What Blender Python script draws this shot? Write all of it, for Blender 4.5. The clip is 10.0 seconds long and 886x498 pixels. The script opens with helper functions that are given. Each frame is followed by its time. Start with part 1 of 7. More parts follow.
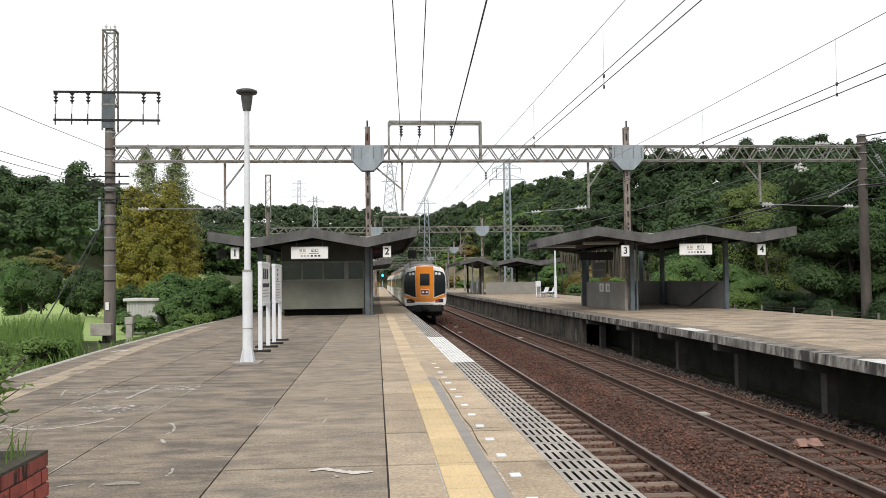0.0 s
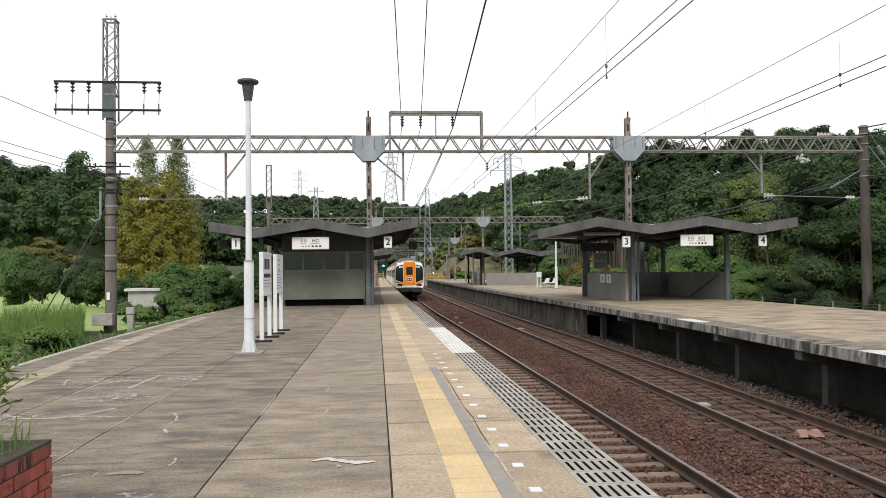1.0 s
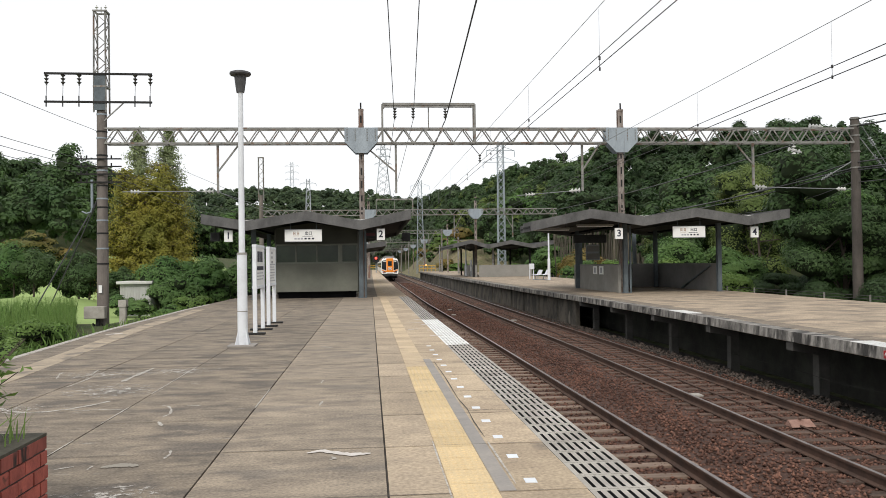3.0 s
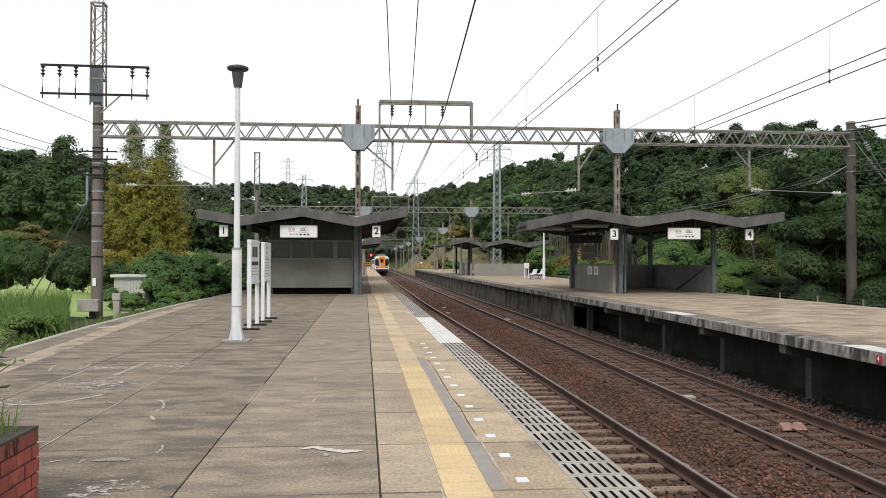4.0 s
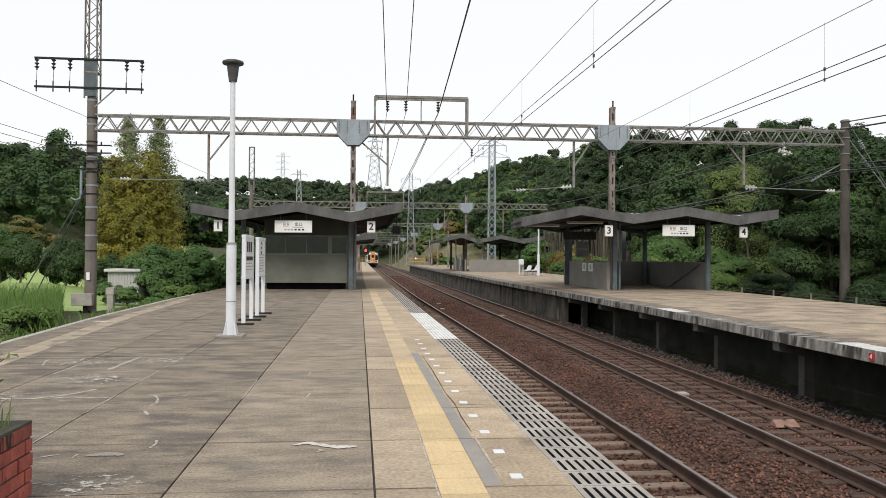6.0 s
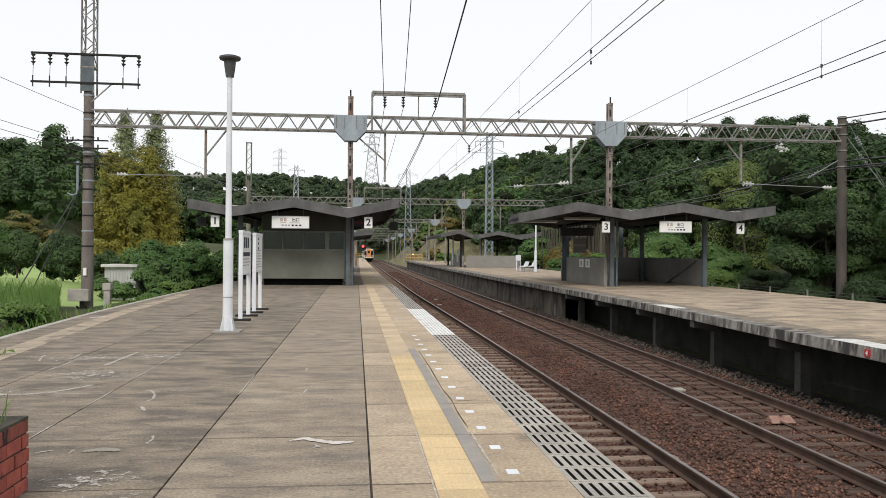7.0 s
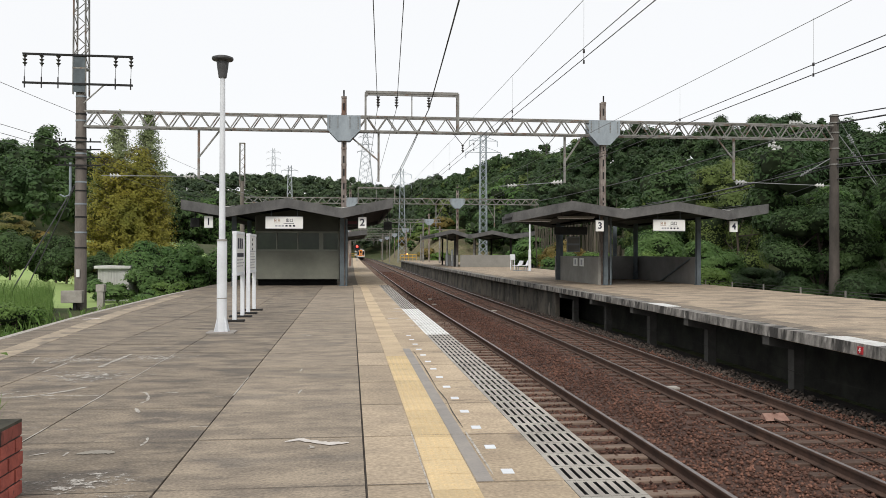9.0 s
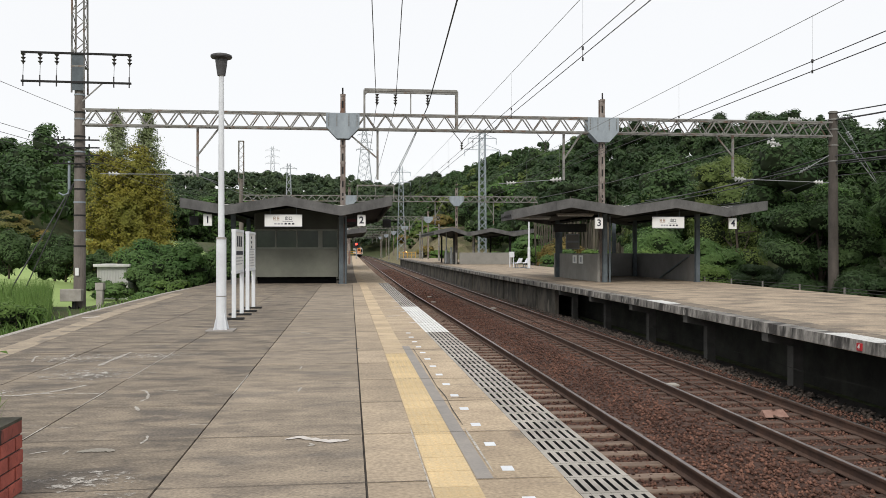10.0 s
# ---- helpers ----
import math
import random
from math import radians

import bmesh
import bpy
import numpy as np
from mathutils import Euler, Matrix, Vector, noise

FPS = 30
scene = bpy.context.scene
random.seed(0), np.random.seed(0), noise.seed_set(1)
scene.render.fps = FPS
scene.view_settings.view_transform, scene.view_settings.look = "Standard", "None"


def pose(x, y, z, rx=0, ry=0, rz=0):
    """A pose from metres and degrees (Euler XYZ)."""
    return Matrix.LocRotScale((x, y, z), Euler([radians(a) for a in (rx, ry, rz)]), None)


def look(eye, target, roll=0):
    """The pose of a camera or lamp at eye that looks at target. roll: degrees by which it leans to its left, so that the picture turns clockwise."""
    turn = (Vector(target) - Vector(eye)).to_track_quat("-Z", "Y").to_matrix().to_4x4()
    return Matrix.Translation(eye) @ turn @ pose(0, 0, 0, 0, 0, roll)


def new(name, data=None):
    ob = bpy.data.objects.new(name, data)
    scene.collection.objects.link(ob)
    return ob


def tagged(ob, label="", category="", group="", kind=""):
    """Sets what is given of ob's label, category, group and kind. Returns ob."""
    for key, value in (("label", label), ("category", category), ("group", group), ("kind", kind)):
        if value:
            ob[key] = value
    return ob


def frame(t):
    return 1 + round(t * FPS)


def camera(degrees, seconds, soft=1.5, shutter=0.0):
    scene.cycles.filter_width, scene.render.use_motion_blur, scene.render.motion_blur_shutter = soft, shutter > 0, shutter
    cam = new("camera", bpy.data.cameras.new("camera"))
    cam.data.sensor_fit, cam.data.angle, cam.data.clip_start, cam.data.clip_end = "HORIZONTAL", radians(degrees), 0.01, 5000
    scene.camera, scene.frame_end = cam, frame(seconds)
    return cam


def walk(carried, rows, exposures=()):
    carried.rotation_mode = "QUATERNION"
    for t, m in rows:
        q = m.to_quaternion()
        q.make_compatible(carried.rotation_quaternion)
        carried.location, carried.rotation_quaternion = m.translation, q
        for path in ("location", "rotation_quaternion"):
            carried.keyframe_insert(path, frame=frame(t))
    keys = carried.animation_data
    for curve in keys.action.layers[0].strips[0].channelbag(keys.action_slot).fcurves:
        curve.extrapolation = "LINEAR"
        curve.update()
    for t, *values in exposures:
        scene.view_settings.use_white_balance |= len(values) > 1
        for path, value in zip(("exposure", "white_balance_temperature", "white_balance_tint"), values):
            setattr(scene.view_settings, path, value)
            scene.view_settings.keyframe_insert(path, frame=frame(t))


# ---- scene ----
# Camera: hand-held, standing on the platform. x right, y along the track, z = 0 on the platform.
CLIP = 10.0
cam = camera(56.8, CLIP, 0.5)


def eye(x, y, z, turn, tilt, lean):
    """Eye at x, y, z; turn to the right of +y, tilt up and lean, in degrees."""
    a, b = radians(turn), radians(tilt)
    way = Vector((math.sin(a) * math.cos(b), math.cos(a) * math.cos(b), math.sin(b)))
    return look((x, y, z), Vector((x, y, z)) + way, lean)


PATH = [
    (0, eye(0.034, 0.004, 1.537, 4.321, 2.218, -0.748)),
    (0.5, eye(0.024, 0.016, 1.533, 4.222, 1.718, -0.527)),
    (1, eye(0.018, 0.012, 1.536, 4.270, 1.564, -0.654)),
    (1.5, eye(0.015, -0.001, 1.541, 4.202, 1.598, -0.961)),
    (2, eye(0.011, 0.003, 1.535, 4.156, 1.383, -1.042)),
    (2.5, eye(0.005, 0.005, 1.536, 4.544, 1.160, -1.151)),
    (4, eye(0.001, 0.006, 1.542, 5.110, 0.853, 0.068)),
    (4.5, eye(-0.001, 0.011, 1.541, 5.164, 0.862, 0.265)),
    (5, eye(-0.001, -0.004, 1.547, 5.230, 0.727, 0.282)),
    (5.5, eye(-0.004, 0.009, 1.545, 5.360, 0.669, 0.277)),
    (7, eye(0.001, 0.004, 1.547, 5.674, 0.274, 0.428)),
    (7.5, eye(0.002, 0.007, 1.547, 5.706, 0.237, 0.251)),
    (8, eye(-0.001, 0.001, 1.547, 5.711, 0.292, 0.259)),
    (8.5, eye(0.005, -0.010, 1.554, 5.932, 0.251, 0.141)),
    (9, eye(0.002, 0.001, 1.551, 6.083, 0.247, 0.125)),
    (9.5, eye(0.002, -0.005, 1.551, 6.144, 0.254, -0.004)),
    (10, eye(-0.000, 0.000, 1.550, 6.141, 0.079, 0.000)),
]
walk(cam, PATH, [(0, -0.03), (2.5, -0.07), (4.5, -0.11), (7, -0.15), (CLIP, -0.17)])

# ---- light: a bright overcast sky and a weak, wide sun ----
world = bpy.data.worlds.new("overcast")
scene.world = world
world.use_nodes = True
wn, wl = world.node_tree.nodes, world.node_tree.links
wn.clear()
sky = wn.new("ShaderNodeTexSky")
sky.sky_type = "NISHITA"
sky.sun_disc = False
sky.sun_elevation, sky.sun_rotation = radians(41), radians(197)
veil = wn.new("ShaderNodeBackground")
veil.inputs["Color"].default_value = (0.985, 0.99, 1.0, 1)
veil.inputs["Strength"].default_value = 1.20
blue = wn.new("ShaderNodeBackground")
blue.inputs["Strength"].default_value = 0.08
wl.new(sky.outputs["Color"], blue.inputs["Color"])
cloud = wn.new("ShaderNodeMixShader")
cloud.inputs["Fac"].default_value = 0.88
wl.new(blue.outputs[0], cloud.inputs[1])
wl.new(veil.outputs[0], cloud.inputs[2])
wout = wn.new("ShaderNodeOutputWorld")
wl.new(cloud.outputs[0], wout.inputs["Surface"])
sun = new("sun", bpy.data.lights.new("sun", "SUN"))
sun.data.energy, sun.data.angle, sun.data.color = 2.0, radians(16), (1.0, 0.95, 0.88)
sun.matrix_world = look((0, 0, 40), (12, 40, 40 - 36))

# ---- materials ----


def mat(name, c1, c2, scale=3.0, fine=40.0, rough=0.8, metal=0.0, bump=0.15, stretch=(1, 1, 1), lo=0.35, hi=0.65, rnd=0.0,
        island=0.0, world_space=True, grain=0.25, emit=0.0, dist=0.004, spots=None, spec=0.3, plain=False):
    """Two-scale procedural surface: large stains from c1 to c2, fine grain and relief."""
    m = bpy.data.materials.new(name)
    m.use_nodes = True
    n, l = m.node_tree.nodes, m.node_tree.links
    b = n["Principled BSDF"]
    if world_space:
        g = n.new("ShaderNodeNewGeometry").outputs["Position"]
    else:
        g = n.new("ShaderNodeTexCoord").outputs["Object"]
    mp = n.new("ShaderNodeMapping")
    mp.inputs["Scale"].default_value = stretch
    l.new(g, mp.inputs["Vector"])
    big = n.new("ShaderNodeTexNoise")
    big.inputs["Scale"].default_value, big.inputs["Detail"].default_value, big.inputs["Roughness"].default_value = scale, 6, 0.68
    small = n.new("ShaderNodeTexNoise")
    small.inputs["Scale"].default_value, small.inputs["Detail"].default_value = fine, 3
    l.new(mp.outputs[0], big.inputs["Vector"])
    l.new(g if plain else mp.outputs[0], small.inputs["Vector"])
    ramp = n.new("ShaderNodeMapRange")
    ramp.inputs["From Min"].default_value, ramp.inputs["From Max"].default_value = lo, hi
    l.new(big.outputs[0], ramp.inputs["Value"])
    mix = n.new("ShaderNodeMix")
    mix.data_type = "RGBA"
    mix.inputs[6].default_value, mix.inputs[7].default_value = (*c1, 1), (*c2, 1)
    l.new(ramp.outputs[0], mix.inputs[0])
    out = mix.outputs[2]
    for spots in ([spots] if spots and not isinstance(spots, list) else spots or []):
        vor = n.new("ShaderNodeTexNoise")
        vor.inputs["Scale"].default_value, vor.inputs["Detail"].default_value = spots[1], 4
        l.new(mp.outputs[0], vor.inputs["Vector"])
        sr = n.new("ShaderNodeMapRange")
        sr.inputs["From Min"].default_value, sr.inputs["From Max"].default_value = spots[2], spots[2] + 0.09
        sr.inputs["To Max"].default_value = spots[3] if len(spots) > 3 else 1.0
        l.new(vor.outputs[0], sr.inputs["Value"])
        sm = n.new("ShaderNodeMix")
        sm.data_type = "RGBA"
        sm.inputs[7].default_value = (*spots[0], 1)
        l.new(sr.outputs[0], sm.inputs[0])
        l.new(out, sm.inputs[6])
        out = sm.outputs[2]
    hsv = n.new("ShaderNodeHueSaturation")
    l.new(out, hsv.inputs["Color"])
    val = n.new("ShaderNodeMath")
    val.operation = "MULTIPLY_ADD"
    val.inputs[1].default_value, val.inputs[2].default_value = grain, 1 - grain * 0.5
    l.new(small.outputs[0], val.inputs[0])
    last = val.outputs[0]
    for amount, node, sock in ((rnd, "ShaderNodeObjectInfo", "Random"), (island, "ShaderNodeNewGeometry", "Random Per Island")):
        if amount:
            o = n.new(node)
            v2 = n.new("ShaderNodeMath")
            v2.operation = "MULTIPLY_ADD"
            v2.inputs[1].default_value, v2.inputs[2].default_value = amount, 1 - amount * 0.5
            l.new(o.outputs[sock], v2.inputs[0])
            v3 = n.new("ShaderNodeMath")
            v3.operation = "MULTIPLY"
            l.new(last, v3.inputs[0])
            l.new(v2.outputs[0], v3.inputs[1])
            last = v3.outputs[0]
    l.new(last, hsv.inputs["Value"])
    l.new(hsv.outputs[0], b.inputs["Base Color"])
    b.inputs["Roughness"].default_value, b.inputs["Metallic"].default_value = rough, metal
    b.inputs["Specular IOR Level"].default_value = spec
    if bump:
        bp = n.new("ShaderNodeBump")
        bp.inputs["Strength"].default_value, bp.inputs["Distance"].default_value = bump, dist
        l.new(small.outputs[0], bp.inputs["Height"])
        l.new(bp.outputs[0], b.inputs["Normal"])
    if emit:
        l.new(hsv.outputs[0], b.inputs["Emission Color"])
        b.inputs["Emission Strength"].default_value = emit
    return m


def glass_mat(name, tint, rough=0.05):
    m = bpy.data.materials.new(name)
    m.use_nodes = True
    b = m.node_tree.nodes["Principled BSDF"]
    b.inputs["Base Color"].default_value = (*tint, 1)
    b.inputs["Roughness"].default_value = rough
    b.inputs["Specular IOR Level"].default_value = 0.35
    return m


M_slab = mat("platform concrete", (0.268, 0.220, 0.165), (0.145, 0.121, 0.096), 3.4, 42, 0.86, stretch=(0.5, 1.0, 1), lo=0.38, hi=0.62, rnd=0.13, grain=1.4, plain=True,
             spots=[((0.105, 0.091, 0.079), 1.7, 0.54, 0.6), ((0.085, 0.075, 0.066), 5.0, 0.60, 0.6), ((0.38, 0.35, 0.31), 9.0, 0.65, 0.5), ((0.07, 0.062, 0.055), 14.0, 0.66, 0.7)])
M_slab_pale = mat("paler platform concrete", (0.325, 0.268, 0.202), (0.20, 0.166, 0.13), 3.4, 42, 0.86, stretch=(0.5, 1.0, 1), lo=0.38, hi=0.62, rnd=0.13, grain=1.3, plain=True,
                  spots=[((0.17, 0.148, 0.125), 1.5, 0.56, 0.6), ((0.13, 0.113, 0.097), 5.0, 0.60, 0.6), ((0.10, 0.088, 0.076), 14.0, 0.66, 0.7)])
M_cream = mat("worn cream concrete", (0.47, 0.375, 0.262), (0.335, 0.262, 0.188), 1.2, 35, 0.85, stretch=(0.9, 1.1, 1), rnd=0.25, grain=1.2, plain=True,
              spots=[((0.22, 0.18, 0.14), 1.9, 0.60, 0.8), ((0.18, 0.15, 0.12), 8.0, 0.66, 0.6)])
M_joint = mat("joint dirt", (0.05, 0.045, 0.04), (0.09, 0.08, 0.07), 4, 60, 0.95)
M_tactile = mat("yellow tactile block", (0.60, 0.455, 0.255), (0.51, 0.395, 0.235), 2.2, 50, 0.7, rnd=0.2, grain=0.4, spots=((0.30, 0.24, 0.16), 2.6, 0.63))
M_palecream = mat("faded cream block", (0.56, 0.44, 0.29), (0.44, 0.345, 0.235), 1.2, 40, 0.8, rnd=0.2, grain=0.4, spots=((0.30, 0.24, 0.18), 2.2, 0.6))
M_patchgrey = mat("grey mortar", (0.25, 0.235, 0.22), (0.33, 0.30, 0.27), 2, 40, 0.9)
M_palestain = mat("pale cement stain", (0.31, 0.285, 0.24), (0.25, 0.225, 0.19), 6, 40, 0.9)
M_grate = mat("pale grating", (0.42, 0.395, 0.35), (0.27, 0.25, 0.22), 1.8, 60, 0.75, rnd=0.12, spots=((0.13, 0.12, 0.11), 1.3, 0.66))
M_gratewhite = mat("white painted grating", (0.78, 0.78, 0.76), (0.6, 0.6, 0.58), 3, 60, 0.7)
M_white = mat("white paint", (0.73, 0.76, 0.79), (0.62, 0.64, 0.67), 2, 30, 0.5, bump=0.05, grain=0.12)
M_chalk = mat("worn white mark", (0.58, 0.55, 0.50), (0.36, 0.33, 0.29), 9, 60, 0.9)
def worn(m, scale, cut, rim=0.0):
    """Lets the surface below show through where the paint has worn off."""
    n, l = m.node_tree.nodes, m.node_tree.links
    noise = n.new("ShaderNodeTexNoise")
    noise.inputs["Scale"].default_value, noise.inputs["Detail"].default_value, noise.inputs["Roughness"].default_value = scale, 8, 0.72
    l.new(n.new("ShaderNodeNewGeometry").outputs["Position"], noise.inputs["Vector"])
    value = noise.outputs[0]
    if rim:
        size = n.new("ShaderNodeVectorMath")
        size.operation = "LENGTH"
        l.new(n.new("ShaderNodeTexCoord").outputs["Object"], size.inputs[0])
        less = n.new("ShaderNodeMath")
        less.operation = "MULTIPLY_ADD"
        less.inputs[1].default_value = -rim
        l.new(size.outputs["Value"], less.inputs[0])
        l.new(value, less.inputs[2])
        value = less.outputs[0]
    keep_ = n.new("ShaderNodeMapRange")
    keep_.inputs["From Min"].default_value, keep_.inputs["From Max"].default_value, keep_.inputs["To Max"].default_value = cut, cut + 0.10, 0.85
    l.new(value, keep_.inputs["Value"])
    mx = n.new("ShaderNodeMixShader")
    l.new(keep_.outputs[0], mx.inputs[0])
    l.new(n.new("ShaderNodeBsdfTransparent").outputs[0], mx.inputs[1])
    l.new(n["Principled BSDF"].outputs[0], mx.inputs[2])
    l.new(mx.outputs[0], n["Material Output"].inputs["Surface"])
    return m


worn(M_chalk, 26, 0.36)
M_flake = worn(mat("flaked white paint", (0.60, 0.57, 0.52), (0.40, 0.37, 0.33), 9, 60, 0.9), 11, 0.45, 0.13)
M_oldpaint = mat("old white paint", (0.62, 0.58, 0.54), (0.50, 0.46, 0.42), 6, 40, 0.8)
M_backline = mat("worn cream band", (0.42, 0.345, 0.25), (0.27, 0.225, 0.175), 2.5, 30, 0.88, grain=0.6, spots=[((0.17, 0.145, 0.12), 2.0, 0.54, 0.8)])
M_sign = mat("white sign face", (0.82, 0.82, 0.80), (0.76, 0.76, 0.74), 2, 20, 0.35, bump=0.0, grain=0.05)
M_black = mat("black paint", (0.015, 0.015, 0.016), (0.03, 0.03, 0.03), 3, 40, 0.5)
M_blackboard = mat("matt black board", (0.008, 0.008, 0.008), (0.014, 0.014, 0.014), 3, 40, 0.9, spec=0.05)
M_ink = mat("dark lettering", (0.02, 0.022, 0.035), (0.03, 0.03, 0.05), 3, 40, 0.6, bump=0)
M_inkgrey = mat("grey lettering", (0.33, 0.34, 0.37), (0.4, 0.4, 0.43), 3, 40, 0.6, bump=0)
M_inkorange = mat("brown lettering", (0.37, 0.27, 0.21), (0.42, 0.32, 0.26), 3, 40, 0.6, bump=0)
M_fascia = mat("weathered dark concrete fascia", (0.15, 0.148, 0.145), (0.068, 0.067, 0.067), 1.6, 30, 0.9, stretch=(1.1, 1, 0.6), lo=0.3, hi=0.7, grain=0.5)
# Near black: the shade under the roofs is put into this colour.
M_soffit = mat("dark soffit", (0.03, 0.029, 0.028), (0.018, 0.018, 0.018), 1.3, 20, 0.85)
M_shelwall = mat("grey green wall panel", (0.16, 0.165, 0.135), (0.12, 0.123, 0.102), 0.8, 25, 0.7, grain=0.2)
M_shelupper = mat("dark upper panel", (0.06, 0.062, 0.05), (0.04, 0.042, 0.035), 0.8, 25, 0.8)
M_parapet = mat("grey parapet plaster", (0.30, 0.29, 0.265), (0.22, 0.212, 0.195), 0.7, 25, 0.85)
# Darker copy of the plaster, with stairwell shade in its colour.
M_parapet_in = mat("shaded inner parapet plaster", (0.24, 0.235, 0.225), (0.17, 0.167, 0.16), 0.7, 25, 0.8)
M_steelblue = mat("blue grey painted steel", (0.12, 0.145, 0.16), (0.075, 0.09, 0.10), 2, 30, 0.55)
M_glassdark = mat("dim green window glass", (0.040, 0.062, 0.036), (0.020, 0.030, 0.020), 0.7, 10, 0.12, bump=0, spec=0.3)
M_olive = mat("olive grey window frame", (0.17, 0.18, 0.15), (0.12, 0.128, 0.108), 2, 30, 0.6)
M_galv = mat("galvanised steel", (0.33, 0.375, 0.41), (0.24, 0.275, 0.305), 2, 30, 0.5, metal=0.0, stretch=(1, 1, 0.4))
M_truss = mat("weathered grey steel", (0.29, 0.285, 0.265), (0.15, 0.145, 0.135), 1.9, 30, 0.65, metal=0.2, spots=((0.17, 0.095, 0.06), 2.3, 0.57, 0.75))
M_rustpost = mat("rusty brown steel post", (0.30, 0.265, 0.24), (0.13, 0.10, 0.085), 3.0, 30, 0.85, stretch=(1, 1, 0.35), lo=0.40, hi=0.60,
                 spots=((0.17, 0.085, 0.055), 2.4, 0.56, 0.7))
M_conpole = mat("brown grey concrete pole", (0.215, 0.188, 0.168), (0.12, 0.104, 0.094), 1.5, 30, 0.9, stretch=(1, 1, 0.4))
M_darkpole = mat("dark weathered concrete pole", (0.115, 0.10, 0.088), (0.06, 0.053, 0.047), 1.5, 30, 0.9, stretch=(1, 1, 0.4))
M_rail = mat("rusty rail side", (0.105, 0.062, 0.045), (0.06, 0.038, 0.03), 3, 40, 0.8)
M_railtop = mat("worn rail head", (0.25, 0.22, 0.205), (0.15, 0.12, 0.108), 3, 40, 0.32, metal=0.7, bump=0.03)
M_sleeper = mat("old timber sleeper", (0.245, 0.18, 0.138), (0.14, 0.10, 0.078), 3, 30, 0.92, stretch=(0.5, 4, 2), rnd=0.45, grain=0.6)
M_sleeper_dark = mat("dirty timber sleeper", (0.125, 0.082, 0.063), (0.062, 0.041, 0.032), 3, 30, 0.92, stretch=(0.5, 4, 2), rnd=0.5, grain=0.8)
M_ballast = mat("rusty ballast bed", (0.105, 0.058, 0.043), (0.05, 0.029, 0.023), 9, 26, 0.95, bump=1.0, dist=0.03, grain=0.9)
M_stone = mat("ballast stone", (0.165, 0.083, 0.058), (0.072, 0.038, 0.029), 1.1, 30, 0.95, island=1.1, grain=0.5)
M_stonegrey = mat("grey ballast stone", (0.095, 0.074, 0.062), (0.042, 0.034, 0.029), 1.1, 30, 0.95, island=0.9, grain=0.4)
M_rubbleground = mat("grey rubble bed", (0.06, 0.053, 0.047), (0.03, 0.028, 0.026), 6, 24, 0.95, bump=0.9, dist=0.03, grain=0.8)
M_deckedge = mat("stained platform edge concrete", (0.36, 0.34, 0.31), (0.085, 0.08, 0.073), 1.8, 25, 0.9, stretch=(1, 2.4, 0.7), lo=0.36, hi=0.64, grain=0.9, spots=[((0.04, 0.038, 0.036), 1.1, 0.50, 0.9), ((0.46, 0.44, 0.40), 3.1, 0.62, 0.7)])
# Wall and column colours are darkened for the shade under the deck.
M_underwall = mat("shade-dark under platform wall", (0.055, 0.055, 0.046), (0.02, 0.02, 0.018), 0.8, 18, 0.95)
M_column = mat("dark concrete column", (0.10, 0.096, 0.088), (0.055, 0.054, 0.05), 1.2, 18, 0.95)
M_brick = mat("red brick", (0.36, 0.095, 0.07), (0.22, 0.058, 0.046), 6, 60, 0.85, rnd=0.4, grain=0.5, spots=((0.06, 0.035, 0.03), 7, 0.63))
M_brick_stained = mat("stained red brick", (0.30, 0.085, 0.065), (0.17, 0.055, 0.045), 6, 60, 0.9, rnd=0.4, grain=0.5, stretch=(1, 1, 0.3), spots=((0.03, 0.022, 0.02), 9, 0.50))
M_mortar = mat("dark mortar", (0.075, 0.062, 0.055), (0.045, 0.04, 0.037), 8, 60, 0.95)
M_moss = mat("mossy coping", (0.045, 0.042, 0.032), (0.085, 0.078, 0.06), 9, 50, 0.97)
M_redplate = mat("red enamel plate", (0.45, 0.03, 0.04), (0.38, 0.03, 0.035), 3, 20, 0.4)
M_redbox = mat("faded salmon painted box", (0.31, 0.19, 0.15), (0.21, 0.115, 0.088), 6, 40, 0.7)
M_wire = mat("dark wire", (0.05, 0.05, 0.052), (0.075, 0.075, 0.078), 1, 10, 0.6)
M_wirepale = mat("pale wire", (0.2, 0.21, 0.21), (0.26, 0.27, 0.27), 1, 10, 0.6)
M_porcelain = mat("insulator porcelain", (0.62, 0.62, 0.60), (0.5, 0.5, 0.48), 3, 20, 0.25, bump=0)
M_insdark = mat("dark insulator", (0.06, 0.055, 0.052), (0.09, 0.085, 0.08), 3, 20, 0.3, bump=0)
M_yellow = mat("yellow barrier paint", (0.62, 0.36, 0.045), (0.5, 0.28, 0.05), 2, 20, 0.6)
M_t_white = mat("train white paint", (0.93, 0.92, 0.90), (0.89, 0.88, 0.86), 0.6, 20, 0.3, bump=0, grain=0.06, world_space=False)
M_t_orange = mat("train orange paint", (0.83, 0.27, 0.025), (0.78, 0.245, 0.022), 0.6, 20, 0.3, bump=0, grain=0.06, world_space=False)
M_t_roof = mat("train roof grey", (0.24, 0.23, 0.225), (0.17, 0.165, 0.16), 0.6, 20, 0.7, world_space=False)
M_t_black = mat("train underframe black", (0.02, 0.02, 0.02), (0.045, 0.042, 0.04), 1.5, 20, 0.7, world_space=False)
M_t_glass = glass_mat("train window glass", (0.012, 0.016, 0.02), 0.05)
M_t_red = mat("red destination blind", (0.16, 0.012, 0.012), (0.13, 0.01, 0.01), 2, 20, 0.4, bump=0, world_space=False, emit=0.08)
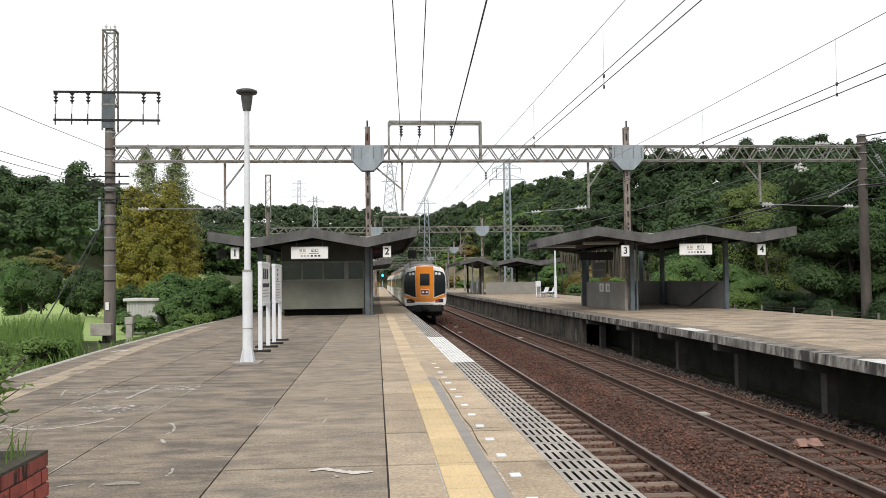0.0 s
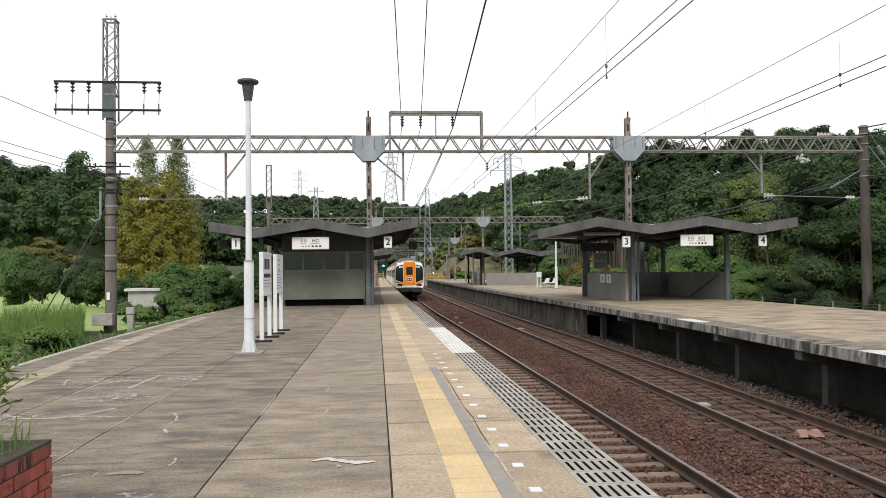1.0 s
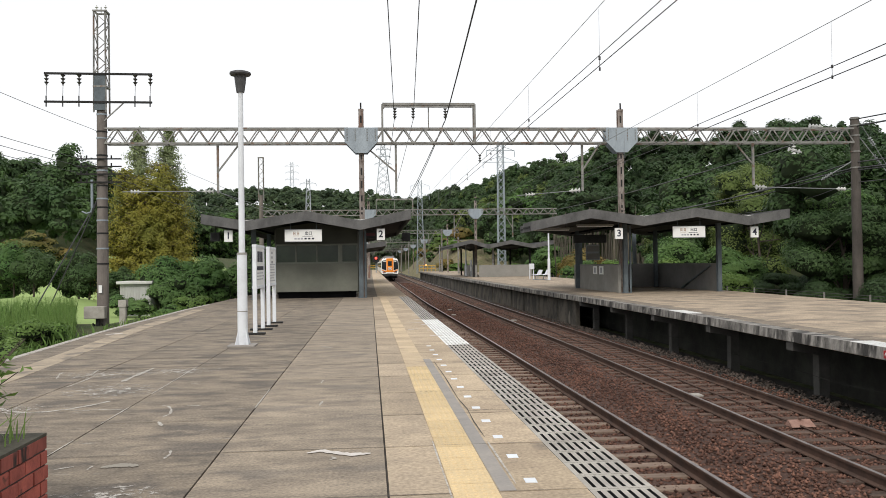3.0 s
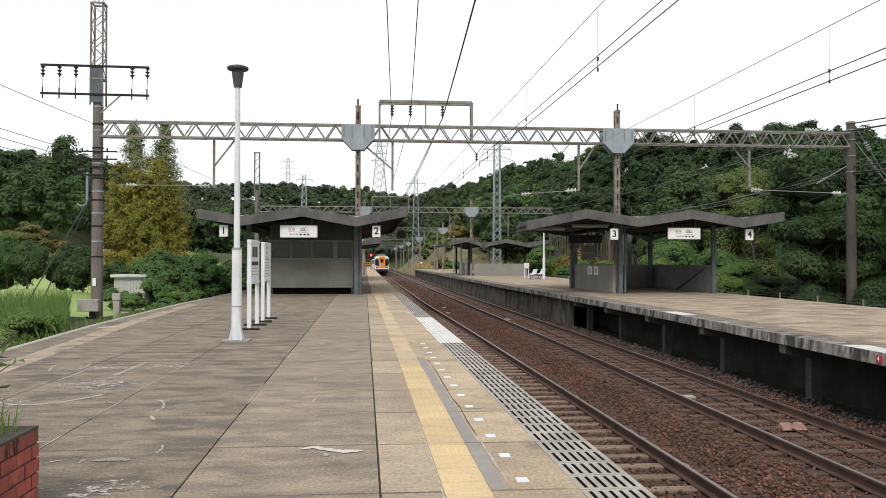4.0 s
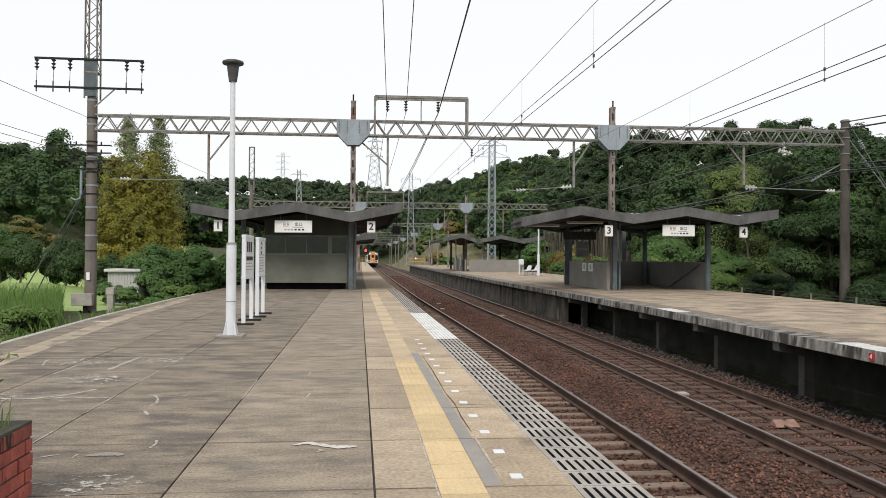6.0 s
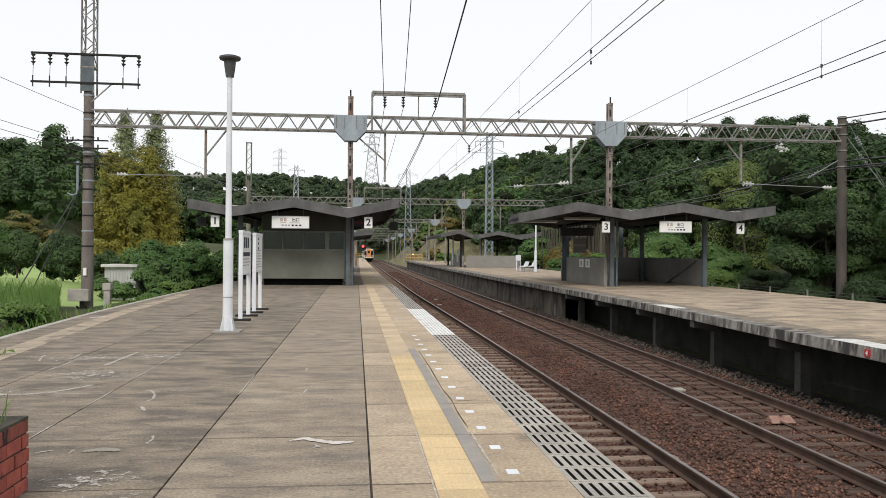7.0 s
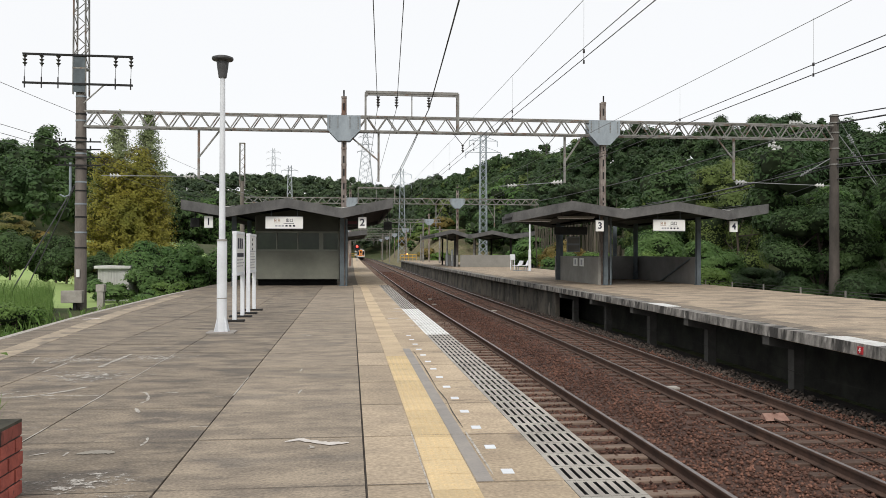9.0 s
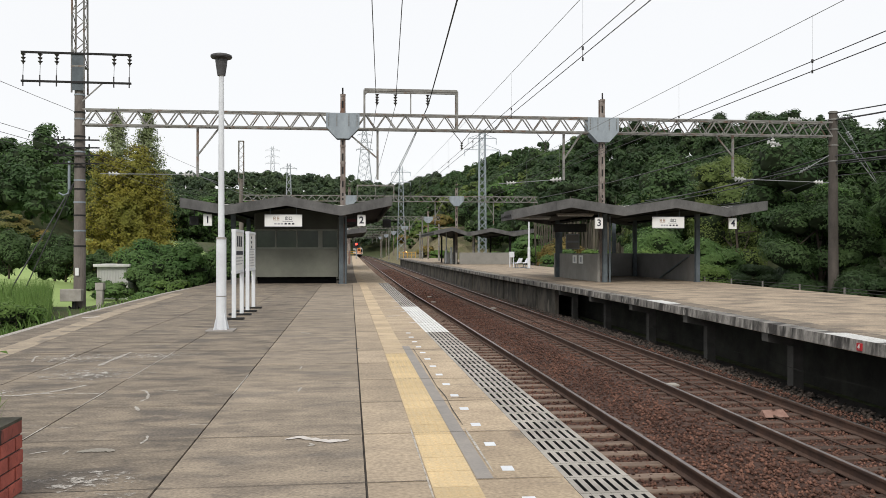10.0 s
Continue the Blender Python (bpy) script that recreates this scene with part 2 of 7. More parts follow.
M_t_lamp = mat("tail lamp", (0.5, 0.06, 0.04), (0.45, 0.05, 0.04), 2, 20, 0.3, bump=0, world_space=False, emit=0.15)
M_greenlamp = mat("green signal lamp", (0.05, 0.8, 0.55), (0.05, 0.8, 0.55), 2, 20, 0.3, bump=0, emit=3.0, world_space=False)
M_redlamp = mat("red signal lamp", (1.0, 0.06, 0.04), (1.0, 0.06, 0.04), 2, 20, 0.3, bump=0, emit=4.0, world_space=False)
M_amber = mat("amber work lamp", (1.0, 0.55, 0.15), (1.0, 0.55, 0.15), 2, 20, 0.3, bump=0, emit=3.0)


def leaf_mat(name, c1, c2, scale=0.12, island=0.25):
    """Leaves that pass some light."""
    m = mat(name, c1, c2, scale, 3.0, 0.6, bump=0, island=island, grain=0.5, lo=0.36, hi=0.64, spec=0.25)
    n, l = m.node_tree.nodes, m.node_tree.links
    b = n["Principled BSDF"]
    tr = n.new("ShaderNodeBsdfTranslucent")
    l.new(b.inputs["Base Color"].links[0].from_socket, tr.inputs["Color"])
    mx = n.new("ShaderNodeMixShader")
    mx.inputs[0].default_value = 0.28
    l.new(b.outputs[0], mx.inputs[1])
    l.new(tr.outputs[0], mx.inputs[2])
    l.new(mx.outputs[0], n["Material Output"].inputs["Surface"])
    return m


M_leaf_dark = leaf_mat("dark forest leaves", (0.032, 0.071, 0.023), (0.078, 0.128, 0.043))
M_leaf_deep = leaf_mat("deep green forest leaves", (0.024, 0.052, 0.019), (0.055, 0.094, 0.034))
# Distance haze is mixed into the next two leaf colours.
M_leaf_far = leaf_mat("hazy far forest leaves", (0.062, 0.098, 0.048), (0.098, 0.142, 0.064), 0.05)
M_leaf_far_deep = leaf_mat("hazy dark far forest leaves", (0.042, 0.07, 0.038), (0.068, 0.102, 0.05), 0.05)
M_leaf_hill = leaf_mat("mid dark forest leaves", (0.05, 0.095, 0.034), (0.085, 0.14, 0.046))
M_leaf_fresh = leaf_mat("fresh green leaves", (0.10, 0.185, 0.038), (0.145, 0.225, 0.055), 0.35)
M_leaf_mid = leaf_mat("mid green leaves", (0.07, 0.15, 0.04), (0.135, 0.225, 0.066), 0.3)
M_leaf_bamboo = leaf_mat("olive bamboo leaves", (0.15, 0.195, 0.05), (0.10, 0.15, 0.04), 0.2)
M_leaf_gold = leaf_mat("yellowing cypress leaves", (0.285, 0.25, 0.04), (0.195, 0.205, 0.04), 0.3)
M_leaf_grey = leaf_mat("sparse grey green leaves", (0.27, 0.31, 0.16), (0.20, 0.25, 0.11), 0.3)
M_leaf_brown = leaf_mat("rust tinted leaves", (0.28, 0.18, 0.05), (0.17, 0.16, 0.05), 0.3)
M_leaf_olive = leaf_mat("olive brown leaves", (0.20, 0.165, 0.05), (0.13, 0.14, 0.045), 0.3)
# Dark solid cores: the shade inside the crowns is put into this colour.
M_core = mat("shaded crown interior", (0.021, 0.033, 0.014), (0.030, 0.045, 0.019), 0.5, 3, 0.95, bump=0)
M_bark = mat("bark", (0.11, 0.088, 0.07), (0.06, 0.05, 0.042), 3, 30, 0.95, stretch=(1, 1, 0.3))
M_palebark = mat("pale trunk", (0.22, 0.19, 0.15), (0.14, 0.12, 0.095), 1, 20, 0.95, stretch=(1, 1, 0.2))
M_stem = mat("dull grey brown stem", (0.13, 0.115, 0.09), (0.075, 0.066, 0.052), 1, 20, 0.95, stretch=(1, 1, 0.2))
M_lawn = mat("mown lawn", (0.31, 0.40, 0.145), (0.23, 0.33, 0.105), 0.06, 2.0, 0.95, grain=0.25)
M_floor_forest = mat("undergrowth", (0.05, 0.075, 0.028), (0.085, 0.085, 0.04), 0.25, 3.0, 0.97, bump=0.8, dist=0.3, grain=0.7)
M_earth = mat("brown slope", (0.23, 0.19, 0.12), (0.12, 0.13, 0.06), 0.45, 3, 0.97, bump=0.8, dist=0.3, grain=1.2)
M_weed = leaf_mat("fresh weeds", (0.105, 0.20, 0.045), (0.17, 0.26, 0.07), 0.5)
M_drygravel = mat("dark gravel verge", (0.12, 0.115, 0.11), (0.05, 0.05, 0.05), 12, 40, 0.97, bump=0.8, dist=0.02, grain=0.9)

# ---- mesh helpers ----


def part(name, bm, material, parent=None, label="", smooth=False):
    me = bpy.data.meshes.new(name)
    bm.to_mesh(me)
    bm.free()
    me.materials.append(material)
    if smooth:
        me.shade_smooth()
    ob = new(name, me)
    if parent:
        ob.parent = parent
    if label:
        ob["label"] = label
    return ob


def thing(name, label, category, group="", kind="", at=(0, 0, 0), rz=0.0):
    ob = new(name)
    ob.empty_display_size = 0.1
    ob.matrix_basis = pose(*at, 0, 0, rz)
    return tagged(ob, label, category, group, kind)


def B():
    return bmesh.new()


def box(bm, x0, x1, y0, y1, z0, z1, bev=0.0):
    m = Matrix.Translation(((x0 + x1) / 2, (y0 + y1) / 2, (z0 + z1) / 2)) @ Matrix.Diagonal((x1 - x0, y1 - y0, z1 - z0, 1))
    r = bmesh.ops.create_cube(bm, size=1, matrix=m)
    if bev:
        edges = list({e for v in r["verts"] for e in v.link_edges})
        bmesh.ops.bevel(bm, geom=edges, offset=bev, segments=2, affect="EDGES", profile=0.6)
    return bm


def rod(bm, p0, p1, r0, r1=None, seg=8, cap=True):
    """Round bar from p0 to p1."""
    p0, p1 = Vector(p0), Vector(p1)
    r1 = r0 if r1 is None else r1
    d = p1 - p0
    m = Matrix.Translation((p0 + p1) / 2) @ d.to_track_quat("Z", "Y").to_matrix().to_4x4()
    bmesh.ops.create_cone(bm, cap_ends=cap, segments=seg, radius1=r0, radius2=r1, depth=d.length, matrix=m)
    return bm


def bar(bm, p0, p1, w, h):
    """Square bar from p0 to p1, w wide and h high."""
    p0, p1 = Vector(p0), Vector(p1)
    d = p1 - p0
    q = d.to_track_quat("Y", "Z").to_matrix().to_4x4()
    m = Matrix.Translation((p0 + p1) / 2) @ q @ Matrix.Diagonal((w, d.length, h, 1))
    bmesh.ops.create_cube(bm, size=1, matrix=m)
    return bm


def loft(bm, rings, close=True, caps=True):
    """Skin between rings of equal length."""
    rows = [[bm.verts.new(p) for p in ring] for ring in rings]
    n = len(rows[0])
    for a, b in zip(rows, rows[1:]):
        for i in range(n if close else n - 1):
            bm.faces.new((a[i], a[(i + 1) % n], b[(i + 1) % n], b[i]))
    if caps and close:
        bm.faces.new(rows[0][::-1])
        bm.faces.new(rows[-1])
    bmesh.ops.recalc_face_normals(bm, faces=bm.faces)
    return bm


def prism(bm, outline, y0, y1):
    """Outline in x, z drawn out along y."""
    return loft(bm, [[(x, y0, z) for x, z in outline], [(x, y1, z) for x, z in outline]])


def slab(bm, outline, z0, z1):
    """Outline in x, y drawn up from z0 to z1."""
    return loft(bm, [[(x, y, z0) for x, y in outline], [(x, y, z1) for x, y in outline]])


def mesh_of(verts, faces, name, material):
    me = bpy.data.meshes.new(name)
    me.from_pydata(verts, [], faces)
    me.materials.append(material)
    return me


def tube_pts(bm, pts, r, seg=4):
    rings = []
    for i, p in enumerate(pts):
        a, b = Vector(pts[max(i - 1, 0)]), Vector(pts[min(i + 1, len(pts) - 1)])
        d = (b - a).normalized()
        u = d.cross(Vector((0, 0, 1)))
        u = u.normalized() if u.length > 1e-4 else Vector((1, 0, 0))
        v = u.cross(d)
        rings.append([Vector(p) + (u * math.cos(k * math.tau / seg) + v * math.sin(k * math.tau / seg)) * r for k in range(seg)])
    return loft(bm, rings)


def text_mesh(name, body, size, material, parent, m, depth=0.004):
    """Flat lettering in the built-in font, facing -y of m."""
    cu = bpy.data.curves.new(name, "FONT")
    cu.body, cu.size, cu.align_x, cu.align_y, cu.extrude, cu.offset = body, size, "CENTER", "CENTER", depth, size * (0.02 if len(body) == 1 else 0.015)
    tmp = new(name + "_source", cu)
    dg = bpy.context.evaluated_depsgraph_get()
    me = bpy.data.meshes.new_from_object(tmp.evaluated_get(dg))
    bpy.data.objects.remove(tmp)
    me.materials.clear()
    me.materials.append(material)
    ob = new(name, me)
    ob.parent = parent
    ob.matrix_basis = m @ pose(0, 0, 0, 90, 0, 0)
    return ob


# ---- plan: lateral course of tracks and platform edges along y ----
TRACK_Y = [-40, 8, 15, 32, 54, 119, 184, 249, 314, 420, 520]
TRACK_X = [3.75, 3.36, 3.28, 3.08, 2.70, 2.42, 2.22, 1.97, 1.55, 0.2, -2.2]
FAR_Y = [-40, 8, 24, 50, 119, 184, 249, 314, 420, 520]
FAR_X = [6.95, 6.84, 6.95, 6.75, 6.4, 6.1, 5.8, 5.3, 4.0, 1.6]


def smooth_course(ys, xs):
    """Rounded polyline, sampled."""
    yy = np.linspace(ys[0], ys[-1], 1121)
    xx = np.interp(yy, ys, xs)
    k = np.hanning(41)
    pad = np.concatenate([xx[:1] - (xx[1] - xx[0]) * np.arange(20, 0, -1), xx, xx[-1:] + (xx[-1] - xx[-2]) * np.arange(1, 21)])
    sm = np.convolve(pad, k / k.sum(), "valid")
    return lambda y: float(np.interp(y, yy, sm))


near_x = smooth_course(TRACK_Y, TRACK_X)
far_x = smooth_course(FAR_Y, FAR_X)
edge1_x = smooth_course([-40, 8, 32, 54, 119, 184, 230], [2.1, 1.84, 1.59, 1.36, 1.02, 0.8, 0.6])
edge2_x = smooth_course([-40, 8, 16, 24, 36, 50, 100, 160], [8.6, 8.5, 8.65, 8.9, 8.85, 8.62, 8.5, 8.5])


def side_x(y):
    """Shift of the long joints along the platform."""
    return -0.006 * (y - 8)


RAIL_Z = -1.10

# ---- ground: one sheet to the horizon, with the hills ----
CREST_Y = [-80, 110, 130, 150, 170, 180, 220, 240, 300, 380, 480, 700]
CREST_X = [76, 75.7, 75.5, 72.3, 60.4, 54.8, 57.4, 55.7, 50.4, 45.1, 38, 30]
CREST_Z = [17, 20.2, 26.4, 28.2, 30.8, 32.5, 32.8, 34.8, 38.9, 40.5, 45.7, 52]
TREE = 12.5


def smooth01(t):
    t = np.clip(t, 0, 1)
    return t * t * (3 - 2 * t)


def height(x, y):
    """Ground height at x, y (arrays)."""
    x, y = np.asarray(x, float), np.asarray(y, float)
    foot = np.interp(y, [0, 60, 160, 300, 480], [27, 25, 21, 20, 18])
    cx, cz = np.interp(y, CREST_Y, CREST_X), np.interp(y, CREST_Y, CREST_Z) - TREE
    right = (cz + 1.6) * smooth01((x - foot) / (cx - foot) * 0.5 + 0.0) * 2.0
    right = np.where(x > foot, np.minimum(right, cz + 1.6), 0)
    back = np.interp(x, [-60, 0, 20], [44.5, 41.0, 37.0]) * smooth01((y - 400) / 170)
    left = 15.0 * smooth01((-x - 44) / 34) * smooth01((y - 75) / 60) * smooth01((330 - y) / 90)
    lawn = 4.8 * smooth01((y - 62) / 60) * smooth01((-x - 17) / 14) + 0.5 * smooth01((-x - 8) / 3) * smooth01((60 - y) / 20)
    mound = 1.25 * np.exp(-(((x + 24) / 7.5) ** 2 + ((y - 58) / 9) ** 2))
    bank = 8.5 * smooth01((x - np.interp(y, [158, 210], [11.5, 8.8])) / 10) * smooth01((y - 158) / 25) * smooth01((330 - y) / 60)
    right = np.maximum(right, bank)
    return -1.6 + np.maximum(np.maximum(right, back), np.maximum(left, lawn)) + mound


def axis(inner, outer, n, m, mid=0.0):
    a = np.linspace(-inner, inner, n)
    b = inner * (outer / inner) ** (np.arange(1, m + 1) / m)
    return np.concatenate([-b[::-1], a, b]) + mid


gx, gy = axis(110, 4500, 89, 14), axis(340, 4500, 137, 12, 300)
GX, GY = np.meshgrid(gx, gy)
GZ = height(GX, GY)
nx, ny = len(gx), len(gy)
gverts = np.stack([GX, GY, GZ], -1).reshape(-1, 3).tolist()
gfaces, gmats = [], []
for j in range(ny - 1):
    for i in range(nx - 1):
        a = j * nx + i
        gfaces.append((a, a + 1, a + nx + 1, a + nx))
        xm, ym = (gx[i] + gx[i + 1]) / 2, (gy[j] + gy[j + 1]) / 2
        gmats.append(1 if (xm < -13.5 and 40 < ym < 140 and xm > -75) else 2 if (8 < xm < 27 and 150 < ym < 330) else 0)
ground_me = mesh_of(gverts, gfaces, "ground", M_floor_forest)
ground_me.materials.append(M_lawn)
ground_me.materials.append(M_earth)
ground_me.polygons.foreach_set("material_index", gmats)
ground_me.shade_smooth()
tagged(new("ground", ground_me), "undergrowth and mown lawn rising into wooded hills", "ground", kind="structure")

# ---- track bed ----
bm = B()
ys = list(range(-30, 90, 3)) + list(range(90, 521, 15))
rows = []
for y in ys:
    a, b = near_x(y), far_x(y)
    rows.append([bm.verts.new((x, y, z)) for x, z in ((a - 2.6, -1.75), (a - 1.9, -1.36), (a - 1.3, -1.295), (a + 1.3, -1.295), ((a + b) / 2, -1.33),
                                                      (b - 1.3, -1.295), (b + 1.2, -1.295), (b + 1.75, -1.38), (b + 3.3, -1.55))])
for r0, r1 in zip(rows, rows[1:]):
    for i in range(len(r0) - 1):
        bm.faces.new((r0[i], r0[i + 1], r1[i + 1], r1[i]))
bed = part("track_bed", bm, M_ballast)
bed.data.materials.append(M_rubbleground)
for p in bed.data.polygons:
    if p.index % 8 >= 6:
        p.material_index = 1
tagged(bed, "rust brown ballast bed under both tracks", "ballast", kind="structure")


def stones(name, n, course, lo, hi, y0, y1, z, size, material, label, seed):
    rng = np.random.default_rng(seed)
    y = y0 + (y1 - y0) * rng.random(n) ** 1.5
    cx = np.interp(y, np.arange(-40, 400, 2.0), [course(v) for v in np.arange(-40, 400, 2.0)])
    x = cx + lo + (hi - lo) * rng.random(n)
    base = np.array([(1, 0, 0), (-1, 0, 0), (0, 1, 0), (0, -1, 0), (0, 0, 1), (0, 0, -1)], float)
    tri = np.array([(0, 2, 4), (2, 1, 4), (1, 3, 4), (3, 0, 4), (2, 0, 5), (1, 2, 5), (3, 1, 5), (0, 3, 5)])
    s = size * (0.6 + 0.8 * rng.random((n, 1, 1)))
    v = base[None] * (0.65 + 0.7 * rng.random((n, 6, 1))) * s * np.array([1.0, 0.9, 0.7])
    ang = rng.random(n) * 6.283
    c, sn = np.cos(ang), np.sin(ang)
    vx = v[..., 0] * c[:, None] - v[..., 1] * sn[:, None]
    vy = v[..., 0] * sn[:, None] + v[..., 1] * c[:, None]
    v = np.stack([vx + x[:, None], vy + y[:, None], v[..., 2] + z + 0.012 * rng.standard_normal((n, 1))], -1).reshape(-1, 3)
    f = (tri[None] + 6 * np.arange(n)[:, None, None]).reshape(-1, 3)
    me = raw_mesh(name, v, f, material)
    return tagged(new(name, me), label, "ballast", kind="stuff")


def raw_mesh(name, v, f, material):
    me = bpy.data.meshes.new(name)
    k = f.shape[1]
    me.vertices.add(len(v))
    me.vertices.foreach_set("co", np.ascontiguousarray(v, np.float32).ravel())
    me.loops.add(f.size)
    me.loops.foreach_set("vertex_index", np.ascontiguousarray(f, np.int32).ravel())
    me.polygons.add(len(f))
    me.polygons.foreach_set("loop_start", np.arange(0, f.size, k, dtype=np.int32))
    me.update(calc_edges=True)
    me.materials.append(material)
    return me


stones("ballast_stones", 56000, near_x, -1.5, 5.3, 4.5, 48, -1.288, 0.029, M_stone, "loose rust brown ballast stones between the rails", 3)
stones("far_ballast_stones", 9000, near_x, -1.5, 5.3, 44, 120, -1.285, 0.055, M_stone, "loose rust brown ballast stones further along", 6)
stones("rubble_stones", 5000, far_x, 1.25, 2.4, 9, 60, -1.37, 0.045, M_stonegrey, "loose grey stones beside the track", 4)

# rails and sleepers
PROFILE = [(-0.063, 0), (0.063, 0), (0.063, 0.014), (0.014, 0.035), (0.014, 0.115), (0.034, 0.125), (0.034, 0.152), (0.028, 0.16), (-0.028, 0.16),
           (-0.034, 0.152), (-0.034, 0.125), (-0.014, 0.115), (-0.014, 0.035), (-0.063, 0.014)]


def rail(course, off, parent):
    bm = B()
    yy = list(np.arange(-20, 120, 4.0)) + list(np.arange(120, 515, 12.0))
    loft(bm, [[(course(y) + off + px, y, RAIL_Z - 0.16 + pz) for px, pz in PROFILE] for y in yy])
    ob = part("rail", bm, M_rail, parent)
    ob.data.materials.append(M_railtop)
    for p in ob.data.polygons:
        if p.normal.z > 0.8 and p.center.z > RAIL_Z - 0.02:
            p.material_index = 1
    return ob


def sleeper_mesh():
    bm = B()
    box(bm, -1.05, 1.05, -0.1, 0.1, -0.14, 0.0, 0.012)
    me = bpy.data.meshes.new("sleeper")
    bm.to_mesh(me)
    bm.free()
    me.materials.append(M_sleeper)
    return me


SLEEPER = sleeper_mesh()
SLEEPER_DARK = SLEEPER.copy()
SLEEPER_DARK.materials[0] = M_sleeper_dark
PITCH = 0.575
for course, name in ((near_x, "the platform track"), (far_x, "the far track")):
    tr = thing("railway_track", "rusty rails on timber sleepers, " + name, "railway track", "pair of tracks")
    rail(course, -0.7515, tr)
    rail(course, 0.7515, tr)
    rr = random.Random(5)
    for i in range(150):
        y = -3.9 + i * PITCH
        s = new("sleeper", SLEEPER if course is near_x else SLEEPER_DARK)
        s.parent = tr
        s.matrix_basis = pose(course(y) + rr.uniform(-0.04, 0.04), y, RAIL_Z - 0.163, 0, 0, rr.uniform(-1, 1))
    bm = B()
    for i in list(range(-40, 0)) + list(range(150, 620)):
        y = -3.9 + i * PITCH
        box(bm, course(y) - 1.05, course(y) + 1.05, y - 0.1, y + 0.1, RAIL_Z - 0.29, RAIL_Z - 0.163)
    tagged(part("sleeper_run", bm, M_sleeper, tr), kind="stuff")
# low guard cable trough between the far rails
gc = thing("track_cable", "thin rusty cable lying between the rails", "cable")
tube = B()
tube_pts(tube, [(far_x(y) + 0.12 + 0.03 * math.sin(y), y, RAIL_Z - 0.14) for y in np.arange(4, 70, 1.5)], 0.018)
part("cable", tube, M_rail, gc)
jb = thing("track_box", "small salmon painted box between the rails", "track box", at=(7.06, 13.2, RAIL_Z - 0.16))
bm = B()
loft(bm, [[(-0.21, -0.12, 0), (0.21, -0.12, 0), (0.21, 0.12, 0), (-0.21, 0.12, 0)], [(-0.2, 0.03, 0.1), (0.18, 0.03, 0.1), (0.18, 0.05, 0.1), (-0.2, 0.05, 0.1)]])
part("lid", bm, M_redbox, jb)
bm = B()
rod(bm, (0, 0.02, 0.1), (0, 0.02, 0.13), 0.025)
part("bolt", bm, M_rail, jb)
for x, y in ((far_x(50) - 2.3, 49), (far_x(39) - 0.2, 39), (far_x(15.5) - 0.35, 16.4), (far_x(42) - 2.6, 44)):
    it = thing("track_device", "pale flat device on the track bed", "track device", "track devices", at=(x, y, RAIL_Z - 0.17))
    bm = B()
    box(bm, -0.12, 0.12, -0.13, 0.13, 0, 0.05, 0.02)
    part("housing", bm, M_grate, it)

# ---- platform with the shelter: base, paving pieces ----
LEFT_Y = [-30, 6, 12, 16, 21, 30, 40, 60, 100, 230]
LEFT_X = [-5.4, -5.9, -6.2, -6.42, -6.72, -6.88, -6.7, -5.8, -4.2, -3.2]


def left_x(y):
    return float(np.interp(y, LEFT_Y, LEFT_X))


bm = B()
ys = [-30, 0, 6, 12, 16, 21, 26, 30, 36, 40, 50, 60, 75, 90, 110, 130, 150, 175, 200, 228]
loft(bm, [[(left_x(y), y, -1.7), (edge1_x(y) - 0.8, y, -1.7), (edge1_x(y) - 0.8, y, -0.3), (edge1_x(y) - 0.44, y, -0.25), (edge1_x(y) - 0.44, y, -0.02), (left_x(y), y, -0.02)] for y in ys])
plat1 = tagged(part("platform_near", bm, M_joint), "long concrete platform paved with worn slabs", "platform", kind="structure")

JX = [0.06, -1.30, -2.70, -4.03, -5.36]
Y0, SL = 4.03, 1.45
bm = B()
box(bm, -0.665 + 0.007, 0.665 - 0.007, -SL / 2 + 0.0012, SL / 2 - 0.0012, -0.06, 0)
SLAB = bpy.data.meshes.new("paving_slab")
bm.to_mesh(SLAB)
bm.free()
SLAB.materials.append(M_slab)
SLAB_PALE = SLAB.copy()
SLAB_PALE.materials[0] = M_slab_pale
rr = random.Random(8)
for i in range(-3, 24):
    y = Y0 + SL * (i + 0.5)
    for c in range(4):
        x0, x1 = JX[c + 1] + side_x(y), JX[c] + side_x(y)
        s = new("paving_slab", SLAB_PALE if c == 0 else SLAB)
        s.parent = plat1
        s.matrix_basis = Matrix.Translation(((x0 + x1) / 2, y, rr.uniform(-0.0025, 0.0025))) @ pose(0, 0, 0, 0, 0, 0.34) @ Matrix.Diagonal(((x1 - x0) / 1.33, 1, 1, 1))
# brown strip between the main joint and the tactile line
bm = B()
box(bm, -0.178, 0.24, -SL / 2 + 0.008, SL / 2 - 0.008, -0.06, -0.001)
STRIP = bpy.data.meshes.new("edge_slab")
bm.to_mesh(STRIP)
bm.free()
M_brownslab = mat("brownish worn slab", (0.42, 0.335, 0.24), (0.29, 0.235, 0.175), 1.4, 30, 0.86, stretch=(0.9, 1.2, 1), rnd=0.3, grain=1.2, plain=True)
STRIP.materials.append(M_brownslab)
for i in range(-3, 24):
    y = Y0 + SL * (i + 0.5)
    s = new("edge_slab", STRIP)
    s.parent = plat1
    s.matrix_basis = pose(0.247 + side_x(y), y, 0, 0, 0, 0.34)
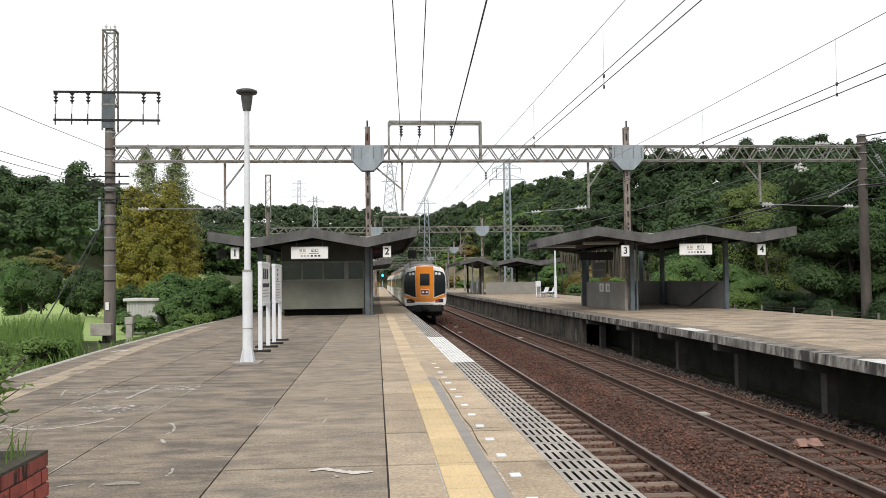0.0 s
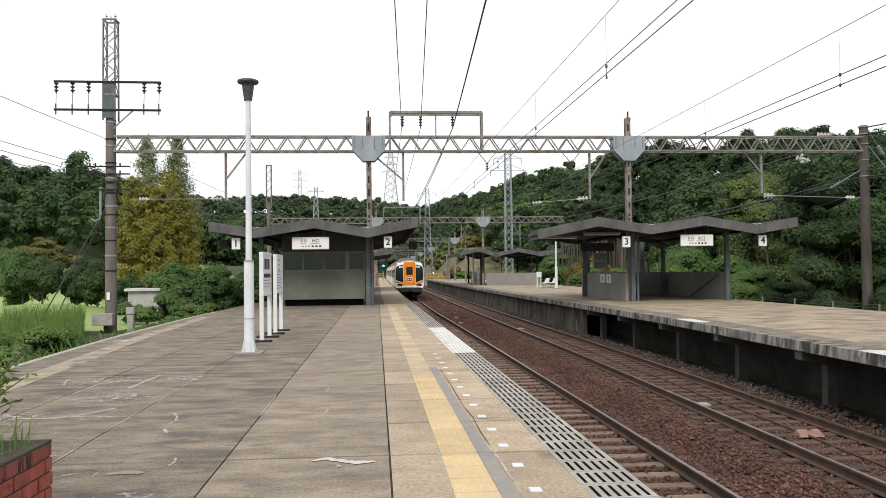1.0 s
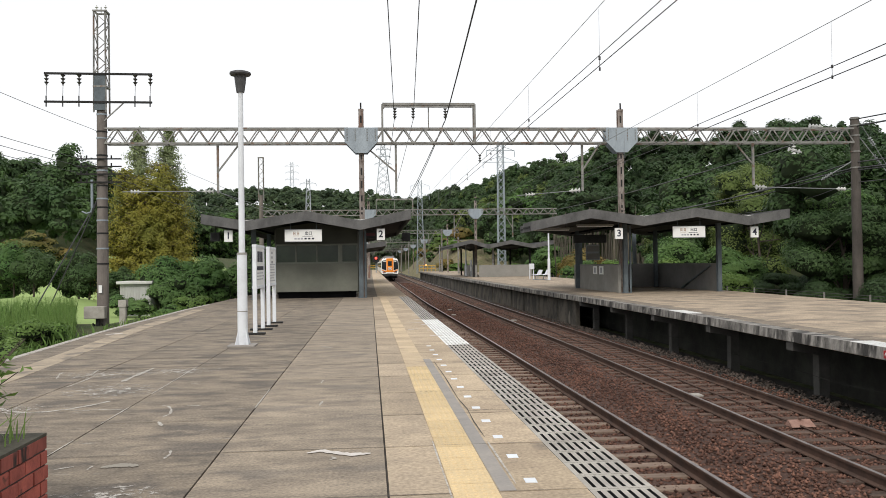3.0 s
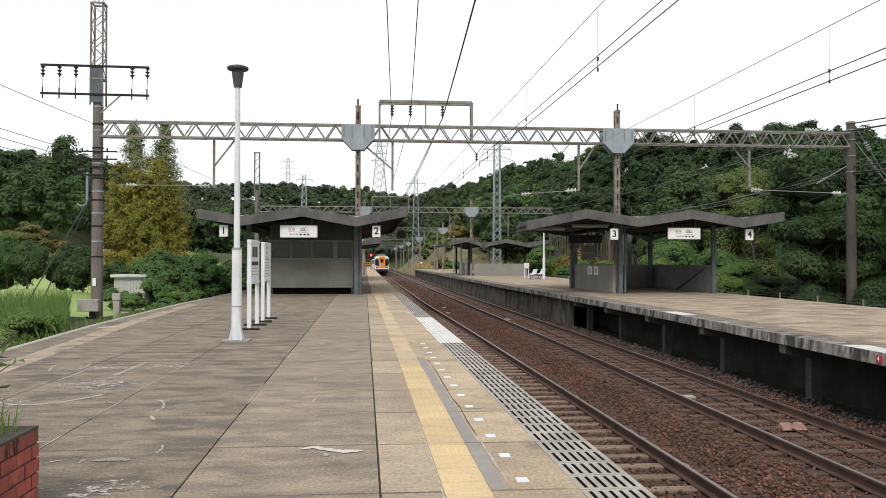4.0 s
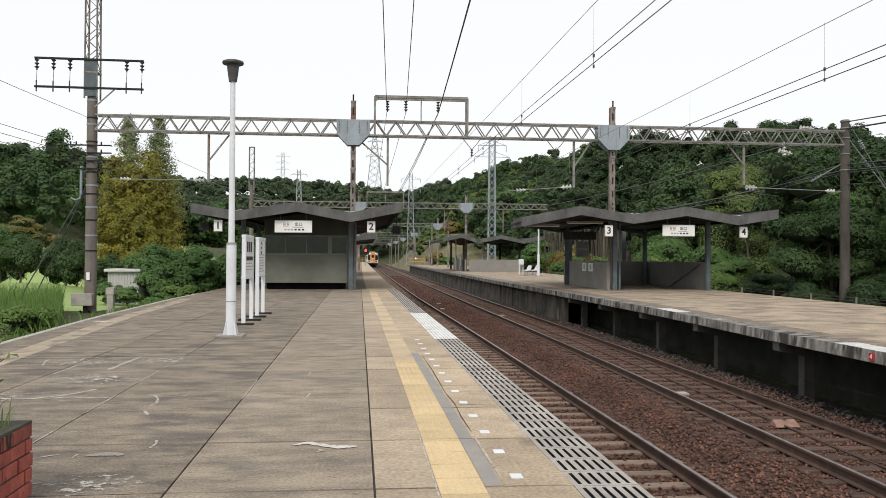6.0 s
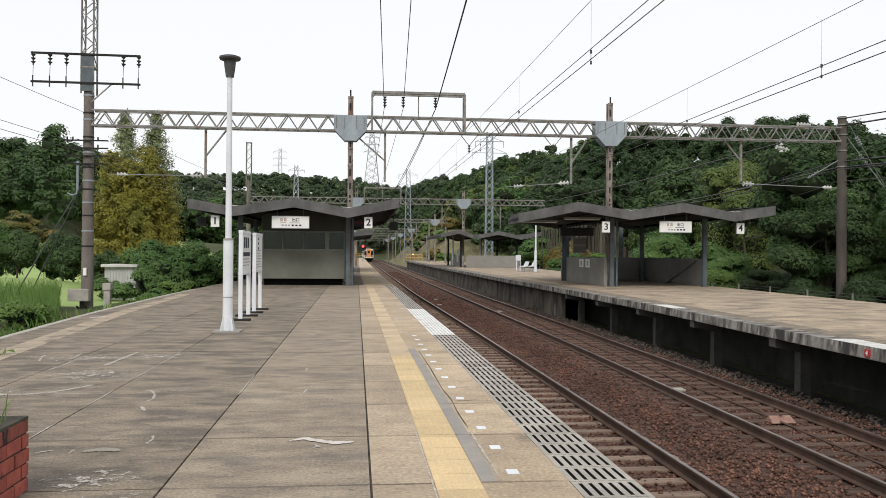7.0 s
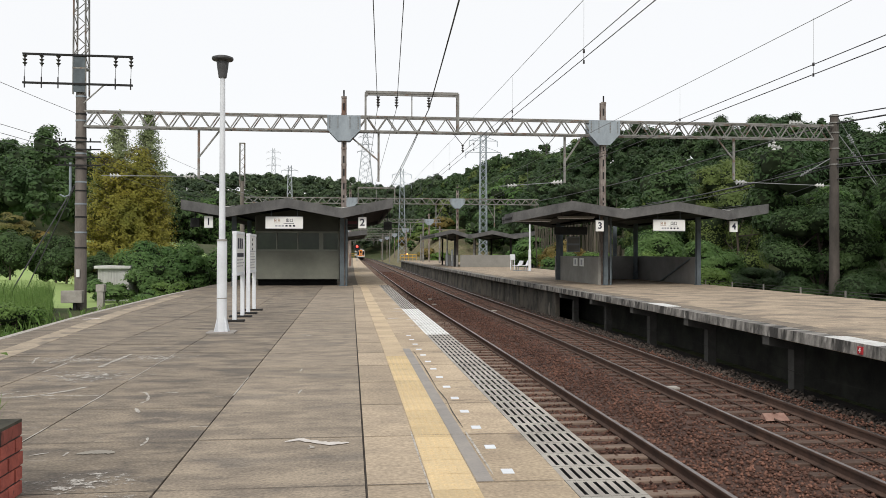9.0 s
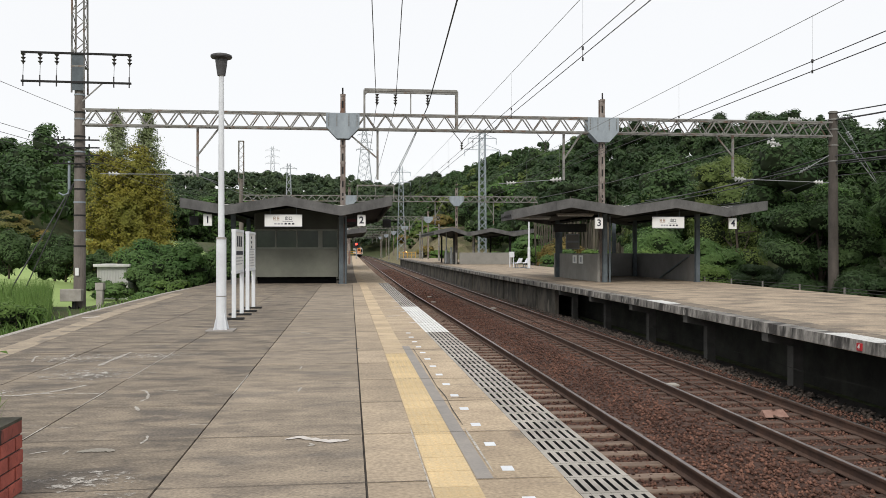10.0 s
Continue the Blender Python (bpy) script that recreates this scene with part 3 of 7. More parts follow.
# cream slabs between tactile line and grating
bm = B()
box(bm, -0.34, 0.272, -SL / 2 + 0.008, SL / 2 - 0.008, -0.06, 0)
CREAM = bpy.data.meshes.new("cream_slab")
bm.to_mesh(CREAM)
bm.free()
CREAM.materials.append(M_cream)
for i in range(-3, 24):
    y = Y0 + SL * (i + 0.5)
    s = new("cream_slab", CREAM)
    s.parent = plat1
    s.matrix_basis = pose(1.135 + (edge1_x(y) - 1.84), y, 0, 0, 0, 0.55)
# tactile blocks
bm = B()
box(bm, -0.155, 0.155, -0.1875, 0.1875, -0.05, 0.004)
for i in range(5):
    for j in range(5):
        cx, cy = (i - 2) * 0.06, (j - 2) * 0.074
        ring = [bm.verts.new((cx + dx, cy + dy, 0.004)) for dx, dy in ((-0.022, 0), (0, -0.022), (0.022, 0), (0, 0.022))]
        tip = [bm.verts.new((cx + dx, cy + dy, 0.010)) for dx, dy in ((-0.012, 0), (0, -0.012), (0.012, 0), (0, 0.012))]
        bm.faces.new(tip)
        for k in range(4):
            bm.faces.new((ring[k], ring[(k + 1) % 4], tip[(k + 1) % 4], tip[k]))
TACT = bpy.data.meshes.new("tactile_block")
bm.to_mesh(TACT)
bm.free()
TACT.materials.append(M_tactile)
bm = B()
box(bm, -0.155, 0.155, -0.187, 0.187, -0.05, 0.006)
TACT2 = bpy.data.meshes.new("tactile_block_flat")
bm.to_mesh(TACT2)
bm.free()
TACT2.materials.append(M_palecream)
for i in range(103):
    y = 0.12 + 0.385 * i
    s = new("tactile_block", TACT if i < 32 else TACT2)
    s.parent = plat1
    s.matrix_basis = pose(0.645 + (edge1_x(y) - 1.84) * 0.9, y, 0, 0, 0, 0.5)
# grating along the edge
bm = B()
for k in range(7):
    x = -0.205 + k * 0.0683
    box(bm, x - 0.0205, x + 0.0205, -0.183, 0.183, -0.12, 0)
for y0, y1 in ((-0.183, -0.14), (0.14, 0.183)):
    box(bm, -0.2, 0.2, y0, y1, -0.119, -0.001)
GRATE = bpy.data.meshes.new("grating_panel")
bm.to_mesh(GRATE)
bm.free()
GRATE.materials.append(M_grate)
GRATE.materials.append(M_black)
# Bar sides go black, which paints the shade inside the slots.
for p in GRATE.polygons:
    p.material_index = 1 if abs(p.normal.z) < 0.5 else 0
GRATEW = GRATE.copy()
GRATEW.materials[0] = M_gratewhite
GRATEW.materials[1] = M_gratewhite
for i in range(105):
    y = 0.1 + 0.37 * i
    s = new("grating_panel", GRATEW if 15.5 < y < 22.5 else GRATE)
    s.parent = plat1
    s.matrix_basis = pose(edge1_x(y) - 0.205, y, 0.0, 0, 0, 0.6)
# Added black plate below the grating, so that its slots look dark.
bm = B()
ribbonless = [[(edge1_x(y) - 0.44, y, -0.25), (edge1_x(y) - 0.005, y, -0.25), (edge1_x(y) - 0.005, y, -0.13), (edge1_x(y) - 0.44, y, -0.13)] for y in np.arange(-2, 40, 3.0)]
loft(bm, ribbonless)
part("slot_backing", bm, M_black, plat1, "black plate added under the grating to darken its slots")
# paved remainder: the strip at the back edge and the far part of the platform
bm = B()


def ribbon(bm, y0, y1, fa, fb, z, step=4.0, thick=0.05):
    n = max(2, int((y1 - y0) / step) + 1)
    loft(bm, [[(fa(y), y, z - thick), (fb(y), y, z - thick), (fb(y), y, z), (fa(y), y, z)] for y in np.linspace(y0, y1, n)])


ribbon(bm, -30, 39.5, left_x, lambda y: -5.37 + side_x(y), -0.002)
tagged(part("back_paving", bm, M_slab, plat1), kind="stuff")
bm = B()
ribbon(bm, 38.85, 228, left_x, lambda y: edge1_x(y) - 1.4, 0.0)
ribbon(bm, -30, -0.33, lambda y: -5.37, lambda y: 0.4, 0.0)
tagged(part("far_paving", bm, M_slab, plat1), kind="stuff")
bm = B()
ribbon(bm, 38.85, 228, lambda y: edge1_x(y) - 1.4, lambda y: edge1_x(y), -0.0)
ribbon(bm, -30, -0.33, lambda y: 0.4, lambda y: edge1_x(y), 0.0)
tagged(part("far_edge_paving", bm, M_cream, plat1), kind="stuff")
bm = B()
ribbon(bm, 41.2, 228, lambda y: edge1_x(y) - 1.38, lambda y: edge1_x(y) - 1.0, 0.006)
tagged(part("far_tactile_line", bm, M_palecream, plat1), kind="stuff")
# grey mortar strip and cream line at the back edge
bm = B()
ribbon(bm, 5.5, 13.2, lambda y: 0.81 + (edge1_x(y) - 1.84), lambda y: 0.925 + (edge1_x(y) - 1.84), 0.003, thick=0.01)
part("mortar_strip", bm, M_patchgrey, plat1)
bm = B()
ribbon(bm, 8, 34, lambda y: left_x(y) + 0.02, lambda y: left_x(y) + 0.16, 0.003, 2, thick=0.01)
part("edge_line", bm, M_chalk, plat1, "worn white edge line")
bm = B()
ribbon(bm, 7, 30, lambda y: left_x(y) + 0.42 + 0.02 * (30 - y), lambda y: left_x(y) + 0.8 + 0.022 * (30 - y), 0.004, 2, thick=0.01)
part("cream_line", bm, M_backline, plat1, "worn cream line near the back edge")
# small white squares
bm = B()
box(bm, -0.042, 0.042, -0.06, 0.06, -0.001, 0.004)
SQ = bpy.data.meshes.new("white_square")
bm.to_mesh(SQ)
bm.free()
SQ.materials.append(M_white)
for i in range(15):
    y = 5.0 + 0.735 * i
    s = new("white_square", SQ)
    s.parent = plat1
    s.matrix_basis = pose(1.065 + (edge1_x(y) - 1.84), y, 0, 0, 0, -2)


def mark(name, pts, w, material=None, seed=1):
    """Ragged painted streak along pts."""
    rg = random.Random(seed)
    bm = B()
    L, R = [], []
    dense = []
    lift = 0.003 + 0.002 * rg.random()
    for (xa, ya), (xb, yb) in zip(pts, pts[1:]):
        for k in range(6):
            dense.append((xa + (xb - xa) * k / 6 + rg.gauss(0, 0.03) * w, ya + (yb - ya) * k / 6 + rg.gauss(0, 0.03) * w))
    dense.append(pts[-1])
    for i, (x, y) in enumerate(dense):
        xa, ya = dense[max(i - 1, 0)]
        xb, yb = dense[min(i + 1, len(dense) - 1)]
        d = Vector((xb - xa, yb - ya)).normalized()
        ww = w * (0.4 + 0.6 * abs(math.sin(i * 0.35 + seed)) * rg.uniform(0.75, 1.15)) * (0.4 if i in (0, len(dense) - 1) else 1)
        L.append(bm.verts.new((x - d.y * ww, y + d.x * ww, lift)))
        R.append(bm.verts.new((x + d.y * ww, y - d.x * ww, lift)))
    for i in range(len(L) - 1):
        bm.faces.new((R[i], R[i + 1], L[i + 1], L[i]))
    return part(name, bm, material or M_chalk, plat1)




def patch(name, pts, w, material, seed):
    """Ragged flat patch along pts, which run in x."""
    rg = random.Random(seed)
    bm = B()
    n = 26
    xs = np.linspace(pts[0][0], pts[-1][0], n)
    mid = np.interp(xs, [p[0] for p in pts], [p[1] for p in pts])
    rows = []
    for k in range(n):
        q = math.sin(math.pi * (k + 0.4) / n) ** 0.5
        rows.append((bm.verts.new((xs[k], mid[k] - w * q * rg.uniform(0.6, 1.15), 0.004)), bm.verts.new((xs[k], mid[k] + w * q * rg.uniform(0.6, 1.15), 0.004))))
    for a, b in zip(rows, rows[1:]):
        bm.faces.new((a[0], b[0], b[1], a[1]))
    return part(name, bm, material, plat1)


patch("white_patch", [(-0.57, 6.8), (-0.46, 6.88), (-0.35, 6.79), (-0.21, 6.7), (-0.05, 6.72)], 0.06, M_oldpaint, 2)
mark("chalk_mark", [(-0.36, 6.65), (-0.33, 6.58), (-0.37, 6.55)], 0.018, seed=3)
for i, (pts, w) in enumerate((([(-3.41, 11.4), (-3.41, 11.75), (-3.39, 12.26), (-3.37, 12.86)], 0.04),
                            ([(-4.44, 11.88), (-4.59, 12.39), (-4.6, 12.55)], 0.02),
                            ([(-4.1, 12.36), (-4.15, 12.61), (-4.16, 12.77)], 0.02),
                            ([(-3.93, 9.23), (-3.74, 9.15), (-3.53, 9.17), (-3.33, 9.32), (-3.16, 9.55), (-3.06, 9.78)], 0.035),
                            ([(-3.39, 9.27), (-3.15, 9.18), (-2.96, 9.2), (-2.73, 9.19)], 0.022),
                            ([(-2.37, 9.36), (-2.28, 9.29), (-2.2, 9.08), (-2.15, 8.82), (-2.18, 8.65)], 0.016),
                            ([(-2.16, 8.4), (-2.07, 8.16)], 0.02),
                            ([(-1.72, 7.06), (-1.69, 6.93), (-1.7, 6.77)], 0.013),
                            ([(-2.2, 6.48), (-2.2, 6.6)], 0.014),
                            ([(-2.46, 6.52), (-2.34, 6.6)], 0.014),
                            ([(-3.99, 11.01), (-3.97, 11.38), (-3.98, 11.92)], 0.015),
                            ([(-1.46, 7.47), (-1.28, 7.46)], 0.012),
                            ([(-2.09, 9.31), (-1.93, 9.27)], 0.014),
                            ([(-1.01, 15.57), (-0.79, 15.35)], 0.03),
                            ([(-0.7, 11.03), (-0.71, 10.77)], 0.015),
                            ([(-0.62, 9.06), (-0.6, 9.35)], 0.014),
                            ([(0.95, 7.05), (0.96, 5.65)], 0.01), ([(0.48, 7.1), (0.49, 5.0)], 0.01))):
    mark("chalk_mark", pts, w, seed=10 + i)
for i, pts in enumerate(([(0.91, 12.9), (0.93, 11.0), (0.925, 9.3), (0.955, 8.6), (0.94, 7.9), (0.95, 7.2)], [(0.95, 8.5), (1.2, 8.55), (1.4, 8.48)], [(0.1, 12.95), (-1.0, 12.93), (-2.5, 12.96)])):
    mark("crack", pts, 0.007, M_joint, seed=40 + i)
for i, (xa, ya, yb) in enumerate(((-2.70, 5.4, 7.6), (-2.70, 10.2, 12.9), (-2.70, 8.3, 9.4), (-1.30, 9.0, 10.4))):
    mark("joint_filler", [(xa + side_x(ya), ya), (xa + side_x((ya + yb) / 2), (ya + yb) / 2), (xa + side_x(yb), yb)], 0.009, None, 60 + i)
rg = random.Random(91)
CLUSTERS = ((-2.95, 12.35, 0.75, 0.5), (-3.95, 12.2, 0.9, 0.5), (-3.3, 10.6, 0.8, 0.7), (-1.8, 5.72, 0.45, 0.3), (-4.2, 9.3, 0.9, 0.45), (-1.5, 5.2, 0.4, 0.25))
for xc_, yc_, sx_, sy_ in CLUSTERS:
    bm = B()
    bm.faces.new([bm.verts.new((math.cos(k * math.tau / 24), math.sin(k * math.tau / 24), 0)) for k in range(24)])
    ob = part("worn_paint", bm, M_flake, plat1, "worn remains of white paint")
    ob.matrix_basis = Matrix.Translation((xc_, yc_, 0.0045 + 0.0004 * rg.random())) @ Matrix.Diagonal((sx_, sy_, 1, 1))
mark("crack", [(-2.3, 12.95), (-3.2, 12.9), (-4.6, 12.94), (-6.0, 12.9)], 0.016, M_joint, 61)
patch("pale_stain", [(-2.12, 6.55), (-1.98, 6.60), (-1.84, 6.56)], 0.07, M_palestain, 62)
mark("tar_spot", [(0.02, 12.98), (0.05, 12.9)], 0.03, M_black, 51)
mark("white_patch", [(0.75, 19.2), (1.05, 19.3)], 0.08, M_oldpaint, 52)
for i, (x, y, w) in enumerate(((1.28, 17.4, 0.06), (1.3, 18.9, 0.08), (1.27, 20.6, 0.09), (1.2, 22.6, 0.1), (1.22, 24.5, 0.1))):
    mark("white_patch", [(x - 0.12, y), (x, y + 0.06), (x + 0.13, y - 0.03)], w, M_oldpaint, 70 + i)
mark("white_patch", [(0.78, 21.4), (1.3, 21.4)], 0.04, M_oldpaint, 53)
mark("white_patch", [(-6.2, 19.5), (-5.9, 19.8)], 0.1, M_oldpaint, 54)
# dirt packed in the cross joints
for i in range(-2, 12):
    y = Y0 + SL * i
    if 3.0 < y < 30:
        deep = i in (1, 2, 6)
        mark("joint_dirt", ([(max(left_x(y) + 0.9, -6.5), y - 0.02), (-2.7, y - 0.01), (-1.3, y)] if deep else [(0.0, y)]) + [(0.05, y + 0.005), (1.35, y + 0.01)], 0.004 + 0.0002 * y, M_joint, 120 + i)
# dark gravel verge beyond the back edge
bm = B()
loft(bm, [[(left_x(y) - 0.02, y, -0.12), (left_x(y) - 0.75, y, -0.35), (left_x(y) - 2.2, y, -1.7), (left_x(y) - 0.02, y, -1.7)] for y in (-10, 6, 12, 16, 21, 26, 30, 36, 44)])
tagged(part("verge", bm, M_drygravel), "dark gravel slope beside the platform", "verge", kind="structure")

# ---- opposite platform ----
RIGHT_Y = [-30, 5, 25, 39, 90, 160]
RIGHT_X = [17.0, 17.0, 17.05, 17.3, 18.0, 16.5]


def right_x(y):
    return float(np.interp(y, RIGHT_Y, RIGHT_X))


ys = [-30, 0, 8, 12, 16, 20, 24, 28, 32, 36, 42, 50, 60, 75, 90, 110, 130, 160]
bm = B()
loft(bm, [[(edge2_x(y) + 0.14, y, -0.24), (right_x(y), y, -0.24), (right_x(y), y, -0.0), (edge2_x(y) + 0.14, y, 0.0)] for y in ys])
M_plat2 = mat("pale brown platform paving", (0.43, 0.34, 0.245), (0.25, 0.205, 0.155), 1.3, 25, 0.86, stretch=(0.7, 1.0, 1), grain=1.3, lo=0.38, hi=0.62, plain=True, spots=[((0.17, 0.138, 0.108), 1.1, 0.54, 0.75), ((0.14, 0.115, 0.09), 4.0, 0.62, 0.7)])
plat2 = tagged(part("platform_opposite", bm, M_plat2), "raised concrete platform on columns with stained edge", "platform", kind="structure")
bm = B()
loft(bm, [[(edge2_x(y) + 0.01, y, -0.205), (edge2_x(y) + 0.40, y, -0.205), (edge2_x(y) + 0.40, y, 0.004), (edge2_x(y) + 0.02, y, 0.004)] for y in ys])
part("platform_edge", bm, M_deckedge, plat2, "stained concrete edge beam")
for y in (13.0, 13.4, 13.8, 14.2, 23.0, 23.4, 23.8, 24.2):
    s = new("white_panel", GRATEW)
    s.parent = plat2
    s.matrix_basis = pose(edge2_x(y) + 0.27, y, 0.010)
bm = B()
ribbon(bm, 4, 150, lambda y: edge2_x(y) + 0.44, lambda y: edge2_x(y) + 0.95, 0.004, thick=0.02)
part("edge_paving", bm, M_slab, plat2, "dark worn paving along the edge")
bm = B()
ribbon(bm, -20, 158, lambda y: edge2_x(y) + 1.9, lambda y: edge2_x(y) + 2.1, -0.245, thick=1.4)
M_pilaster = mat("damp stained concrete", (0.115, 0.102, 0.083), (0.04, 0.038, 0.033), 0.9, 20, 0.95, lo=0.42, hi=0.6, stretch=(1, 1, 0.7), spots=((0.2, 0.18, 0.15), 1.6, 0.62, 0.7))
part("under_wall", bm, M_underwall, plat2, "wall under the platform, coloured dark for shade")
bm = B()
ribbon(bm, 36.5, 158, lambda y: edge2_x(y) + 0.2, lambda y: edge2_x(y) + 0.4, -0.26, thick=1.4)
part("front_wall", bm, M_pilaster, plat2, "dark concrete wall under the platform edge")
for k in range(28):
    y = 40 + 4.2 * k
    bm = B()
    box(bm, edge2_x(y) + 0.15, edge2_x(y) + 0.3, y - 0.1, y + 0.1, -1.6, -0.26)
    part("pilaster", bm, M_pilaster, plat2)
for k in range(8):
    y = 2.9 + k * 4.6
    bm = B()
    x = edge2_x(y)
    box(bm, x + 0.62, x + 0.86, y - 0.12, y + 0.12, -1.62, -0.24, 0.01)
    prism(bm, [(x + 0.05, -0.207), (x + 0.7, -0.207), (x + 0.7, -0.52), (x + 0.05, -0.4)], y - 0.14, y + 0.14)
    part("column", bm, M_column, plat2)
bm = B()
for z in (-0.95,):
    tube_pts(bm, [(edge2_x(y) + 0.6, y, z + 0.03 * math.sin(y * 1.48)) for y in np.arange(6, 60, 2.0)], 0.008, 3)
part("under_cable", bm, M_underwall, plat2)

# ---- shelters ----


def roof_band(outline, depth, thick):
    """Closed x, z outline of a folded roof: outline is its top line."""
    return outline + [(x, z - thick) for x, z in reversed(outline)]


def folded_roof(parent, top, y0, y1, fascia=0.42):
    bm = B()
    prism(bm, roof_band(top, 0, fascia), y0, y0 + 0.14)
    part("fascia", bm, M_fascia, parent, "weathered dark concrete fascia")
    bm = B()
    prism(bm, roof_band(top, 0, fascia), y1 - 0.14, y1)
    part("fascia", bm, M_fascia, parent)
    bm = B()
    inner = [(top[0][0] + 0.11, top[0][1])] + list(top[1:-1]) + [(top[-1][0] - 0.11, top[-1][1])]
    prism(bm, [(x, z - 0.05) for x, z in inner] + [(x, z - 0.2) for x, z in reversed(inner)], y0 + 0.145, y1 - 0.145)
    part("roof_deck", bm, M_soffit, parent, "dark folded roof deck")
    for x, z in (top[0], top[-1]):
        bm = B()
        s = 1 if x == top[0][0] else -1
        box(bm, min(x, x + 0.1 * s), max(x, x + 0.1 * s), y0 + 0.14, y1 - 0.14, z - fascia, z + 0.0)
        part("side_fascia", bm, M_fascia, parent)
    for (xa, za), (xb, zb) in zip(top, top[1:]):
        n = max(1, round(abs(xb - xa) / 1.3))
        for k in range(n + 1):
            x, z = xa + (xb - xa) * k / n, za + (zb - za) * k / n
            bm = B()
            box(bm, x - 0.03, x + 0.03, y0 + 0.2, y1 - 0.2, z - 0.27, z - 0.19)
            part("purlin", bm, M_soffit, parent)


def h_column(parent, x, y, h, material=None, w=0.2):
    bm = B()
    box(bm, x - w / 2, x + w / 2, y - w / 2, y - w / 2 + 0.02, 0, h)
    box(bm, x - w / 2, x + w / 2, y + w / 2 - 0.02, y + w / 2, 0, h)
    box(bm, x - 0.012, x + 0.012, y - w / 2 + 0.02, y + w / 2 - 0.02, 0, h)
    box(bm, x - w * 0.75, x + w * 0.75, y - w * 0.75, y + w * 0.75, 0, 0.025)
    part("column", bm, material or M_steelblue, parent)


def exit_sign(x0, x1, z0, z1, y, roof_z):
    t = thing("exit_sign", "white hanging exit sign with dark lettering", "sign", "exit signs", at=((x0 + x1) / 2, y, z0))
    w, h = x1 - x0, z1 - z0
    bm = B()
    box(bm, -w / 2, w / 2, 0, 0.09, 0, h, 0.012)
    part("panel", bm, M_sign, t)
    bm = B()
    for a, b, c, d in ((-w / 2, w / 2, -0.02, 0.0), (-w / 2, w / 2, h, h + 0.02)):
        box(bm, a, b, -0.006, 0.096, c, d)
    part("frame", bm, M_inkgrey, t)
    text_mesh("lettering", "出口", 0.165, M_ink, t, pose(w * 0.14, -0.003, h * 0.68))
    for dx in (-0.08, 0.08):
        bm = B()
        x = -w * 0.19 + dx
        for a, b, c, d in ((-0.05, 0.05, 0.78, 0.83), (-0.05, -0.025, 0.56, 0.78), (0.025, 0.05, 0.56, 0.78), (-0.02, 0.02, 0.60, 0.72)):
            box(bm, x + a, x + b, -0.005, 0, h * c, h * d)
        part("pictogram", bm, M_inkorange, t)
    part("base_bar", box(B(), -w * 0.19 - 0.13, -w * 0.19 + 0.13, -0.005, 0, h * 0.45, h * 0.49), M_inkorange, t)
    bm = B()
    box(bm, -0.02 * w, 0.26 * w, -0.004, 0, h * 0.42, h * 0.46)
    for k in range(3):
        box(bm, (0.03 + 0.1 * k) * w, (0.09 + 0.1 * k) * w, -0.004, 0, h * 0.16, h * 0.3)
    part("small_lettering", bm, M_ink, t)
    bm = B()
    for k in range(3):
        box(bm, (-0.24 + 0.085 * k) * w, (-0.18 + 0.085 * k) * w, -0.004, 0, h * 0.16, h * 0.3)
    part("small_symbol", bm, M_inkgrey, t)
    for dx in (-w * 0.35, w * 0.35):
        bm = B()
        rod(bm, (dx, 0.045, h), (dx, 0.045, roof_z - z0), 0.015, seg=6)
        part("hanger", bm, M_steelblue, t)


def number_sign(digit, x, z, y, roof_z):
    t = thing("platform_number_sign", "white square sign with dark number " + digit, "sign", "platform numbers", at=(x, y, z))
    bm = B()
    box(bm, -0.18, 0.18, 0, 0.12, -0.25, 0.25, 0.01)
    part("panel", bm, M_sign, t)
    text_mesh("number", digit, 0.42, M_ink, t, pose(0, -0.003, 0.0))
    bm = B()
    rod(bm, (0, 0.06, 0.25), (0, 0.06, roof_z - z), 0.018, seg=6)
    part("hanger", bm, M_steelblue, t)


# shelter on the near platform
sh = thing("platform_shelter", "dark platform shelter with folded roof and glazed wall", "shelter", "platform shelters")
TOP2 = [(-7.44, 3.80), (-5.50, 3.49), (-2.94, 3.90), (-0.61, 3.47), (1.62, 3.93)]
folded_roof(sh, TOP2, 36.0, 57.0)
for y in (38.1, 43.5, 49.0, 54.5):
    for x in (-0.62, -5.5):
        h_column(sh, x, y, 3.2)
WY = 38.35
bm = B()
box(bm, -4.55, -0.78, WY, WY + 0.1, 0.31, 1.62)
part("lower_panel", bm, M_shelwall, sh, "plain grey green lower panel")
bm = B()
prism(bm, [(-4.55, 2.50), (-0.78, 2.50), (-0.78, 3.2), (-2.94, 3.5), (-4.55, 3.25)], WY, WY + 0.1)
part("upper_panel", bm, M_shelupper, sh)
# Near-black board, set back behind the gap below the panel.
bm = B()
box(bm, -4.5, -0.87, WY + 0.45, WY + 0.5, 0.0, 0.6)
part("kick_board", bm, M_blackboard, sh, "black base board")
bm = B()
for z0, z1 in ((1.60, 1.68), (2.44, 2.52)):
    box(bm, -4.56, -0.77, WY - 0.03, WY + 0.08, z0, z1)
for x in (-4.52, -3.62, -2.66, -1.66, -1.52, -0.80):
    box(bm, x - 0.03, x + 0.03, WY - 0.028, WY + 0.078, 1.67, 2.45)
part("window_frame", bm, M_olive, sh)
part("mullion", box(B(), -1.635, -1.545, WY - 0.02, WY + 0.07, 1.68, 2.44), M_olive, sh)
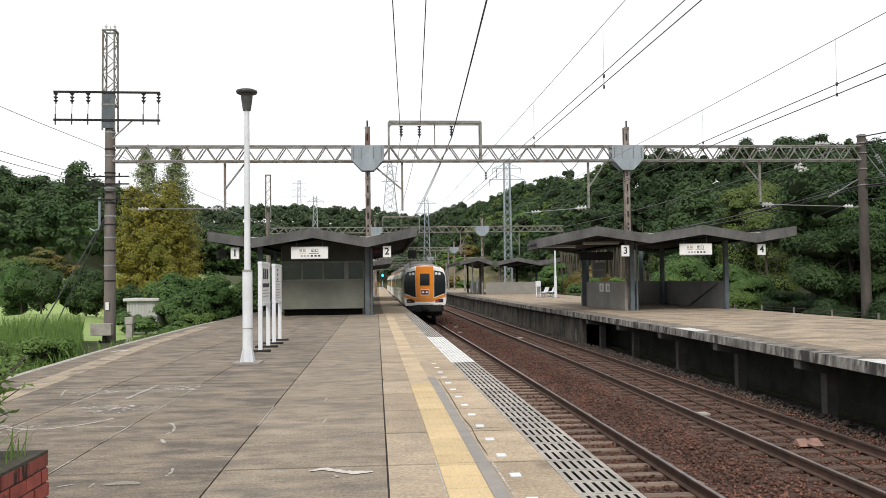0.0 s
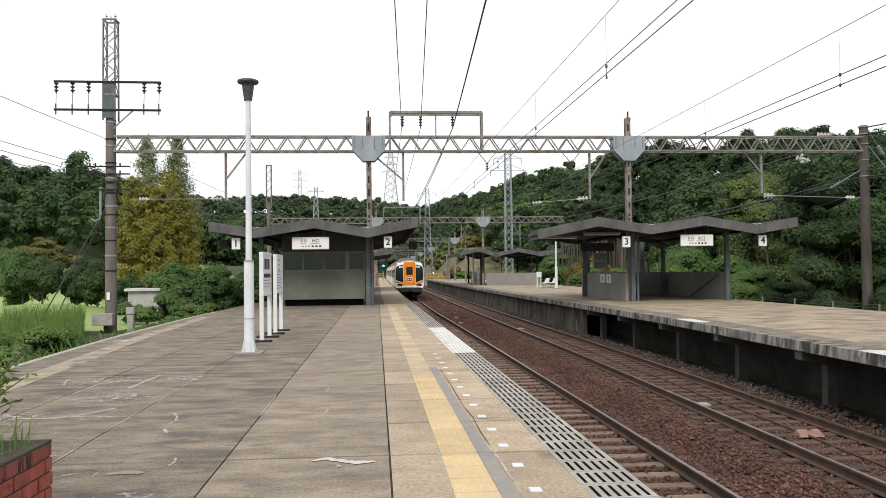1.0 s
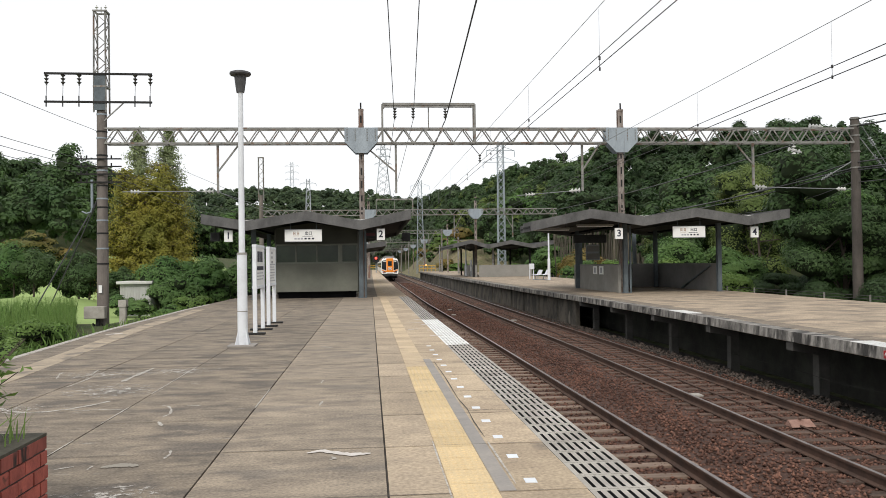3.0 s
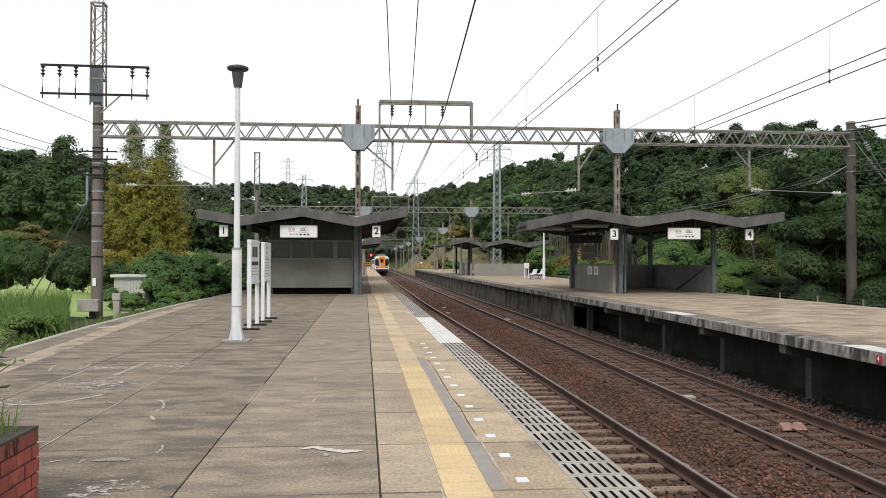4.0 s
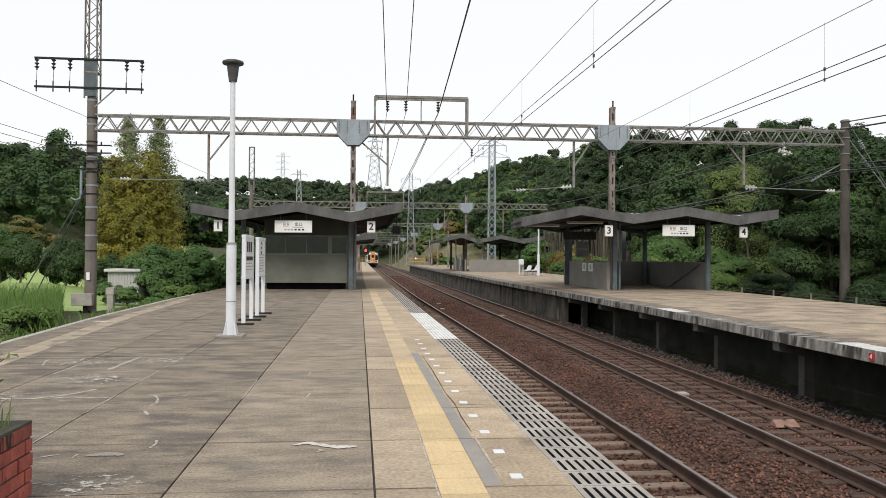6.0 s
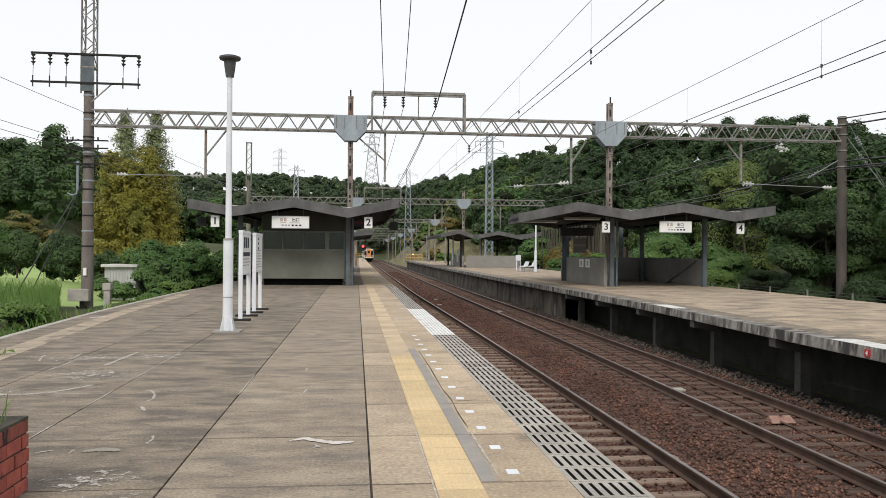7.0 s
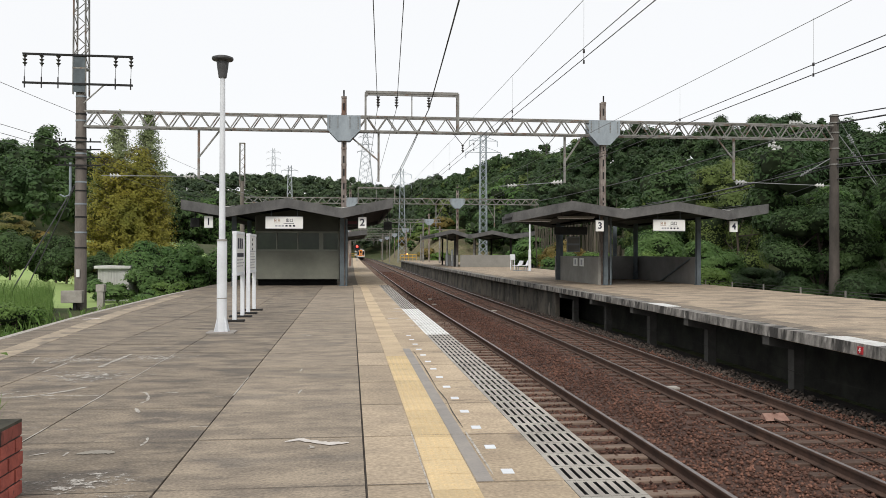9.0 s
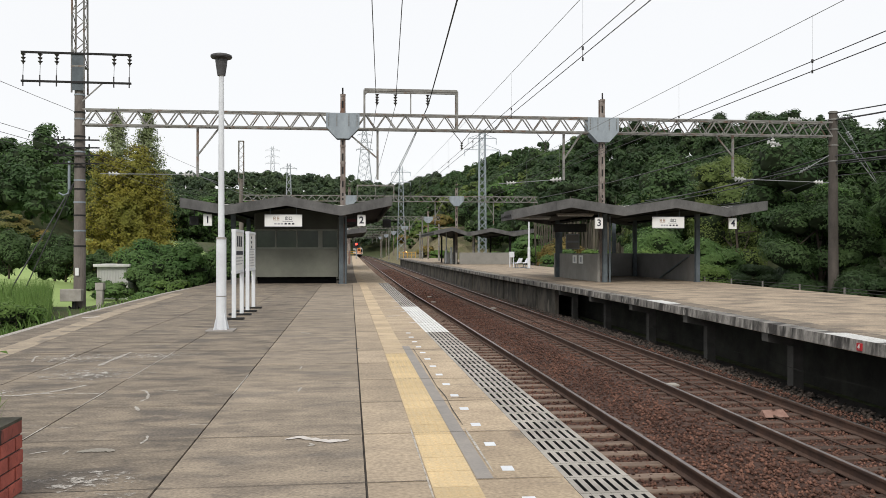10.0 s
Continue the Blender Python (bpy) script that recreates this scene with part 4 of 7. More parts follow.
for x0, x1 in ((-4.49, -3.65), (-3.59, -2.69), (-2.63, -1.69), (-1.49, -0.83)):
    bm = B()
    box(bm, x0, x1, WY + 0.02, WY + 0.04, 1.68, 2.44)
    part("pane", bm, M_glassdark, sh, "dim window pane")
bm = B()
box(bm, -4.6, -4.5, WY + 0.1, 54, 0.2, 3.2)
part("side_wall", bm, M_shelwall, sh)
bm = B()
box(bm, -0.86, -0.76, WY + 0.1, 54, 0.2, 3.1)
part("side_wall", bm, M_shelwall, sh)
bm = B()
box(bm, -4.6, -0.76, 54, 54.1, 0.2, 3.2)
part("back_wall", bm, M_shelwall, sh)
bm = B()
rod(bm, (-0.42, 38.0, 0), (-0.42, 38.0, 3.1), 0.05)
part("downpipe", bm, M_steelblue, sh)
exit_sign(-3.92, -2.30, 2.59, 3.10, 36.4, 3.55)
number_sign("1", -6.33, 2.85, 36.3, 3.5)
number_sign("2", 0.29, 2.86, 36.3, 3.5)
for x, z, y in ((1.55, 2.85, 40.0), (-7.05, 2.85, 37.2)):
    t = thing("loudspeaker", "dark box loudspeaker under the roof", "loudspeaker", "loudspeakers", at=(x, y, z))
    bm = B()
    box(bm, -0.2, 0.2, -0.12, 0.12, -0.2, 0.2, 0.03)
    part("cabinet", bm, M_black, t)
    bm = B()
    rod(bm, (0, -0.125, 0), (0, -0.13, 0), 0.14, 0.14, 14)
    part("grille", bm, M_soffit, t)
    bm = B()
    rod(bm, (0, 0, 0.2), (0, 0, 0.8), 0.02)
    part("bracket", bm, M_black, t)
t = thing("departure_board", "dark display box under the shelter roof", "display", at=(-0.05, 39.0, 2.95))
bm = B()
box(bm, -0.45, 0.35, -0.15, 0.15, -0.18, 0.18, 0.02)
part("housing", bm, M_black, t)
bm = B()
box(bm, -0.4, 0.1, -0.16, -0.15, -0.07, 0.07)
part("screen", bm, mat("dim red display", (0.12, 0.02, 0.03), (0.08, 0.015, 0.02), 3, 20, 0.3), t)
bm = B()
rod(bm, (0, 0, 0.18), (0, 0, 0.6), 0.02)
part("hanger", bm, M_black, t)
for p_, x, z in ((sh, -0.61, 3.47), (sh, -5.5, 3.49)):
    part("flashing", prism(B(), [(x - 0.3, z + 0.065), (x, z + 0.012), (x + 0.3, z + 0.065), (x, z + 0.03)], 36.02, 36.9), M_sign, p_, "pale metal valley flashing")
# narrow canopy further along the near platform
cn = thing("platform_canopy", "plain dark canopy on slim steel columns", "canopy")
folded_roof(cn, [(-3.6, 3.1), (-1.6, 2.95), (0.85, 3.25)], 62, 82, 0.35)
for k in range(3):
    h_column(cn, -0.9, 63 + 8 * k, 2.8, M_soffit, 0.16)


def stair_parapet(parent, x0, x1, y0, y1, h=1.36):
    for a, b, c, d, inner in ((x0, x0 + 0.14, y0, y1, False), (x1 - 0.14, x1, y0, y1, True), (x0 + 0.14, x1 - 0.14, y1 - 0.14, y1, True)):
        bm = B()
        box(bm, a, b, c, d, 0, h, 0.01)
        part("parapet", bm, M_parapet_in if inner else M_parapet, parent, "grey stair parapet wall")


sh3 = thing("platform_shelter", "dark folded roof over a stair well with parapets", "shelter", "platform shelters")
TOP3 = [(6.96, 3.34), (9.70, 3.89), (12.13, 3.52), (14.60, 3.90), (17.02, 3.50), (18.95, 3.82)]
folded_roof(sh3, [(9.0, 3.75)] + TOP3[1:], 36.0, 50.0)
folded_roof(sh3, [TOP3[0], (8.995, 3.75)], 36.0, 38.0)
for x, y in ((12.0, 38.5), (16.6, 38.4), (11.6, 46.2), (16.4, 46.8), (14.6, 46.9), (13.0, 51), (16.5, 51)):
    h_column(sh3, x, y, 3.3)
for x, z in ((12.13, 3.52), (17.02, 3.5)):
    part("flashing", prism(B(), [(x - 0.3, z + 0.065), (x, z + 0.012), (x + 0.3, z + 0.065), (x, z + 0.03)], 36.02, 36.9), M_sign, sh3, "pale metal valley flashing")
stair_parapet(sh3, 11.7, 16.75, 38.7, 47.4)
bm = B()
bar(bm, (16.55, 39.3, 1.25), (16.55, 43.2, 0.02), 0.06, 0.06)
for y, z in ((39.6, 1.15), (41.3, 0.6), (42.9, 0.1)):
    bar(bm, (16.55, y, z), (16.66, y, z), 0.03, 0.03)
part("handrail", bm, M_steelblue, sh3)
for x in (11.69,):
    for y in (41.2, 42.4):
        bm = B()
        box(bm, x - 0.012, x, y, y + 0.8, 0.85, 1.28)
        part("notice", bm, M_sign, sh3, "white notice sheet")
        bm = B()
        box(bm, x - 0.016, x - 0.012, y + 0.25, y + 0.55, 0.93, 1.2)
        part("notice_print", bm, M_inkgrey, sh3)
for x, z in ((8.3, 3.05), (10.4, 3.2)):
    t = thing("tube_lamp", "white tube lamp fixture under the roof", "lamp", "tube lamps", at=(x, 38.0, z))
    bm = B()
    box(bm, -0.9, 0.9, -0.06, 0.06, 0, 0.09, 0.02)
    part("housing", bm, M_parapet, t)
    bm = B()
    rod(bm, (-0.85, 0, -0.025), (0.85, 0, -0.025), 0.02)
    part("tube", bm, M_sign, t)
    for dx in (-0.7, 0.7):
        bm = B()
        rod(bm, (dx, 0, 0.09), (dx, 0, 0.5), 0.012)
        part("hanger", bm, M_soffit, t)
for x in (12.22,):
    bm = B()
    rod(bm, (x, 38.4, 0), (x, 38.4, 3.2), 0.05)
    part("downpipe", bm, M_steelblue, sh3)
exit_sign(13.6, 15.12, 2.58, 3.07, 36.4, 3.6)
number_sign("3", 11.05, 2.78, 36.3, 3.4)
number_sign("4", 17.42, 2.78, 36.3, 3.3)
t = thing("departure_board", "dark display box under the shelter roof", "display", at=(11.6, 43.5, 2.75))
bm = B()
box(bm, -0.9, 0.9, -0.15, 0.15, -0.22, 0.22, 0.02)
part("housing", bm, M_black, t)
bm = B()
rod(bm, (0, 0, 0.2), (0, 0, 0.7), 0.02)
part("hanger", bm, M_black, t)
t = thing("notice_board", "grey framed notice board hung on the column", "sign", at=(12.6, 46.6, 2.05))
bm = B()
box(bm, -0.4, 0.4, -0.03, 0.03, -0.45, 0.45, 0.01)
part("frame", bm, M_inkgrey, t)
for z in (0.05, -0.4):
    bm = B()
    box(bm, -0.35, 0.35, -0.036, -0.03, z, z + 0.34)
    part("sheet", bm, M_parapet, t)
bm = B()
rod(bm, (0, 0, 0.45), (0, 0, 1.2), 0.02)
part("hanger", bm, M_black, t)

# the far shelter on the opposite platform
sh4 = thing("platform_shelter", "distant folded roof shelter with long parapet", "shelter", "platform shelters")
folded_roof(sh4, [(8.39, 3.60), (10.33, 4.03), (12.16, 3.45), (14.61, 3.95), (17.08, 3.45), (19.25, 3.87)], 87, 104)
for x, y in ((10.8, 89), (12.9, 88.8), (17.0, 89), (14.6, 100), (10.8, 102), (17.0, 102)):
    h_column(sh4, x, y, 3.3, M_truss if x == 12.9 else M_soffit)
bm = B()
box(bm, 11.3, 17.1, 88.2, 88.34, 0, 1.28, 0.01)
part("parapet", bm, M_parapet, sh4, "long grey parapet wall")
for x in (10.9, 16.96):
    bm = B()
    box(bm, x, x + 0.14, 88.34, 100, 0, 1.28)
    part("parapet", bm, M_parapet, sh4)

# ---- signboards and lamp post on the near platform ----


def signboard(y0, y1, x, seed):
    t = thing("station_signboard", "white framed information board on two posts", "signboard", "information boards", at=(x, y0, 0))
    L = y1 - y0
    for y in (0, L):
        bm = B()
        box(bm, -0.045, 0.045, y - 0.045, y + 0.045, 0.04, 2.0, 0.008)
        part("post", bm, M_white, t)
        bm = B()
        box(bm, -0.3, 0.22, y - 0.1, y + 0.1, 0, 0.045, 0.01)
        part("foot", bm, M_soffit, t, "dark foot plate")
    bm = B()
    box(bm, -0.035, 0.035, 0.04, L - 0.04, 1.06, 1.98, 0.01)
    part("board", bm, M_sign, t)
    for z0, z1 in ((1.02, 1.09), (1.95, 2.02)):
        part("rail", box(B(), -0.05, 0.05, -0.05, L + 0.05, z0, z1, 0.008), M_white, t)
    rg = random.Random(seed)
    bm = B()
    if seed == 1:
        box(bm, 0.036, 0.039, 0.12, L - 0.1, 1.44, 1.53)
    for k in range(3):
        box(bm, 0.036, 0.039, 0.2 + 0.3 * k, 0.42 + 0.3 * k, 1.63, 1.87) if seed == 1 else box(bm, 0.036, 0.039, 0.42, 0.58, 1.60 + 0.12 * k, 1.66 + 0.12 * k)
    part("heading", bm, M_ink, t)
    bm = B()
    for r in range(3 if seed == 1 else 7):
        y = 0.12
        while y < L - 0.25:
            w = rg.uniform(0.05, 0.22)
            z = (1.36 if seed == 1 else 1.56) - 0.07 * r
            box(bm, 0.036, 0.039, y, y + w, z, z + 0.025)
            y += w + 0.06
    part("small_print", bm, M_inkgrey, t)


signboard(18.67, 19.94, -2.68, 1)
signboard(21.0, 22.2, -2.68, 2)

lp = thing("lamp_post", "white steel post with dark mushroom lamp head", "lamp post", "lamp posts", at=(-2.55, 16.1, 0))
bm = B()
box(bm, -0.26, 0.26, -0.26, 0.26, 0, 0.03, 0.006)
part("base_plate", bm, M_patchgrey, lp)
bm = B()
rod(bm, (0, 0, 0.03), (0, 0, 1.78), 0.098, 0.095, 20)
part("sleeve", bm, M_white, lp, "thick white lower sleeve")
bm = B()
rod(bm, (0, 0, 0.66), (0, 0, 0.675), 0.101, 0.101, 20)
rod(bm, (0, 0, 1.76), (0, 0, 1.80), 0.104, 0.09, 20)
part("band", bm, M_parapet, lp)
for k in range(4):
    bm = B()
    a = k * math.pi / 2 + 0.78
    c, s = math.cos(a), math.sin(a)
    vs = [bm.verts.new((c * r - s * o, s * r + c * o, z)) for o in (-0.006, 0.006) for r, z in ((0.09, 0.03), (0.18, 0.03), (0.09, 0.36))]
    for f in ((0, 1, 2), (5, 4, 3), (0, 3, 4, 1), (1, 4, 5, 2), (2, 5, 3, 0)):
        bm.faces.new([vs[i] for i in f])
    part("gusset", bm, M_white, lp)
bm = B()
rod(bm, (0, 0, 1.78), (0, 0, 4.95), 0.062, 0.048, 16)
part("mast", bm, M_white, lp)
bm = B()
prof = [(0.075, 4.90), (0.08, 4.93), (0.105, 5.10), (0.115, 5.2), (0.13, 5.22), (0.19, 5.235), (0.205, 5.26), (0.20, 5.29), (0.13, 5.315), (0.0, 5.32)]
loft(bm, [[(r * math.cos(k * math.tau / 24), r * math.sin(k * math.tau / 24), z) for k in range(24)] for r, z in prof[:-1]])
part("lamp_head", bm, mat("dark grey lamp housing", (0.06, 0.06, 0.062), (0.085, 0.085, 0.088), 3, 20, 0.45), lp, "dark grey mushroom shaped head", smooth=False)


def thin_post(x, y, h, label="slim white lamp post on the opposite platform"):
    t = thing("lamp_post", label, "lamp post", "lamp posts", at=(x, y, 0))
    bm = B()
    rod(bm, (0, 0, 0), (0, 0, 1.8), 0.12, 0.115, 12)
    part("sleeve", bm, M_white, t)
    bm = B()
    rod(bm, (0, 0, 1.8), (0, 0, h), 0.08, 0.06, 12)
    part("mast", bm, M_white, t)
    bm = B()
    box(bm, -0.3, 0.3, -0.3, 0.3, 0, 0.04)
    part("base_plate", bm, M_patchgrey, t)


thin_post(14.4, 67, 4.3)
thin_post(10.5, 94, 3.6)
t = thing("station_signboard", "white framed information board on two posts", "signboard", "information boards", at=(10.9, 92, 0))
for y in (0, 1.1):
    bm = B()
    box(bm, -0.06, 0.06, y - 0.05, y + 0.05, 0, 1.9)
    part("post", bm, M_white, t)
bm = B()
box(bm, -0.04, 0.04, 0, 1.1, 0.6, 1.9)
part("board", bm, M_sign, t)


def seat_row(x, y):
    t = thing("bench", "white moulded platform bench on a low frame", "bench", "platform benches", at=(x, y, 0))
    for k in range(3):
        bm = B()
        pr = [(-0.05, 0.44), (0.38, 0.40), (0.5, 0.42), (0.5, 0.46), (0.36, 0.45), (0.04, 0.48), (-0.14, 0.86), (-0.2, 0.86)]
        prism(bm, [(-a, b) for a, b in pr], 0.5 * k, 0.5 * k + 0.44)
        part("seat", bm, M_white, t)
    for y in (0.2, 1.2):
        bm = B()
        bar(bm, (-0.2, y, 0), (-0.2, y, 0.42), 0.05, 0.05)
        bar(bm, (-0.5, y, 0.02), (0.1, y, 0.02), 0.05, 0.04)
        part("leg", bm, M_galv, t)


seat_row(14.1, 69)
seat_row(15.0, 70)
t = thing("vending_stand", "white narrow equipment box on posts", "equipment box", at=(14.1, 73, 0))
bm = B()
box(bm, -0.22, 0.22, -0.15, 0.15, 0.9, 1.4, 0.02)
part("cabinet", bm, M_white, t)
for x in (-0.17, 0.17):
    bm = B()
    bar(bm, (x, 0, 0), (x, 0, 0.9), 0.07, 0.07)
    part("leg", bm, M_white, t)


def barrier(x0, x1, y, h, label, z=0.0):
    t = thing("barrier_fence", label, "fence", "platform end barriers", at=(x0, y, z))
    n = max(2, round((x1 - x0) / 0.8))
    for k in range(n + 1):
        x = (x1 - x0) * k / n
        bm = B()
        rod(bm, (x, 0, 0), (x, 0, h), 0.045, seg=6)
        part("post", bm, M_yellow, t)
    for zz in (h * 0.5, h - 0.04):
        bm = B()
        rod(bm, (0, 0, zz), (x1 - x0, 0, zz), 0.05, seg=6)
        part("rail", bm, M_yellow, t)


barrier(8.6, 11.7, 158.5, 1.2, "yellow tubular barrier at the platform end")
barrier(-2.8, 0.3, 226, 1.2, "yellow tubular barrier at the platform end")
t = thing("warning_lamp", "small amber lamp on the barrier", "lamp", at=(9.9, 158.3, 1.25))
bm = B()
bmesh.ops.create_icosphere(bm, subdivisions=2, radius=0.12)
part("lens", bm, M_amber, t)
bm = B()
rod(bm, (0, 0.2, -0.12), (0, 0.2, 0.05), 0.05)
rod(bm, (0, 0.2, 0), (0, 0, 0), 0.03)
part("bracket", bm, M_black, t)

# number plate on the opposite platform edge
t = thing("position_plate", "small red plate with white number 4", "sign", at=(edge2_x(13.2) - 0.0, 13.2, -0.11))
bm = B()
box(bm, -0.012, 0.02, -0.065, 0.065, -0.065, 0.065)
part("plate", bm, M_redplate, t)
text_mesh("number", "4", 0.12, M_sign, t, pose(-0.014, 0, 0, 0, 0, -90))

# low wire fence behind the opposite platform
wf = thing("wire_fence", "low wire fence with short posts", "fence")
for k in range(26):
    y = 12 + 3 * k
    bm = B()
    bar(bm, (right_x(y) - 0.05, y, 0.0), (right_x(y) - 0.05, y, 0.24), 0.05, 0.05)
    part("post", bm, M_truss, wf)
for z in (0.1, 0.21):
    bm = B()
    tube_pts(bm, [(right_x(12 + 3 * k) - 0.05, 12 + 3 * k, z) for k in range(26)], 0.01, 3)
    part("wire", bm, M_wire, wf)

# ---- brick planter ----
pl = thing("brick_planter", "red brick planter with dark mossy coping", "planter", at=(-2.12, 5.52, 0))
bm = B()
box(bm, -0.93, -0.012, -2.7, -0.012, 0, 0.47)
part("core", bm, M_mortar, pl)
bm = B()
box(bm, -0.95, -0.003, -2.72, -0.003, 0.462, 0.480)
part("coping", bm, M_moss, pl, "dark mossy coping")
bm = B()
box(bm, -0.06, 0.0, -0.105, 0.105, -0.041, 0.041, 0.005)
BRICK = bpy.data.meshes.new("brick")
bm.to_mesh(BRICK)
bm.free()
BRICK.materials.append(M_brick)
rg = random.Random(12)
BRICK_TOP = BRICK.copy()
BRICK_TOP.materials[0] = M_brick_stained
for c in range(5):
    off = 0.11 if c % 2 else 0.0
    for k in range(12):
        y = -0.105 - 0.222 * k - off + (0.0)
        b = new("brick", BRICK_TOP if c == 4 else BRICK)
        b.parent = pl
        b.matrix_basis = pose(rg.uniform(-0.004, 0.004), y, 0.046 + 0.0935 * c, 0, 0, rg.uniform(-0.6, 0.6))
    if off:
        b = new("brick", BRICK_TOP if c == 4 else BRICK)
        b.parent = pl
        b.matrix_basis = Matrix.Translation((0, -0.052, 0.046 + 0.0935 * c)) @ Matrix.Diagonal((1, 0.46, 1, 1))
    for k in range(4):
        b = new("brick", BRICK_TOP if c == 4 else BRICK)
        b.parent = pl
        b.matrix_basis = pose(-0.17 - 0.222 * k, 0, 0.046 + 0.0935 * c, 0, 0, 90)

# ---- overhead line ----


def truss(parent, name, x0, x1, y, z0, z1, d=0.5, pitch=0.95, material=None, w=0.075):
    for yy in (y - d / 2, y + d / 2):
        for z in (z0, z1):
            part("chord", bar(B(), (x0, yy, z), (x1, yy, z), w, w), material or M_truss, parent)
    bm = B()
    n = max(2, round((x1 - x0) / pitch))
    for i in range(n):
        a, b = x0 + (x1 - x0) * i / n, x0 + (x1 - x0) * (i + 1) / n
        m = (a + b) / 2
        for yy in (y - d / 2, y + d / 2):
            bar(bm, (a, yy, z0), (m, yy, z1), 0.05, 0.05)
            bar(bm, (m, yy, z1), (b, yy, z0), 0.05, 0.05)
        bar(bm, (a, y - d / 2, z0), (a, y + d / 2, z0), 0.04, 0.04)
        bar(bm, (m, y - d / 2, z1), (m, y + d / 2, z1), 0.04, 0.04)
    tagged(part("lacing", bm, material or M_truss, parent), kind="stuff")


def insulator(bm, p, way, n=3, r=0.11, step=0.14):
    p, way = Vector(p), Vector(way).normalized()
    for k in range(n):
        c = p + way * step * k
        rod(bm, c, c + way * step * 0.55, r, r * 0.35, 10)
        rod(bm, c + way * step * 0.5, c + way * step, r * 0.3, r * 0.3, 6)


def gantry(y, xl, xr, x1, x2, z0, z1, frame_x=None, size=1.0, posts=True, drops=(), group="line gantries", post_z=0.0, label="steel lattice gantry over the tracks"):
    g = thing("line_gantry", label, "gantry", group)
    truss(g, "truss", xl, x1 - 0.6, y, z0, z1)
    truss(g, "truss", x1 + 0.6, x2 - 0.6, y, z0, z1)
    truss(g, "truss", x2 + 0.6, xr, y, z0, z1)
    for x in (x1, x2):
        bm = B()
        box(bm, x - 0.12, x + 0.12, y - 0.14, y - 0.11, post_z, z1 + 0.95)
        box(bm, x - 0.12, x + 0.12, y + 0.11, y + 0.14, post_z, z1 + 0.95)
        box(bm, x - 0.02, x + 0.02, y - 0.11, y + 0.11, post_z, z1 + 0.95)
        for k in range(12):
            z = post_z + 0.8 * k
            box(bm, x - 0.13, x + 0.13, y - 0.155, y - 0.14, z, z + 0.1)
        part("post", bm, M_rustpost, g, "rusty brown riveted post")
        # Dark plates on the face stand for the shaded holes in the post.
        bm = B()
        for k in range(9):
            z = post_z + 3.9 + 0.62 * k
            if not z0 - 0.75 < z < z1 + 0.05:
                box(bm, x - 0.045, x + 0.03, y - 0.148, y - 0.139, z, z + 0.34)
        tagged(part("slot_shade", bm, M_soffit, g), kind="stuff")
        bm = B()
        for s in (-1, 1):
            prism(bm, [(x - 0.78, z0 + 0.05), (x - 0.28, z0 - 0.48), (x + 0.28, z0 - 0.48), (x + 0.78, z0 + 0.05), (x + 0.78, z1 + 0.03), (x - 0.78, z1 + 0.03)], y + s * 0.29 - 0.012, y + s * 0.29 + 0.012)
        part("gusset_plate", bm, M_galv, g, "pale galvanised gusset plate")
        bm = B()
        for dx in (-0.66, -0.28, 0.28, 0.66):
            for k in range(8):
                z = z0 + 0.1 + k * (z1 - z0 - 0.1) / 8
                box(bm, x + dx - 0.02, x + dx + 0.02, y - 0.32, y - 0.30, z, z + 0.04)
        tagged(part("rivets", bm, M_truss, g), kind="stuff")
    if frame_x:
        bm = B()
        a, b = frame_x
        zt = z1 + 1.15
        for x in (a, b):
            bar(bm, (x, y - 0.25, z0), (x, y - 0.25, zt), 0.09, 0.09)
            bar(bm, (x, y + 0.25, z0), (x, y + 0.25, zt), 0.09, 0.09)
        bar(bm, ((a + b) / 2, y, z1), ((a + b) / 2, y, zt), 0.05, 0.05)
        bar(bm, (a, y - 0.25, zt), (b, y - 0.25, zt), 0.1, 0.12)
        bar(bm, (a, y + 0.25, zt), (b, y + 0.25, zt), 0.1, 0.12)
        for x, s in ((a, 1), (b, -1)):
            bar(bm, (x, y - 0.25, zt - 0.25), (x + 0.25 * s, y - 0.25, zt), 0.05, 0.05)
        part("top_frame", bm, M_truss, g)
    for x, brace, zb in drops:
        bm = B()
        bar(bm, (x, y, z0), (x, y, zb), 0.1, 0.1)
        bar(bm, (x + brace, y, z0), (x, y, zb + 1.0), 0.07, 0.07)
        part("drop_arm", bm, M_truss, g, "hanging bracket with diagonal brace")
    return g


g1 = gantry(39, -12.3, 23.8, -0.56, 12.0, 7.27, 7.96, (0.45, 4.85), drops=((1.07, -1.6, 4.9), (10.1, 0.9, 4.95), (-7.25, 1.0, 4.95), (18.7, -0.9, 5.2)))
for x in (1.05, 1.92, 3.46):
    bm = B()
    insulator(bm, (x, 39, 8.95), (0, 0, -1), 4, 0.1, 0.13)
    part("insulator", bm, M_insdark, g1)
for x in (5.1, 9.2):
    bm = B()
    bar(bm, (x - 0.45, 39, 7.25), (x, 39, 6.7), 0.03, 0.03)
    bar(bm, (x + 0.45, 39, 7.25), (x, 39, 6.7), 0.03, 0.03)
    insulator(bm, (x, 39, 6.7), (0, 0, -1), 3, 0.08, 0.12)
    part("wire_hanger", bm, M_insdark, g1)
for p0, way in (((21.6, 38.9, 8.1), (1, 0, -0.05)), ((20.5, 38.9, 6.95), (1, 0, -0.25)), ((20.75, 38.9, 6.7), (0, 0, 1))):
    bm = B()
    insulator(bm, p0, way, 4, 0.12, 0.17)
    part("insulator", bm, M_porcelain, g1, "white porcelain strain insulator")
